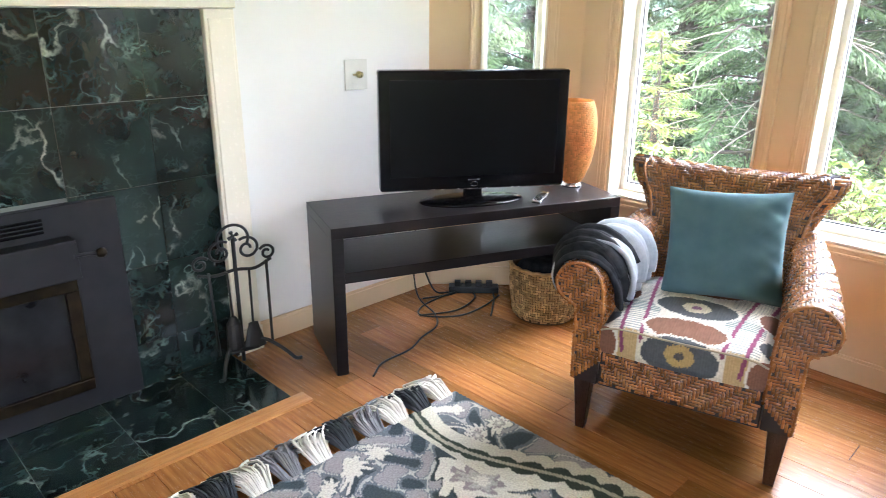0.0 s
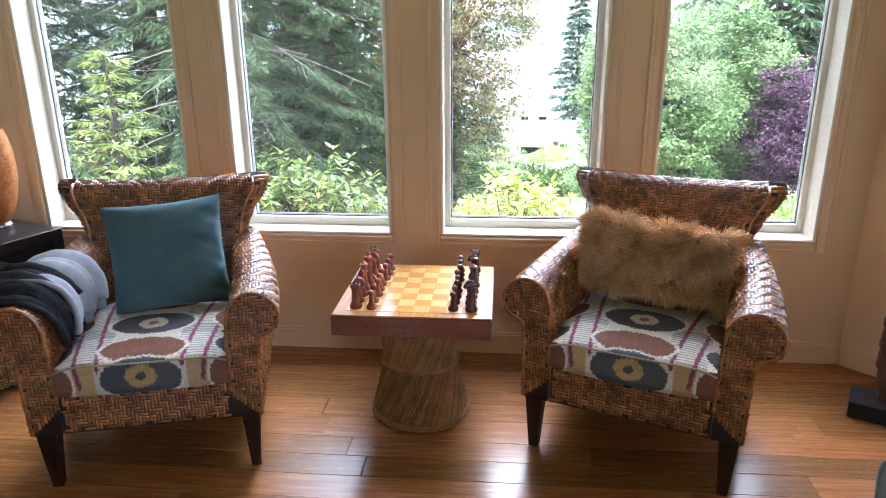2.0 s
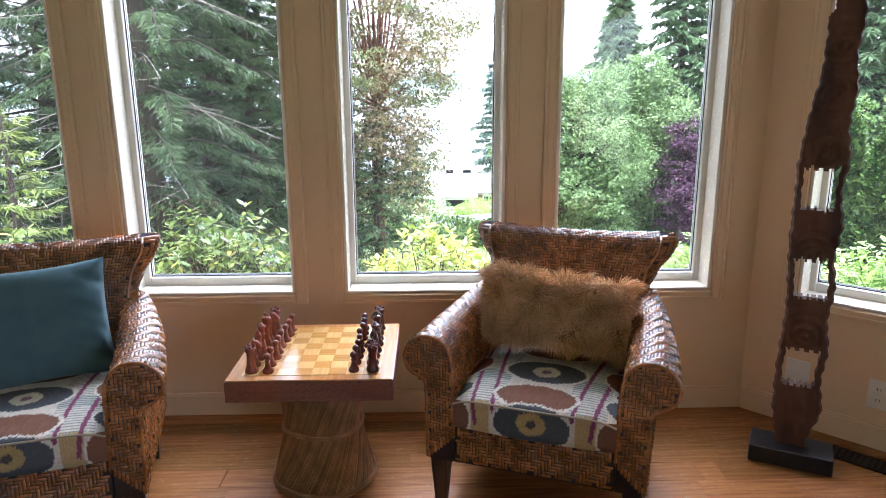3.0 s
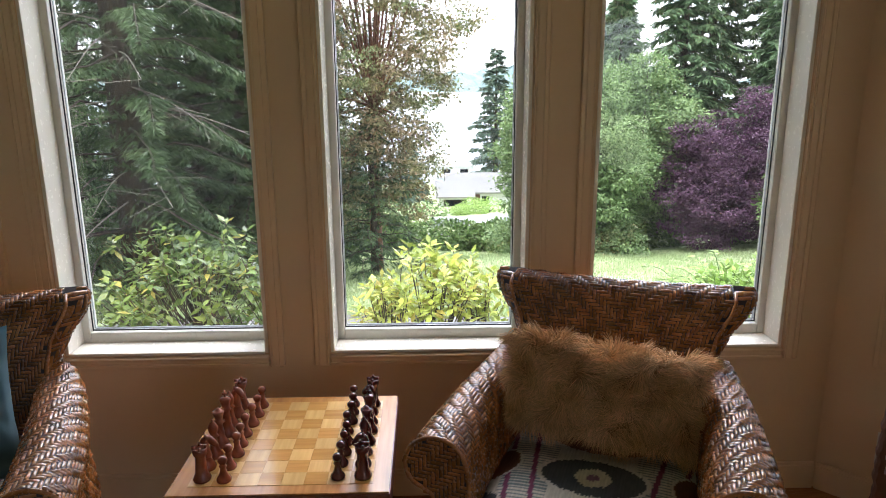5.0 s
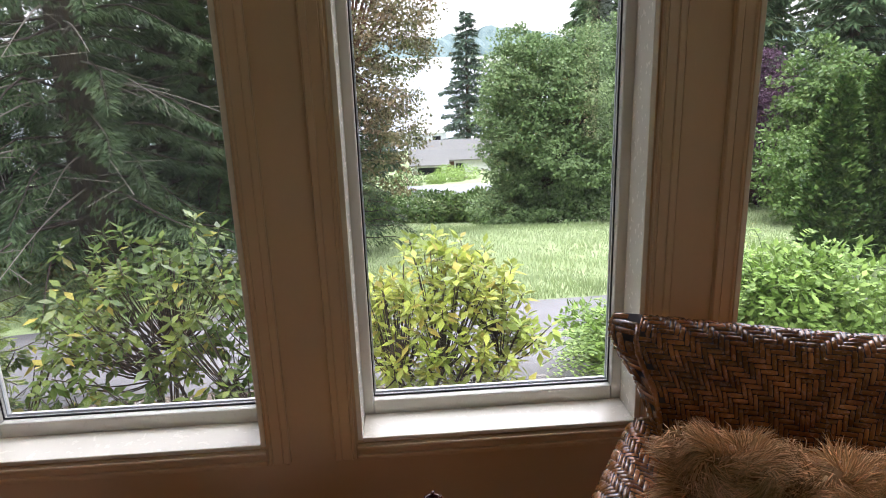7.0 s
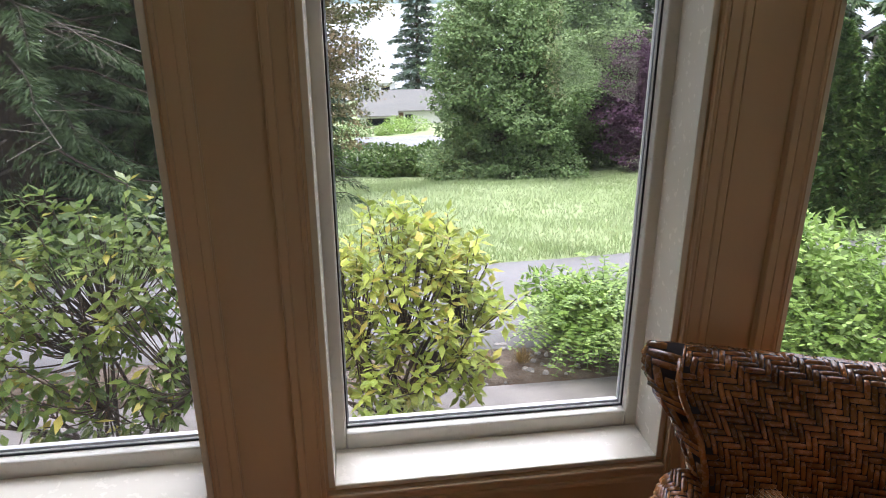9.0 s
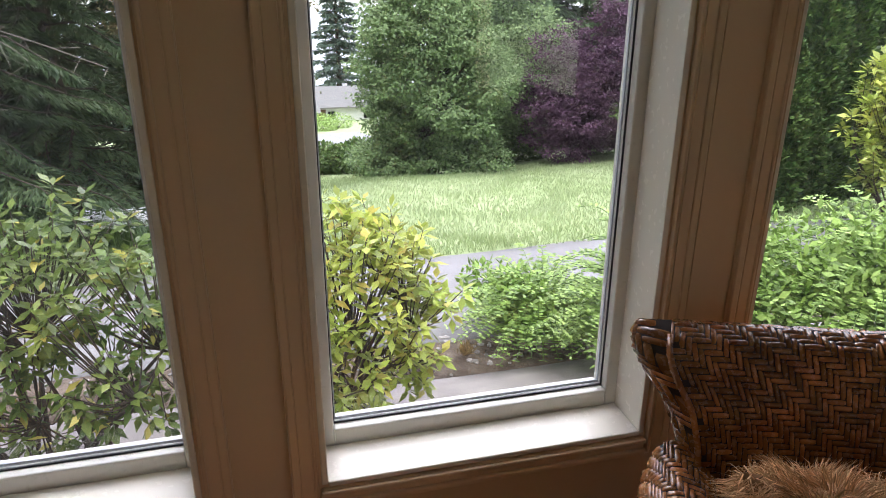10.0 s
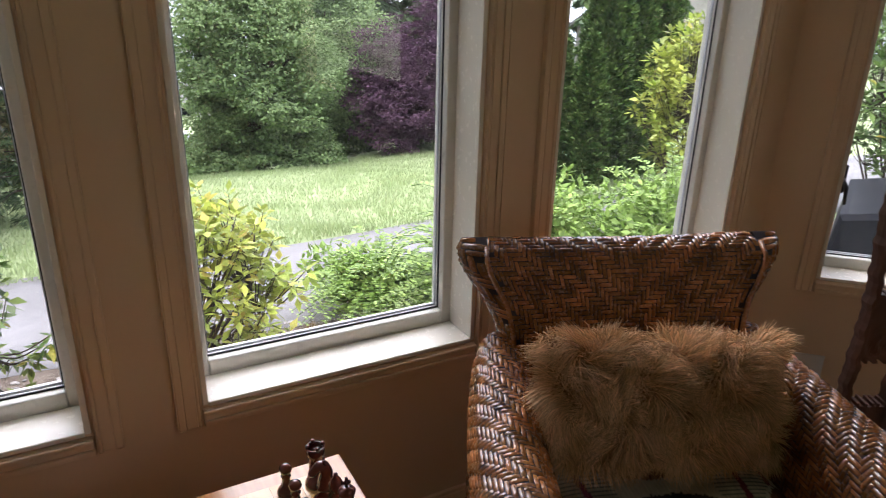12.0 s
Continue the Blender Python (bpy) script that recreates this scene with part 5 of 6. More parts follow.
M_PETAL = mat("white_petals", (0.82, 0.82, 0.80), rough=0.7)
M_ROOF = mat("grey_shingles", (0.24, 0.235, 0.215), (0.185, 0.18, 0.165), rough=0.9, scale=5, bump=0.6, bscale=14, bdist=0.03)
M_SIDING = mat("pale_siding", (0.74, 0.73, 0.70), (0.67, 0.66, 0.63), rough=0.8, scale=2)
M_BRICK = mat("brown_door_wall", (0.17, 0.085, 0.06), rough=0.85, scale=6)
M_PALE = mat("pale_concrete_drive", (0.27, 0.27, 0.28), (0.23, 0.23, 0.24), rough=0.9, scale=1)
M_WATER = mat("pale_inlet_water", (0.16, 0.19, 0.20), (0.30, 0.33, 0.33), rough=0.35, scale=0.012, stretch=(6, 1, 1))
M_HILL = mat("hazy_wooded_hill", (0.15, 0.21, 0.20), (0.22, 0.29, 0.27), rough=1.0, scale=0.09, detail=10)
M_SHORE = mat("pale_shore", (0.50, 0.49, 0.44), (0.34, 0.38, 0.30), rough=1.0, scale=0.07)
M_CARPAINT = mat("black_car_paint", (0.010, 0.011, 0.014), rough=0.45, rvar=0.03, spec=0.04)
M_CARGLASS = mat("tinted_car_glass", (0.012, 0.014, 0.018), rough=0.2, rvar=0.02, spec=0.05)
M_CHROME = mat("chrome_trim", (0.7, 0.7, 0.72), rough=0.12, metal=1.0)
M_TYRE = mat("tyre_rubber", (0.015, 0.015, 0.015), rough=0.85)
M_CLAD = mat("house_cladding", (0.45, 0.42, 0.38), rough=0.85, scale=3)


def ground_z(x, y):
    x, y = np.asarray(x, float), np.asarray(y, float)
    z = np.interp(x, [-400, 9.3, 12, 23, 30, 60, 95, 120, 135, 150, 890, 940, 1200], [-1.5, -1.5, -2.0, -4.15, -5.2, -9.95, -15.0, -16.6, -17.2, -18.5, -18.5, -12, -12])
    near = np.clip((x - 9.3) / 4, 0, 1)
    return z + near * 0.12 * (np.sin(x * 0.5 + y * 0.31) + np.sin(y * 0.47 - x * 0.2)) * np.clip(1.2 - x / 60, 0, 1)


def quads(name, V, material, parent=None, label="", m=None, stuff=False):
    """V: (n, 4, 3) corners of n loose faces."""
    n = len(V)
    me = bpy.data.meshes.new(name)
    me.vertices.add(4 * n)
    me.vertices.foreach_set("co", np.ascontiguousarray(V, dtype=np.float32).ravel())
    me.loops.add(4 * n)
    me.loops.foreach_set("vertex_index", np.arange(4 * n, dtype=np.int32))
    me.polygons.add(n)
    me.polygons.foreach_set("loop_start", np.arange(0, 4 * n, 4, dtype=np.int32))
    me.polygons.foreach_set("loop_total", np.full(n, 4, dtype=np.int32))
    me.materials.append(material)
    me.update(calc_edges=True)
    ob = new(name, me)
    if m is not None:
        ob.matrix_basis = m
    if parent is not None:
        ob.parent = parent
    if label:
        tagged(ob, label)
    if stuff:
        tagged(ob, kind="stuff")
    return ob


def unit(v):
    return v / np.maximum(np.linalg.norm(v, axis=-1, keepdims=True), 1e-9)


def blades(P, D, length, width, rng, N=None):
    """Leaf-shaped quads from points P along directions D."""
    n = len(P)
    D = unit(D)
    side = unit(np.cross(D, rng.normal(0, 1, (n, 3)) if N is None else N))
    L = np.asarray(length)[:, None] if np.ndim(length) else length
    W = np.asarray(width)[:, None] if np.ndim(width) else width
    return np.stack([P, P + D * L * 0.45 + side * W / 2, P + D * L, P + D * L * 0.45 - side * W / 2], 1)


xs_ = np.r_[np.linspace(-60, 3, 8), np.linspace(3.5, 30, 54), np.linspace(31, 130, 40), np.linspace(140, 1200, 40)]
ys_ = np.r_[np.linspace(-900, -60, 16), np.linspace(-55, 55, 90), np.linspace(60, 900, 16)]
gx, gy = np.meshgrid(xs_, ys_, indexing="ij")
k = np.arange(gx.size).reshape(gx.shape)
F = np.stack([k[:-1, :-1], k[1:, :-1], k[1:, 1:], k[:-1, 1:]], -1).reshape(-1, 4)
gz = ground_z(gx, gy)
tagged(npmesh("ground", np.stack([gx.ravel(), gy.ravel(), gz.ravel()], -1), F, M_MEADOW, smooth=True), "green meadow sloping down towards the water", "ground", kind="structure")


def strip(name, x_of_near, x_of_far, y0, y1, lift, material, label, category, n=60):
    ys = np.linspace(y0, y1, n)
    V, F = [], []
    for y in ys:
        for q in np.linspace(0, 1, 5):
            x = x_of_near(y) + (x_of_far(y) - x_of_near(y)) * q
            V.append((x, y, float(ground_z(x, y)) + (lift if 0 < q < 1 else lift - 0.0)))
    for i in range(n - 1):
        for j in range(4):
            a = i * 5 + j
            F.append((a, a + 1, a + 6, a + 5))
    ob = npmesh(name, V, F, material, smooth=True)
    so = ob.modifiers.new("depth", "SOLIDIFY")
    so.thickness, so.offset = lift + 0.05, -1
    tagged(ob, label, category, kind="structure")


far_edge = lambda y: 9.2 + 0.12 * math.sin(y * 0.9) - 0.05 * max(0, y - 1) ** 1.4
strip("driveway", lambda y: 7.15 + 0.1 * math.sin(y * 0.7) - 0.04 * max(0, y - 1) ** 1.4, far_edge, -16, 22, 0.02, M_ASPHALT, "grey asphalt driveway passing the house", "driveway")
strip("garden_path", lambda y: 6.05 + 0.05 * math.sin(y), lambda y: 6.5 + 0.05 * math.sin(y), -9, 9, 0.035, M_CONCRETE, "pinkish concrete garden edging", "path")
strip("garden_bed", lambda y: 3.3, lambda y: 6.05 + 0.05 * math.sin(y), -9, 9, 0.02, M_SOIL, "brown soil planting bed beside the house", "garden bed")
strip("verge", lambda y: 6.5 + 0.05 * math.sin(y), lambda y: 7.15 + 0.1 * math.sin(y * 0.7) - 0.04 * max(0, y - 1) ** 1.4, -9, 9, 0.015, M_SOIL, "gravelly verge beside the driveway", "verge")
tagged(npmesh("water", [(133, -900, -17.1), (899, -900, -17.1), (899, 900, -17.1), (133, 900, -17.1)], [(0, 1, 2, 3)], M_WATER), "pale calm inlet water below the meadow", "water", kind="structure")
rng = np.random.default_rng(31)

# pebbles on the verge
n = 260
P = np.stack([rng.uniform(6.5, 7.15, n), rng.uniform(-4, 4, n), np.full(n, -1.48)], -1)
bm = bmesh.new()
for p in P:
    s = rng.uniform(0.012, 0.035)
    r = bmesh.ops.create_icosphere(bm, subdivisions=1, radius=s, matrix=Matrix.Translation(p) @ Matrix.Diagonal((1, rng.uniform(0.7, 1.3), 0.6, 1)))
tagged(part("pebbles", bm, M_STONE), "scattered pale pebbles on the verge", "gravel", kind="stuff")

# meadow grass
n = 80000
x = 9.15 + 15 * rng.random(n) ** 1.5
y = rng.uniform(-12, 7, n)
P = np.stack([x, y, ground_z(x, y) - 0.01], -1)
D = np.stack([rng.normal(0, 0.35, n), rng.normal(0, 0.35, n), np.ones(n)], -1)
tall = 0.05 + 0.07 * rng.random(n) + 0.06 * (np.sin(x * 2.1 + 3 * np.sin(y * 1.3)) > 0.5)
quads("meadow_grass", blades(P, D, tall, 0.011 + 0.008 * rng.random(n), rng), M_BLADE, stuff=True)
tagged(bpy.data.objects["meadow_grass"], "long pale green meadow grass", "grass")


def ellipsoid_points(rng, n, c, r, shell=0.55):
    v = unit(rng.normal(0, 1, (n, 3)))
    q = (shell + (1 - shell) * rng.random(n) ** 0.6)[:, None]
    return np.asarray(c) + v * q * np.asarray(r), v


def limbs(base, tips, r0, rng, sag=0.0):
    bm = bmesh.new()
    for t in tips:
        a, b = Vector(base), Vector(t)
        mid = (a + b) / 2 + Vector((rng.normal(0, 0.08), rng.normal(0, 0.08), 0.1 + sag)) * (b - a).length * 0.5
        pts = smooth_path([a, mid, b], 5)
        tube(pts, [r0 * (1 - 0.85 * i / (len(pts) - 1)) for i in range(len(pts))], 6, bm)
    return bm


def broad_tree(name, label, x, y, lobes, material, leaf, n, trunk_h, r0, seed, bark=None, up=0.25, category="tree"):
    rng = np.random.default_rng(seed)
    z = float(ground_z(x, y))
    t = thing(name, label, category, pose(x, y, z))
    tips = [(c[0] * 0.9, c[1] * 0.9, c[2]) for c, r in lobes]
    bm = tube(smooth_path([(0, 0, -0.1), (0.05, 0.03, trunk_h * 0.5), (0, 0, trunk_h)], 4), [r0 * (1.15 - 0.05 * i) for i in range(9)], 9)
    part("trunk", bm, bark or M_BARK, t, smooth=True)
    part("limbs", limbs((0, 0, trunk_h * 0.8), tips, r0 * 0.28, rng), bark or M_BARK, t, smooth=True)
    tot = sum(r[0] * r[1] + r[1] * r[2] for c, r in lobes)
    V = []
    for c, r in lobes:
        k = int(n * (r[0] * r[1] + r[1] * r[2]) / tot)
        clumps = max(6, k // 28)
        cp, cv = ellipsoid_points(rng, clumps, c, r)
        who = rng.integers(0, clumps, k)
        P = cp[who] + rng.normal(0, 1, (k, 3)) * np.array([0.20, 0.20, 0.07]) * (np.mean(r) ** 0.5) * 0.85
        D = cv[who] * 0.6 + rng.normal(0, 0.6, (k, 3)) + np.array([0, 0, -0.15])
        Nn = cv[who] * 0.6 + np.array([0, 0, up + 0.5]) + rng.normal(0, 0.35, (k, 3))
        V.append(blades(P, D, leaf * rng.uniform(0.7, 1.3, k), leaf * 0.72 * rng.uniform(0.7, 1.2, k), rng, Nn))
    quads("crown", np.concatenate(V), material, t)
    return t


def conifer(name, label, x, y, h, r, seed, material, branches=90, per=150, droop=0.35, bare=0.06, blade=0.17, wide=0.028, dead=0, top=0.0, z0=None, category="conifer"):
    rng = np.random.default_rng(seed)
    z = float(ground_z(x, y)) if z0 is None else z0
    t = thing(name, label, category, pose(x, y, z))
    part("trunk", tube([(0, 0, -0.2), (0.02, 0, h * 0.5), (0, 0.02, h)], [0.03 * h ** 0.9, 0.018 * h ** 0.9, 0.01], 9), M_BARK, t, smooth=True)
    V = []
    bm = bmesh.new()
    for b in range(branches):
        f = bare + (1 - bare) * (b + rng.random()) / branches
        a = b * 2.399 + rng.normal(0, 0.25)
        L = r * ((1 - f) ** 0.75 * 0.95 + 0.05) * rng.uniform(0.7, 1.12) + 0.05
        zb = f * h
        s = np.linspace(0, 1, 7)
        rad = L * s
        zz = zb + L * (0.18 * s * (1 - 0.4 * f) - droop * s ** 2 * (1 - 0.5 * f)) + 0.03 * L * np.sin(s * 9 + b)
        bend = 0.12 * L * np.sin(s * 2 + b)
        pts = np.stack([rad * math.cos(a) - bend * math.sin(a), rad * math.sin(a) + bend * math.cos(a), zz], -1)
        tube(pts.tolist(), [max(0.004, 0.010 * L * (1 - q) + 0.003) for q in s], 4, bm)
        k = int(per * (0.35 + L / r))
        u = 0.10 + 0.90 * rng.random(k) ** 0.8
        P = np.stack([np.interp(u, s, pts[:, i]) for i in range(3)], -1)
        dr = np.array([math.cos(a), math.sin(a), 0])
        pe = np.array([-math.sin(a), math.cos(a), 0])
        sd = rng.choice([-1, 1], k)[:, None]
        off = rng.random(k)[:, None] * sd * (0.26 * L * (1.05 - u))[:, None]
        P = P + pe * off + np.array([0, 0, -1]) * (0.25 * np.abs(off) + 0.05 * L * rng.random(k)[:, None] * droop * 2)
        D = dr * 0.55 + pe * sd * 0.75 + np.array([0, 0, -0.25 - 0.7 * droop]) + rng.normal(0, 0.28, (k, 3))
        V.append(blades(P, D, blade * rng.uniform(0.6, 1.3, k), wide * rng.uniform(0.7, 1.3, k), rng, np.array([0, 0, 1.0]) + rng.normal(0, 0.4, (k, 3))))
    part("branches", bm, M_BARK, t)
    quads("needles", np.concatenate(V), material, t)
    if dead:
        bm = bmesh.new()
        for b in range(dead):
            a, zb, L = rng.uniform(0, 6.28), h * rng.uniform(0.08, 0.55), r * rng.uniform(0.6, 1.05)
            p0 = Vector((0, 0, zb))
            end = Vector((L * math.cos(a), L * math.sin(a), zb - L * rng.uniform(0.0, 0.4)))
            main = smooth_path([p0, (p0 + end) / 2 + Vector((0, 0, 0.1)), end], 4)
            tube(main, [0.012 * (1 - i / 9) + 0.003 for i in range(len(main))], 4, bm)
            for q in range(9):
                s0 = main[3 + q % 6]
                tube([s0, s0 + Vector((rng.normal(0, 0.22), rng.normal(0, 0.22), rng.uniform(-0.28, 0.05)))], 0.004, 4, bm)
        part("dead_twigs", bm, M_TWIG, t, "bare pale twigs")
    return t


def rhododendron(name, label, x, y, rx, ry, h, n, seed, material, leaf=0.115, yellow=0.05, z0=None, thin=0.0):
    rng = np.random.default_rng(seed)
    z = float(ground_z(x, y)) if z0 is None else z0
    t = thing(name, label, "shrub", pose(x, y, z))
    v = unit(rng.normal(0, 1, (n, 3)) * np.array([1, 1, 0.9]) + np.array([0, 0, 0.25]))
    q = (0.55 + 0.45 * rng.random(n) ** 0.7)[:, None]
    tips = np.array([0, 0, h * 0.55]) + v * q * np.array([rx, ry, h * 0.45]) * rng.uniform(0.85, 1.12, (n, 1))
    bm = bmesh.new()
    roots = [(rng.normal(0, 0.12), rng.normal(0, 0.12), 0.0) for _ in range(7)]
    forks = [Vector((rng.normal(0, rx * 0.45), rng.normal(0, ry * 0.45), h * rng.uniform(0.22, 0.5))) for _ in range(14)]
    for i, f in enumerate(forks):
        tube(smooth_path([roots[i % 7], (Vector(roots[i % 7]) + f) / 2 + Vector((0.05, 0.02, 0.04)), f], 4), [0.018 - 0.001 * k for k in range(9)], 6, bm)
    for p in tips:
        f = min(forks, key=lambda w: (w - Vector(p)).length)
        tube(smooth_path([f, (f + Vector(p)) / 2 + Vector((0, 0, -0.05)), Vector(p)], 3), [0.006, 0.005, 0.005, 0.004, 0.004, 0.004, 0.003], 4, bm)
    part("stems", bm, M_BARK, t, smooth=True)
    per = 10
    a = rng.uniform(0, 6.28, (n, 1)) + np.arange(per)[None] * 2.399
    tilt = np.linspace(-0.45, 1.1, per)[None] + rng.normal(0, 0.25, (n, per)) - thin
    D = np.stack([np.cos(a), np.sin(a), tilt], -1).reshape(-1, 3) + np.repeat(v, per, 0) * 0.35
    P = np.repeat(tips, per, 0) + D * 0.008 + np.array([0, 0, 1]) * np.tile(np.linspace(-0.05, 0.01, per), n)[:, None]
    L = leaf * rng.uniform(0.65, 1.2, n * per)
    Q = blades(P, D, L, L * 0.46, rng, np.array([0, 0, 1.0]) + rng.normal(0, 0.3, (n * per, 3)))
    Q[:, 2] += np.array([0, 0, -1]) * (L * 0.10)[:, None]
    y_ = rng.random(n * per) < yellow
    quads("leaves", Q[~y_], material, t)
    if y_.any():
        quads("yellow_leaves", Q[y_], M_YELLOW, t, "yellowing old leaves")
    return t


def fern_bush(name, label, x, y, rx, ry, h, fronds, seed, material, z0=None):
    """Arching pinnate fronds over a leafy mound."""
    rng = np.random.default_rng(seed)
    z = float(ground_z(x, y)) if z0 is None else z0
    t = thing(name, label, "shrub", pose(x, y, z))
    V, bm = [], bmesh.new()
    for i in range(fronds):
        v = unit(rng.normal(0, 1, 3) + np.array([-0.1, 0, 0.5]))
        base = np.array([v[0] * rx * 0.75, v[1] * ry * 0.75, h * (0.35 + 0.5 * abs(v[2]))]) * rng.uniform(0.6, 1.05)
        L = rng.uniform(0.25, 0.62)
        d = unit(np.array([v[0], v[1], 0.35 + 0.5 * rng.random()]))
        s = np.linspace(0, 1, 9)
        pts = base + d * (s * L)[:, None] + np.array([0, 0, -1]) * (0.55 * L * s ** 2)[:, None]
        tube(pts[::2].tolist(), 0.003, 4, bm)
        side = unit(np.cross(d, [0, 0, 1.0]))
        for sg in (-1, 1):
            D = side * sg + d * 0.5 + rng.normal(0, 0.12, (9, 3)) + np.array([0, 0, -0.2])
            V.append(blades(pts, D, 0.070 * (1.1 - 0.5 * s), 0.036 * (1.1 - 0.4 * s), rng, np.tile([0, 0, 1.0], (9, 1)) + rng.normal(0, 0.2, (9, 3))))
    n = fronds * 14
    lump = rng.integers(0, 9, n)
    mid = np.stack([rng.normal(0, 0.45 * rx, 9), rng.normal(0, 0.45 * ry, 9), h * rng.uniform(0.25, 0.76, 9)], -1)
    P, v = ellipsoid_points(rng, n, (0, 0, 0), (rx * 0.45, ry * 0.45, h * 0.24), 0.3)
    P = P + mid[lump]
    V.append(blades(P, v * 0.5 + rng.normal(0, 0.6, (n, 3)), rng.uniform(0.05, 0.11, n), rng.uniform(0.025, 0.05, n), rng, v + np.array([0, 0, 0.8]) + rng.normal(0, 0.3, (n, 3))))
    part("stems", bm, M_HEDGE, t)
    quads("leaves", np.concatenate(V), material, t)
    return t


# shrubs beside the house
rhododendron("rhododendron", "yellow-green rhododendron shrub outside the window", 5.95, -0.42, 0.58, 0.66, 1.74, 330, 41, M_RHODO, 0.100, 0.13, thin=0.3)
rhododendron("rhododendron", "leggy rhododendron shrub with drooping leaves, coloured darker as in shade", 5.85, 1.42, 0.62, 0.95, 1.90, 330, 42, M_RHODOD, 0.098, 0.05, thin=0.6)
rhododendron("rhododendron", "leggy rhododendron shrub with drooping leaves, coloured darker as in shade", 5.6, 3.0, 0.6, 0.7, 1.75, 230, 43, M_RHODOD, 0.105, 0.05, thin=0.6)
fern_bush("wisteria_bush", "fresh green arching wisteria-like bush by the path", 6.82, -2.12, 0.46, 0.56, 0.82, 200, 44, M_LUSH)
fern_bush("wisteria_bush", "tall fresh green arching bush with pinnate fronds", 5.95, -2.75, 0.65, 0.80, 1.62, 430, 45, M_LUSH)
fern_bush("leafy_bush", "bright green leafy bush below the window", 5.5, -4.2, 0.90, 1.1, 1.72, 480, 46, M_LUSH)
rhododendron("low_shrub", "low pale green leafy shrub near the path", 5.25, -0.35, 0.28, 0.55, 0.62, 40, 47, M_RHODO, 0.125, 0.0)
rhododendron("rhododendron", "tall rhododendron with yellow-green top", 8.2, -7.5, 0.95, 0.85, 2.65, 460, 48, M_RHODO, 0.14, 0.02)
rhododendron("rhododendron", "large leaved green rhododendron behind the parked car", 6.3, -9.4, 1.0, 1.2, 3.4, 420, 49, M_HEDGE, 0.16, 0.02)
conifer("young_fir", "young fir with bright yellow-green tips", 6.5, 3.45, 2.75, 0.85, 50, M_FIRY, 60, 70, 0.10, 0.1, 0.11, 0.022)
# tufts of straw-coloured grass
for i, (x, y) in enumerate(((6.75, -1.15), (6.8, -1.45), (6.72, -0.95))):
    n = 130
    P = np.stack([x + rng.normal(0, 0.02, n), y + rng.normal(0, 0.02, n), np.full(n, -1.48)], -1)
    D = np.stack([rng.normal(0, 0.5, n), rng.normal(0, 0.5, n), np.ones(n)], -1)
    tagged(quads("grass_tuft", blades(P, D, rng.uniform(0.08, 0.18, n), 0.006, rng), M_STRAW), "small straw-coloured grass tuft on the verge", "grass tuft", "grass tufts")

# columnar thujas
def thuja(x, y, h, r, seed):
    rng = np.random.default_rng(seed)
    t = thing("thuja", "tall narrow clipped-looking green thuja column", "conifer", pose(x, y, float(ground_z(x, y))), group="row of thujas")
    n = int(11000 * h / 3)
    f = rng.random(n) ** 0.85
    a = rng.uniform(0, 6.283, n)
    prof = np.interp(f, [0, 0.06, 0.3, 0.7, 0.92, 1], [0.75, 0.95, 1.0, 0.72, 0.30, 0.02])
    lump = 1 + 0.10 * np.sin(a * 5 + f * 22) + 0.08 * np.sin(a * 9 - f * 41) + 0.09 * np.sin(f * h * 26 + 3 * a)
    rr = r * prof * lump * (0.62 + 0.38 * rng.random(n) ** 0.5)
    P = np.stack([rr * np.cos(a), rr * np.sin(a), f * h], -1)
    D = np.stack([np.cos(a) * 0.75, np.sin(a) * 0.75, np.full(n, 0.55)], -1) + rng.normal(0, 0.35, (n, 3))
    Q = blades(P, D, rng.uniform(0.06, 0.12, n), rng.uniform(0.035, 0.07, n), rng, np.stack([0.4 * np.cos(a), 0.4 * np.sin(a), np.full(n, 1.0)], -1) + rng.normal(0, 0.5, (n, 3)))
    quads("sprays", Q, M_THUJA, t)
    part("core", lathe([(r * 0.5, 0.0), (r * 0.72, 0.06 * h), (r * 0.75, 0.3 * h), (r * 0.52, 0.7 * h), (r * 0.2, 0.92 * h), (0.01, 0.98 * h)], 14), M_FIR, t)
for i, (x, y, h, r) in enumerate(((10.35, -6.05, 2.55, 0.36), (10.45, -6.65, 2.75, 0.38), (9.9, -6.95, 2.35, 0.30), (10.3, -7.55, 4.6, 0.42), (10.5, -8.2, 5.2, 0.46), (10.6, -8.95, 5.0, 0.42))):
    thuja(x, y, h, r, 60 + i)

# large trees
def lobes_of(rng, n, rx, ry, z0, z1, size, flat=0.72):
    out = []
    for i in range(n):
        f = (i + 0.5) / n
        z = z0 + (z1 - z0) * f
        a = i * 2.399
        s = math.sin(math.pi * (0.12 + 0.76 * f)) ** 0.5
        k = rng.uniform(0.35, 0.75)
        out.append(((rx * s * k * math.cos(a), ry * s * k * math.sin(a), z), (size * s * rng.uniform(0.8, 1.15) + 0.15, size * s * rng.uniform(0.8, 1.15) + 0.15, size * flat * rng.uniform(0.8, 1.1))))
    return out
r_ = np.random.default_rng(70)
broad_tree("maple", "large spreading green maple at the meadow's edge", 22.0, -4.75, lobes_of(r_, 46, 2.5, 2.7, 0.5, 5.6, 0.80, 0.62) + [((1.5 * math.cos(q), 1.7 * math.sin(q), 0.55 + 0.1 * (q % 3)), (0.95, 0.95, 0.42)) for q in range(8)], M_MAPLE, 0.105, 90000, 2.6, 0.20, 71)
broad_tree("maple", "green maple behind the purple plum", 25.5, -8.0, lobes_of(r_, 18, 2.2, 2.2, 1.0, 6.6, 1.0), M_MAPLE, 0.12, 34000, 2.6, 0.18, 72)
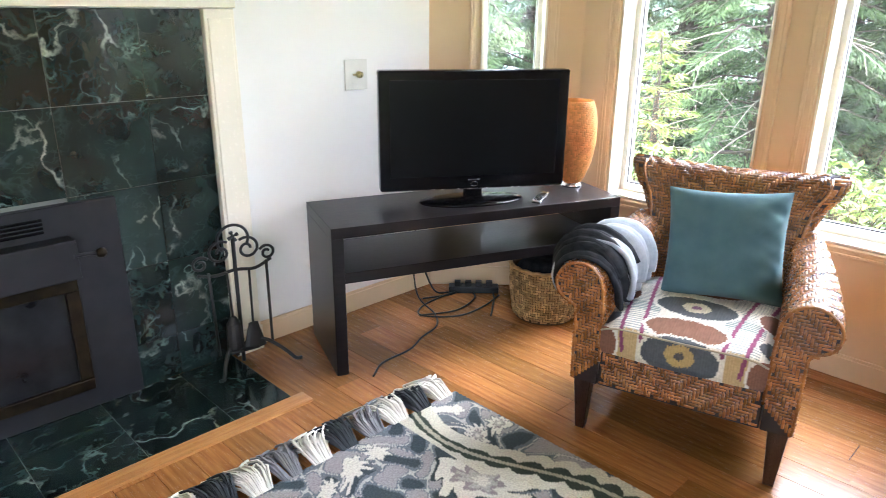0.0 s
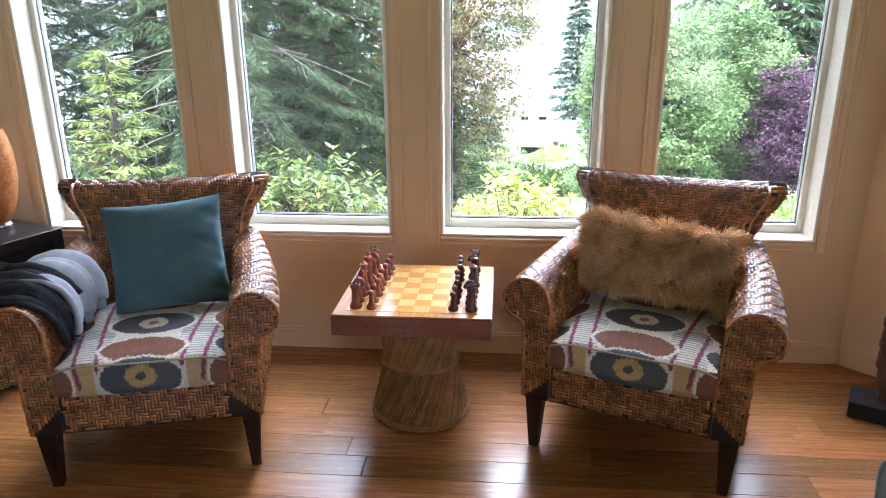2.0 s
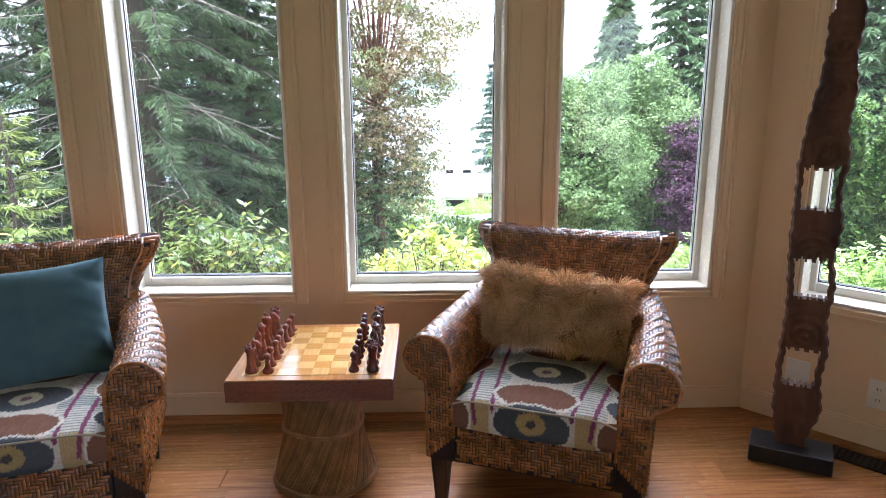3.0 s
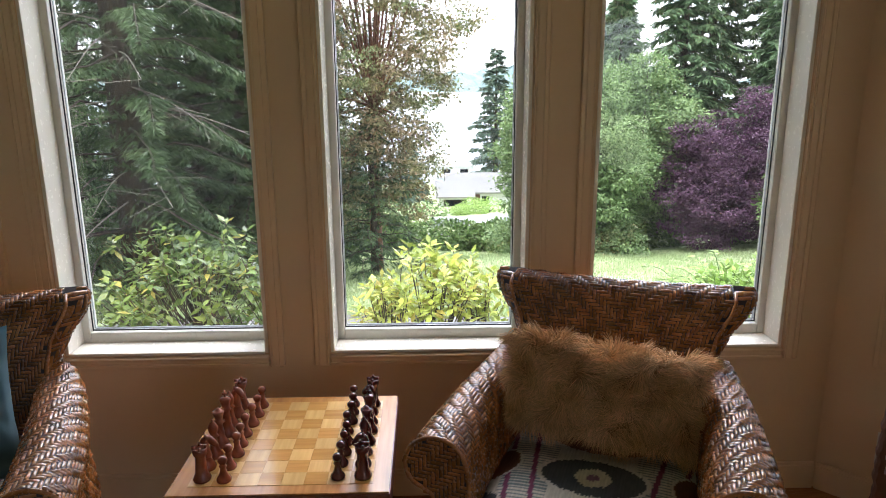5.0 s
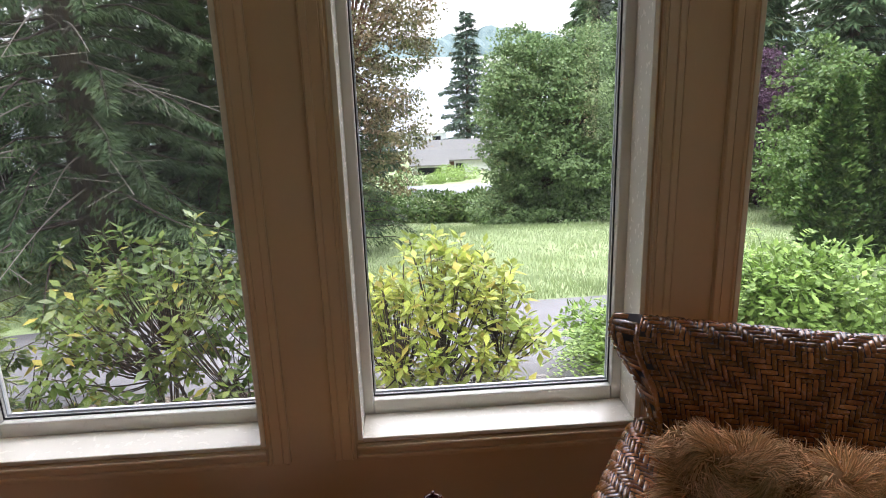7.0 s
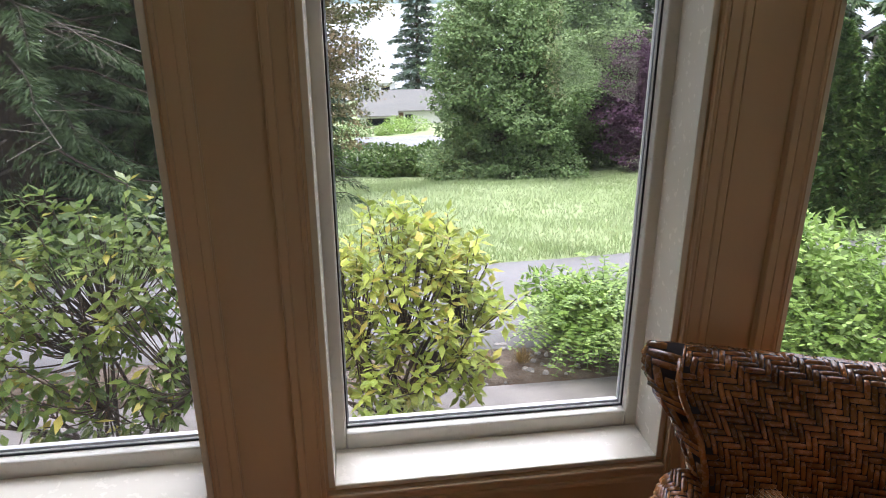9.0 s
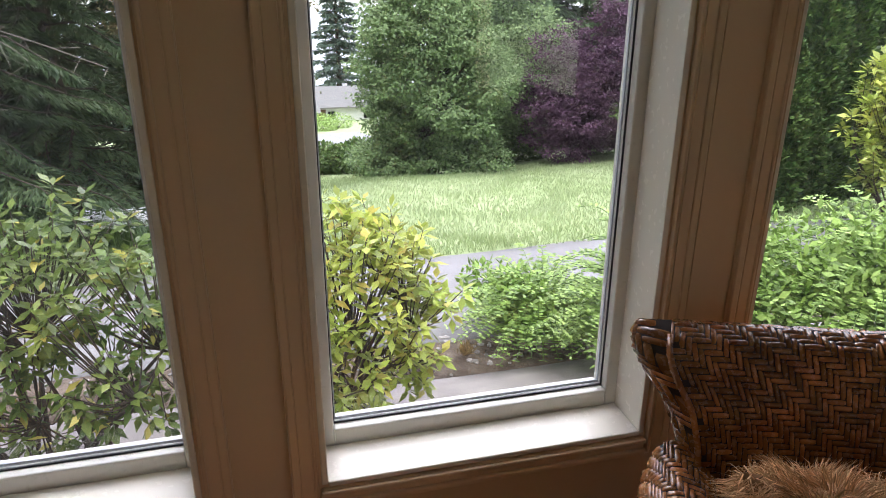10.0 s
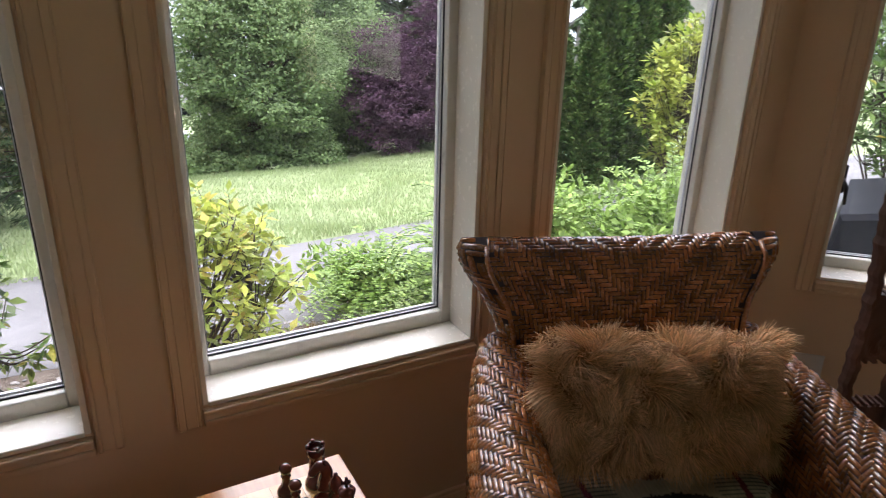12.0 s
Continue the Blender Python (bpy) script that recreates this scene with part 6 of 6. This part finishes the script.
broad_tree("plum_tree", "rounded dark purple plum tree", 23.4, -10.6, lobes_of(r_, 30, 2.3, 2.9, 0.5, 4.2, 0.8) + [((0.4, -1.6, 4.4), (0.9, 1.0, 0.8)), ((0.3, -0.9, 4.9), (0.7, 0.8, 0.6))], M_PURPLE, 0.085, 64000, 1.6, 0.16, 73)
broad_tree("leafy_tree", "pale green leafy shrub tree beside the plum", 20.5, -12.1, lobes_of(r_, 14, 1.4, 1.4, 0.5, 4.6, 0.75), M_HEDGE, 0.13, 12000, 1.6, 0.1, 74)
broad_tree("leafy_tree", "low pale green shrub below the plum", 18.5, -10.8, lobes_of(r_, 9, 1.1, 1.3, 0.3, 2.2, 0.6), M_HEDGE, 0.11, 7000, 0.8, 0.08, 75)
broad_tree("madrona", "madrona with sparse reddish-brown and green leaves", 15.6, 0.75, lobes_of(r_, 46, 2.0, 2.2, 1.2, 9.5, 0.66), M_MADRONA, 0.075, 62000, 4.5, 0.13, 76, M_MADBARK)
conifer("small_conifer", "low dark conifer at the foot of the madrona", 14.9, 0.75, 3.4, 1.35, 77, M_FIR, 70, 110, 0.3, 0.05, 0.15, 0.028)
for x, y, h, r, s, br, de in ((11.2, 4.1, 12.0, 2.6, 80, 95, 44), (13.4, 6.6, 14.0, 3.2, 81, 100, 26), (17.5, 5.0, 15.0, 3.2, 82, 100, 0), (10.6, 8.2, 13.0, 3.0, 83, 95, 10), (19.5, 2.9, 12.0, 2.2, 84, 90, 0), (15.5, 10.5, 16.0, 3.8, 85, 95, 0), (8.6, 11.5, 14.0, 3.4, 86, 90, 12), (24.0, 8.0, 16, 4, 87, 95, 0), (22.0, 5.2, 13, 3.2, 98, 90, 0), (26, 12, 16, 4, 99, 90, 0), (13.2, 3.0, 9, 1.9, 89, 80, 6), (8.7, 8.5, 12, 2.3, 104, 80, 40)):
    conifer("fir_tree", "tall dark green fir with drooping branches", x, y, h, r, s, M_FIR, br + 45, 700 if x < 14 else 220, 0.45, 0.04, 0.14 if x < 14 else 0.24, 0.022 if x < 14 else 0.055, dead=de)
conifer("fir_tree", "slim blue-green conifer behind the far house", 110, -11.5, 22.8, 6.0, 88, M_FIR3, 75, 170, 0.28, 0.10, 1.0, 0.26)
for x, y, h, r, s, m_ in ((31, -11.5, 13, 3.8, 90, M_FIR2), (30.5, -8.6, 10.5, 2.6, 101, M_FIR2), (33, -13.5, 15, 3.6, 102, M_FIR), (28, -18.0, 13, 3.0, 103, M_FIR2), (34, -16.5, 17, 3.2, 91, M_FIR), (31, -20.5, 16, 3.4, 92, M_FIR), (29.5, -15.0, 11, 2.6, 93, M_FIR2), (27, -23.5, 14, 3.2, 94, M_FIR2), (36, -10, 12, 2.6, 95, M_FIR3), (22, -19, 13, 3.0, 96, M_FIR2), (40, -24, 18, 4, 97, M_FIR)):
    conifer("cedar_tree", "tall drooping green cedar behind the meadow", x, y, h, r, s, m_, 120, 190, 0.5, 0.03, 0.42, 0.11)

# hedges at the far side of the meadow
def hedge(x, y, rx, ry, h, n, seed, label, material):
    rng = np.random.default_rng(seed)
    t = thing("hedge", label, "hedge", pose(x, y, float(ground_z(x, y))))
    P, v = ellipsoid_points(rng, n, (0, 0, h * 0.4), (rx, ry, h * 0.6), 0.75)
    P += 0.12 * np.sin(P[:, [1, 2, 0]] * 5)
    quads("leaves", blades(P, v * 0.6 + rng.normal(0, 0.6, (n, 3)), rng.uniform(0.10, 0.2, n), rng.uniform(0.07, 0.13, n), rng, v + np.array([0, 0, 0.8])), material, t)
    part("twigs", limbs((0, 0, 0), [(rx * 0.5 * math.cos(q), ry * 0.6 * math.sin(q), h * 0.6) for q in range(7)], 0.03, rng), M_BARK, t)
for i, (x, y, rx, ry, h) in enumerate(((25.2, -1.0, 0.8, 1.6, 0.95), (25.5, -3.2, 0.8, 1.5, 1.05), (24.8, 1.6, 0.9, 1.6, 1.1), (24.5, -13.5, 0.8, 2.6, 1.0), (22.5, -15.5, 1.0, 2.0, 1.6), (26, -8.2, 0.8, 2.5, 1.2), (21.5, 4.5, 1.0, 2.0, 1.2))):
    hedge(x, y, rx, ry, h, 4200, 110 + i, "low green hedge at the far edge of the meadow", M_HEDGE)
for i, (x, y, s) in enumerate(((66, -5.3, 1.1), (70, -6.9, 1.3), (64, -3.6, 0.8), (78, -5.6, 1.2), (62, -1.0, 1.3), (38, 1.2, 1.4), (13.2, 2.75, 0.6), (13.6, 4.6, 0.8), (12.6, 5.8, 0.7))):
    hedge(x, y, s, s * 1.2, s * 1.1, 1400, 130 + i, "rounded clipped green garden bush", M_LUSH if i < 4 else M_HEDGE)

# daisies
day = thing("daisies", "patch of white daisies beyond the driveway", "flowers", kind="stuff")
n = 460
x, y = rng.normal(11.6, 0.16, n), rng.normal(2.0, 0.30, n)
P = np.stack([x, y, ground_z(x, y)], -1)
hgt = rng.uniform(0.35, 0.6, n)
quads("stalks", blades(P, np.stack([rng.normal(0, 0.1, n), rng.normal(0, 0.1, n), np.ones(n)], -1), hgt, 0.012, rng), M_HEDGE, day)
V = []
for k in range(6):
    a = k * 1.047 + rng.uniform(0, 1, n)
    V.append(blades(P + np.array([0, 0, 1]) * hgt[:, None], np.stack([np.cos(a), np.sin(a), np.full(n, 0.25)], -1), 0.045, 0.028, rng, np.tile([0, 0, 1.0], (n, 1))))
quads("petals", np.concatenate(V), M_PETAL, day, "white petals")

# utility box
ub = thing("utility_box", "small grey utility box among the shrubs", "utility box", pose(13.6, 3.55, float(ground_z(13.6, 3.55))))
part("body", box((-0.3, -0.45, 0), (0.3, 0.45, 0.75), 0.03), M_ROOF, ub)
part("lid", box((-0.33, -0.48, 0.75), (0.33, 0.48, 0.82), 0.02), M_ROOF, ub)


# houses
def gable_house(name, label, m, w, d, hw, hr, windows, wallm, roofm, doorway=None, chimney=False):
    h = thing(name, label, "house", m)
    part("wall", box((-d / 2, -w / 2, 0), (d / 2, w / 2, hw)), wallm, h)
    for s in (-1, 1):
        bm = bmesh.new()
        a = [(-d / 2 * 1.0 * 0, -w / 2 - 0.4, hr), (-d / 2 * 1.0 * 0, w / 2 + 0.4, hr), (s * (d / 2 + 0.5), w / 2 + 0.4, hw - 0.15), (s * (d / 2 + 0.5), -w / 2 - 0.4, hw - 0.15)]
        lo = [bm.verts.new(p) for p in a]
        up = [bm.verts.new((p[0], p[1], p[2] + 0.16)) for p in a]
        bm.faces.new(lo), bm.faces.new(up[::-1])
        for i in range(4):
            bm.faces.new((lo[i], lo[i - 1], up[i - 1], up[i]))
        bmesh.ops.recalc_face_normals(bm, faces=bm.faces)
        part("roof", bm, roofm, h, "grey shingled roof slope")
    for s in (-1, 1):
        bm = bmesh.new()
        for e in (0, 0.12):
            bm.faces.new([bm.verts.new(p) for p in ((-d / 2, s * (w / 2 - e), hw), (d / 2, s * (w / 2 - e), hw), (0, s * (w / 2 - e), hr))])
        part("gable", bm, wallm, h)
    for y0, y1, z0, z1 in windows:
        wi = part("window", box((-d / 2 - 0.06, y0, z0), (-d / 2 + 0.02, y1, z1)), M_SIDING, h, "white framed window")
        part("pane", box((-d / 2 - 0.075, y0 + 0.08, z0 + 0.08), (-d / 2 - 0.055, y1 - 0.08, z1 - 0.08)), M_CARGLASS, wi)
    if doorway:
        y0, y1 = doorway
        part("porch_wall", box((-d / 2 - 0.05, y0, 0), (-d / 2 + 0.02, y1, 2.2)), M_BRICK, h, "brown entrance wall")
    if chimney:
        part("chimney", box((0.6, -1.2, hr - 0.6), (1.2, -0.6, hr + 0.3)), M_SIDING, h)
    return h
gable_house("far_house", "low pale house with grey shingled roof", pose(98.5, -10.2, -15.6), 13.5, 8, 2.5, 4.55, [(3.6, 5.2, 0.9, 2.1), (1.0, 2.2, 0.8, 2.0), (-4.4, -2.6, 0.8, 2.0)], M_SIDING, M_ROOF, (2.35, 3.4), True)
gable_house("garage", "pale garage wing with grey roof", pose(92.5, -4.2, -15.3), 4.4, 6, 2.4, 3.9, [(-1.6, 1.6, 0.1, 2.1)], M_SIDING, M_ROOF)
gable_house("neighbour_house", "grey-roofed neighbouring house among trees", pose(27.5, -27.5, -3.2, 0, 0, 35), 9, 8, 3.0, 6.2, [(-2.5, -1.2, 1.0, 2.2), (0.8, 2.2, 1.0, 2.2)], M_CLAD, M_ROOF)
gable_house("waterside_house", "small white building by the water", pose(141, -6.0, -17.0), 8, 6, 2.6, 4.3, [(-3.0, -1.2, 0.8, 1.9), (0.6, 2.2, 0.8, 1.9)], M_SIDING, M_SIDING)
def slab(x0, x1, y0, y1, material, label, name):
    xs, ys = np.linspace(x0, x1, 14), np.linspace(y0, y1, 8)
    X, Y = np.meshgrid(xs, ys, indexing="ij")
    k = np.arange(X.size).reshape(X.shape)
    F = np.stack([k[:-1, :-1], k[1:, :-1], k[1:, 1:], k[:-1, 1:]], -1).reshape(-1, 4)
    tagged(npmesh(name, np.stack([X.ravel(), Y.ravel(), ground_z(X, Y).ravel() + 0.06], -1), F, material), label, "driveway", kind="structure")
slab(29.5, 36, -12, 6, M_ASPHALT, "grey road behind the meadow", "road")
slab(41, 60, -7.5, -0.8, M_PALE, "pale concrete drive before the far house", "far_drive")


def car(name, label, m, paint):
    c = thing(name, label, "car", m)
    prof = [(-2.2, 0.32), (-2.22, 0.62), (-2.05, 0.82), (-1.0, 0.93), (-0.25, 1.38), (0.3, 1.45), (1.1, 1.42), (1.8, 1.02), (2.15, 0.95), (2.2, 0.6), (2.15, 0.32)]
    bm = bmesh.new()
    rings = []
    for y, k in ((-0.86, 0.93), (-0.80, 0.985), (-0.5, 1.0), (0.5, 1.0), (0.80, 0.985), (0.86, 0.93)):
        rings.append([bm.verts.new((x * (0.985 if abs(y) > 0.8 else 1), y * (0.80 if z > 1.2 else (0.95 if z > 0.9 else 1.0)), 0.32 + (z - 0.32) * k)) for x, z in prof])
    for a, b in zip(rings, rings[1:]):
        for i in range(len(prof)):
            bm.faces.new((a[i], a[i - 1], b[i - 1], b[i]))
    bm.faces.new(rings[0]), bm.faces.new(rings[-1][::-1])
    bmesh.ops.recalc_face_normals(bm, faces=bm.faces)
    part("body", bm, paint, c, smooth=False)
    for s in (-1, 1):
        bm = bmesh.new()
        bm.faces.new([bm.verts.new((x, s * (0.82 if z < 1.0 else 0.70), z)) for x, z in ((-0.85, 0.97), (-0.2, 1.31), (0.35, 1.36), (1.0, 1.34), (1.45, 1.0))])
        bmesh.ops.solidify(bm, geom=bm.faces[:], thickness=0.02)
        part("side_window", bm, M_CARGLASS, c)
        part("chrome_trim", tube([(-0.9, s * 0.835, 0.955), (0.3, s * 0.84, 0.965), (1.5, s * 0.835, 0.985)], 0.012, 6), M_CHROME, c)
        part("sill_trim", tube([(-1.3, s * 0.87, 0.42), (1.3, s * 0.87, 0.42)], 0.015, 6), M_CHROME, c)
        part("mirror", box((-0.72, s * 0.9 - 0.07, 0.96), (-0.58, s * 0.9 + 0.07, 1.06), 0.02), paint, c)
        part("headlight", box((-2.2, s * 0.6 - 0.14, 0.62), (-2.08, s * 0.6 + 0.14, 0.74), 0.02), M_CHROME, c)
        for x in (-1.4, 1.35):
            w = part("wheel", lathe([(0.2, -0.1), (0.31, -0.1), (0.33, -0.07), (0.33, 0.07), (0.31, 0.1), (0.2, 0.1)], 24), M_TYRE, c, m=pose(x, s * 0.78, 0.33, 90, 0, 0), smooth=True)
            part("rim", lathe([(0.02, -0.11), (0.2, -0.09), (0.2, 0.09), (0.02, 0.11)], 16), M_CHROME, w)
    bm = bmesh.new()
    bm.faces.new([bm.verts.new(p) for p in ((-1.0, -0.72, 0.955), (-1.0, 0.72, 0.955), (-0.27, 0.60, 1.375), (-0.27, -0.60, 1.375))])
    bmesh.ops.solidify(bm, geom=bm.faces[:], thickness=0.02)
    part("windscreen", bm, M_CARGLASS, c)
    return c
car("parked_car", "black car parked beside the house", pose(3.55, -7.55, -1.49, 0, 0, 29) @ Matrix.Diagonal((1, 1, 1.12, 1)), M_CARPAINT)

# far shore and wooded hills
def ridge(name, x, y0, y1, base, height, seed, label):
    rng = np.random.default_rng(seed)
    n = 260
    ys = np.linspace(y0, y1, n)
    top = base + height * (0.72 + 0.18 * np.sin(ys / 95 + seed) + 0.10 * np.sin(ys / 31)) + rng.normal(0, 0.035 * height, n)
    V, F = [], []
    for j, f in enumerate((0, 0.35, 0.7, 0.92, 1.0)):
        for y, tz in zip(ys, top):
            V.append((x + 60 * f + rng.normal(0, 2), y, base + (tz - base) * f ** 0.8 + rng.normal(0, 0.02 * height)))
    for j in range(4):
        for i in range(n - 1):
            a = j * n + i
            F.append((a, a + 1, a + n + 1, a + n))
    tagged(npmesh(name, V, F, M_HILL), label, "hill", kind="structure")
ridge("backdrop", 950, -900, 900, -14.0, 42, 3, "hazy wooded hill beyond the inlet")
tagged(npmesh("far_shore", [(885, -900, -17.5), (960, -900, -9.0), (960, 900, -9.0), (885, 900, -17.5)], [(0, 1, 2, 3)], M_SHORE), "pale far shore of the inlet", "shore", kind="structure")
for i, (x, y, h) in enumerate(((84, 1.6, 8.5), (88, 9, 10), (82, 14, 9), (90, -16, 9), (86, -22, 11), (92, 24, 12), (70, 12, 11), (64, 20, 12), (66, -22, 12), (60, -30, 13))):
    conifer("far_conifer", "distant green conifer near the water", x, y, h, 2.9, 150 + i, M_FIR3, 46, 60, 0.25, 0.1, 0.9, 0.30)


# ---- floor planks ----
floor = thing("floor", "warm reddish-brown plank floor with dark joints", "floor", kind="structure")
part("floor_bed", box((-5.4, -2.346, -0.2), (2.95, 2.485, -0.006)), M_JOINT, floor)
rng = np.random.default_rng(21)
meshes = {}
px = 2.95 - 0.085
row = 0
edges = [2.95, 2.86, 2.77, 2.68, 2.587, 2.496, 2.374, 2.233, 2.122, 2.011]
while edges[-1] > -5.4:
    edges.append(edges[-1] - (0.118 if len(edges) % 3 else 0.128))
for row in range(len(edges) - 1):
    x1, x0 = edges[row], edges[row + 1]
    hi = min(2.485, 4.91 - x0 + 0.05)
    lo = max(-2.346, x0 - 4.695 - 0.05)
    y = lo - rng.uniform(0, 1.1)
    cuts = {5: [0.39, -1.45], 7: [0.24]}.get(row, [])
    ends = []
    while y < hi:
        ends.append(y)
        y += rng.uniform(1.3, 2.2)
    if cuts:
        ends = [e for e in ends if abs(e - cuts[0]) > 0.7] + cuts
        ends.sort()
    ends = [max(lo, e) for e in ends if e > lo - 2] + [hi]
    ends = sorted(set([lo] + [e for e in ends if lo < e < hi] + [hi]))
    for a, b in zip(ends, ends[1:]):
        if b - a > 0.03:
            w = x1 - x0
            key = (round(w, 3), round(b - a, 2))
            if key not in meshes:
                o = part("plank", box((0.0008, 0.0008, -0.02), (w - 0.0008, key[1] - 0.0008, 0.0), 0.0009), M_PLANK, floor, m=pose(x0, a, 0))
                meshes[key] = o.data
            else:
                o = new("plank", meshes[key])
                o.matrix_basis = pose(x0, a, 0)
                o.parent = floor
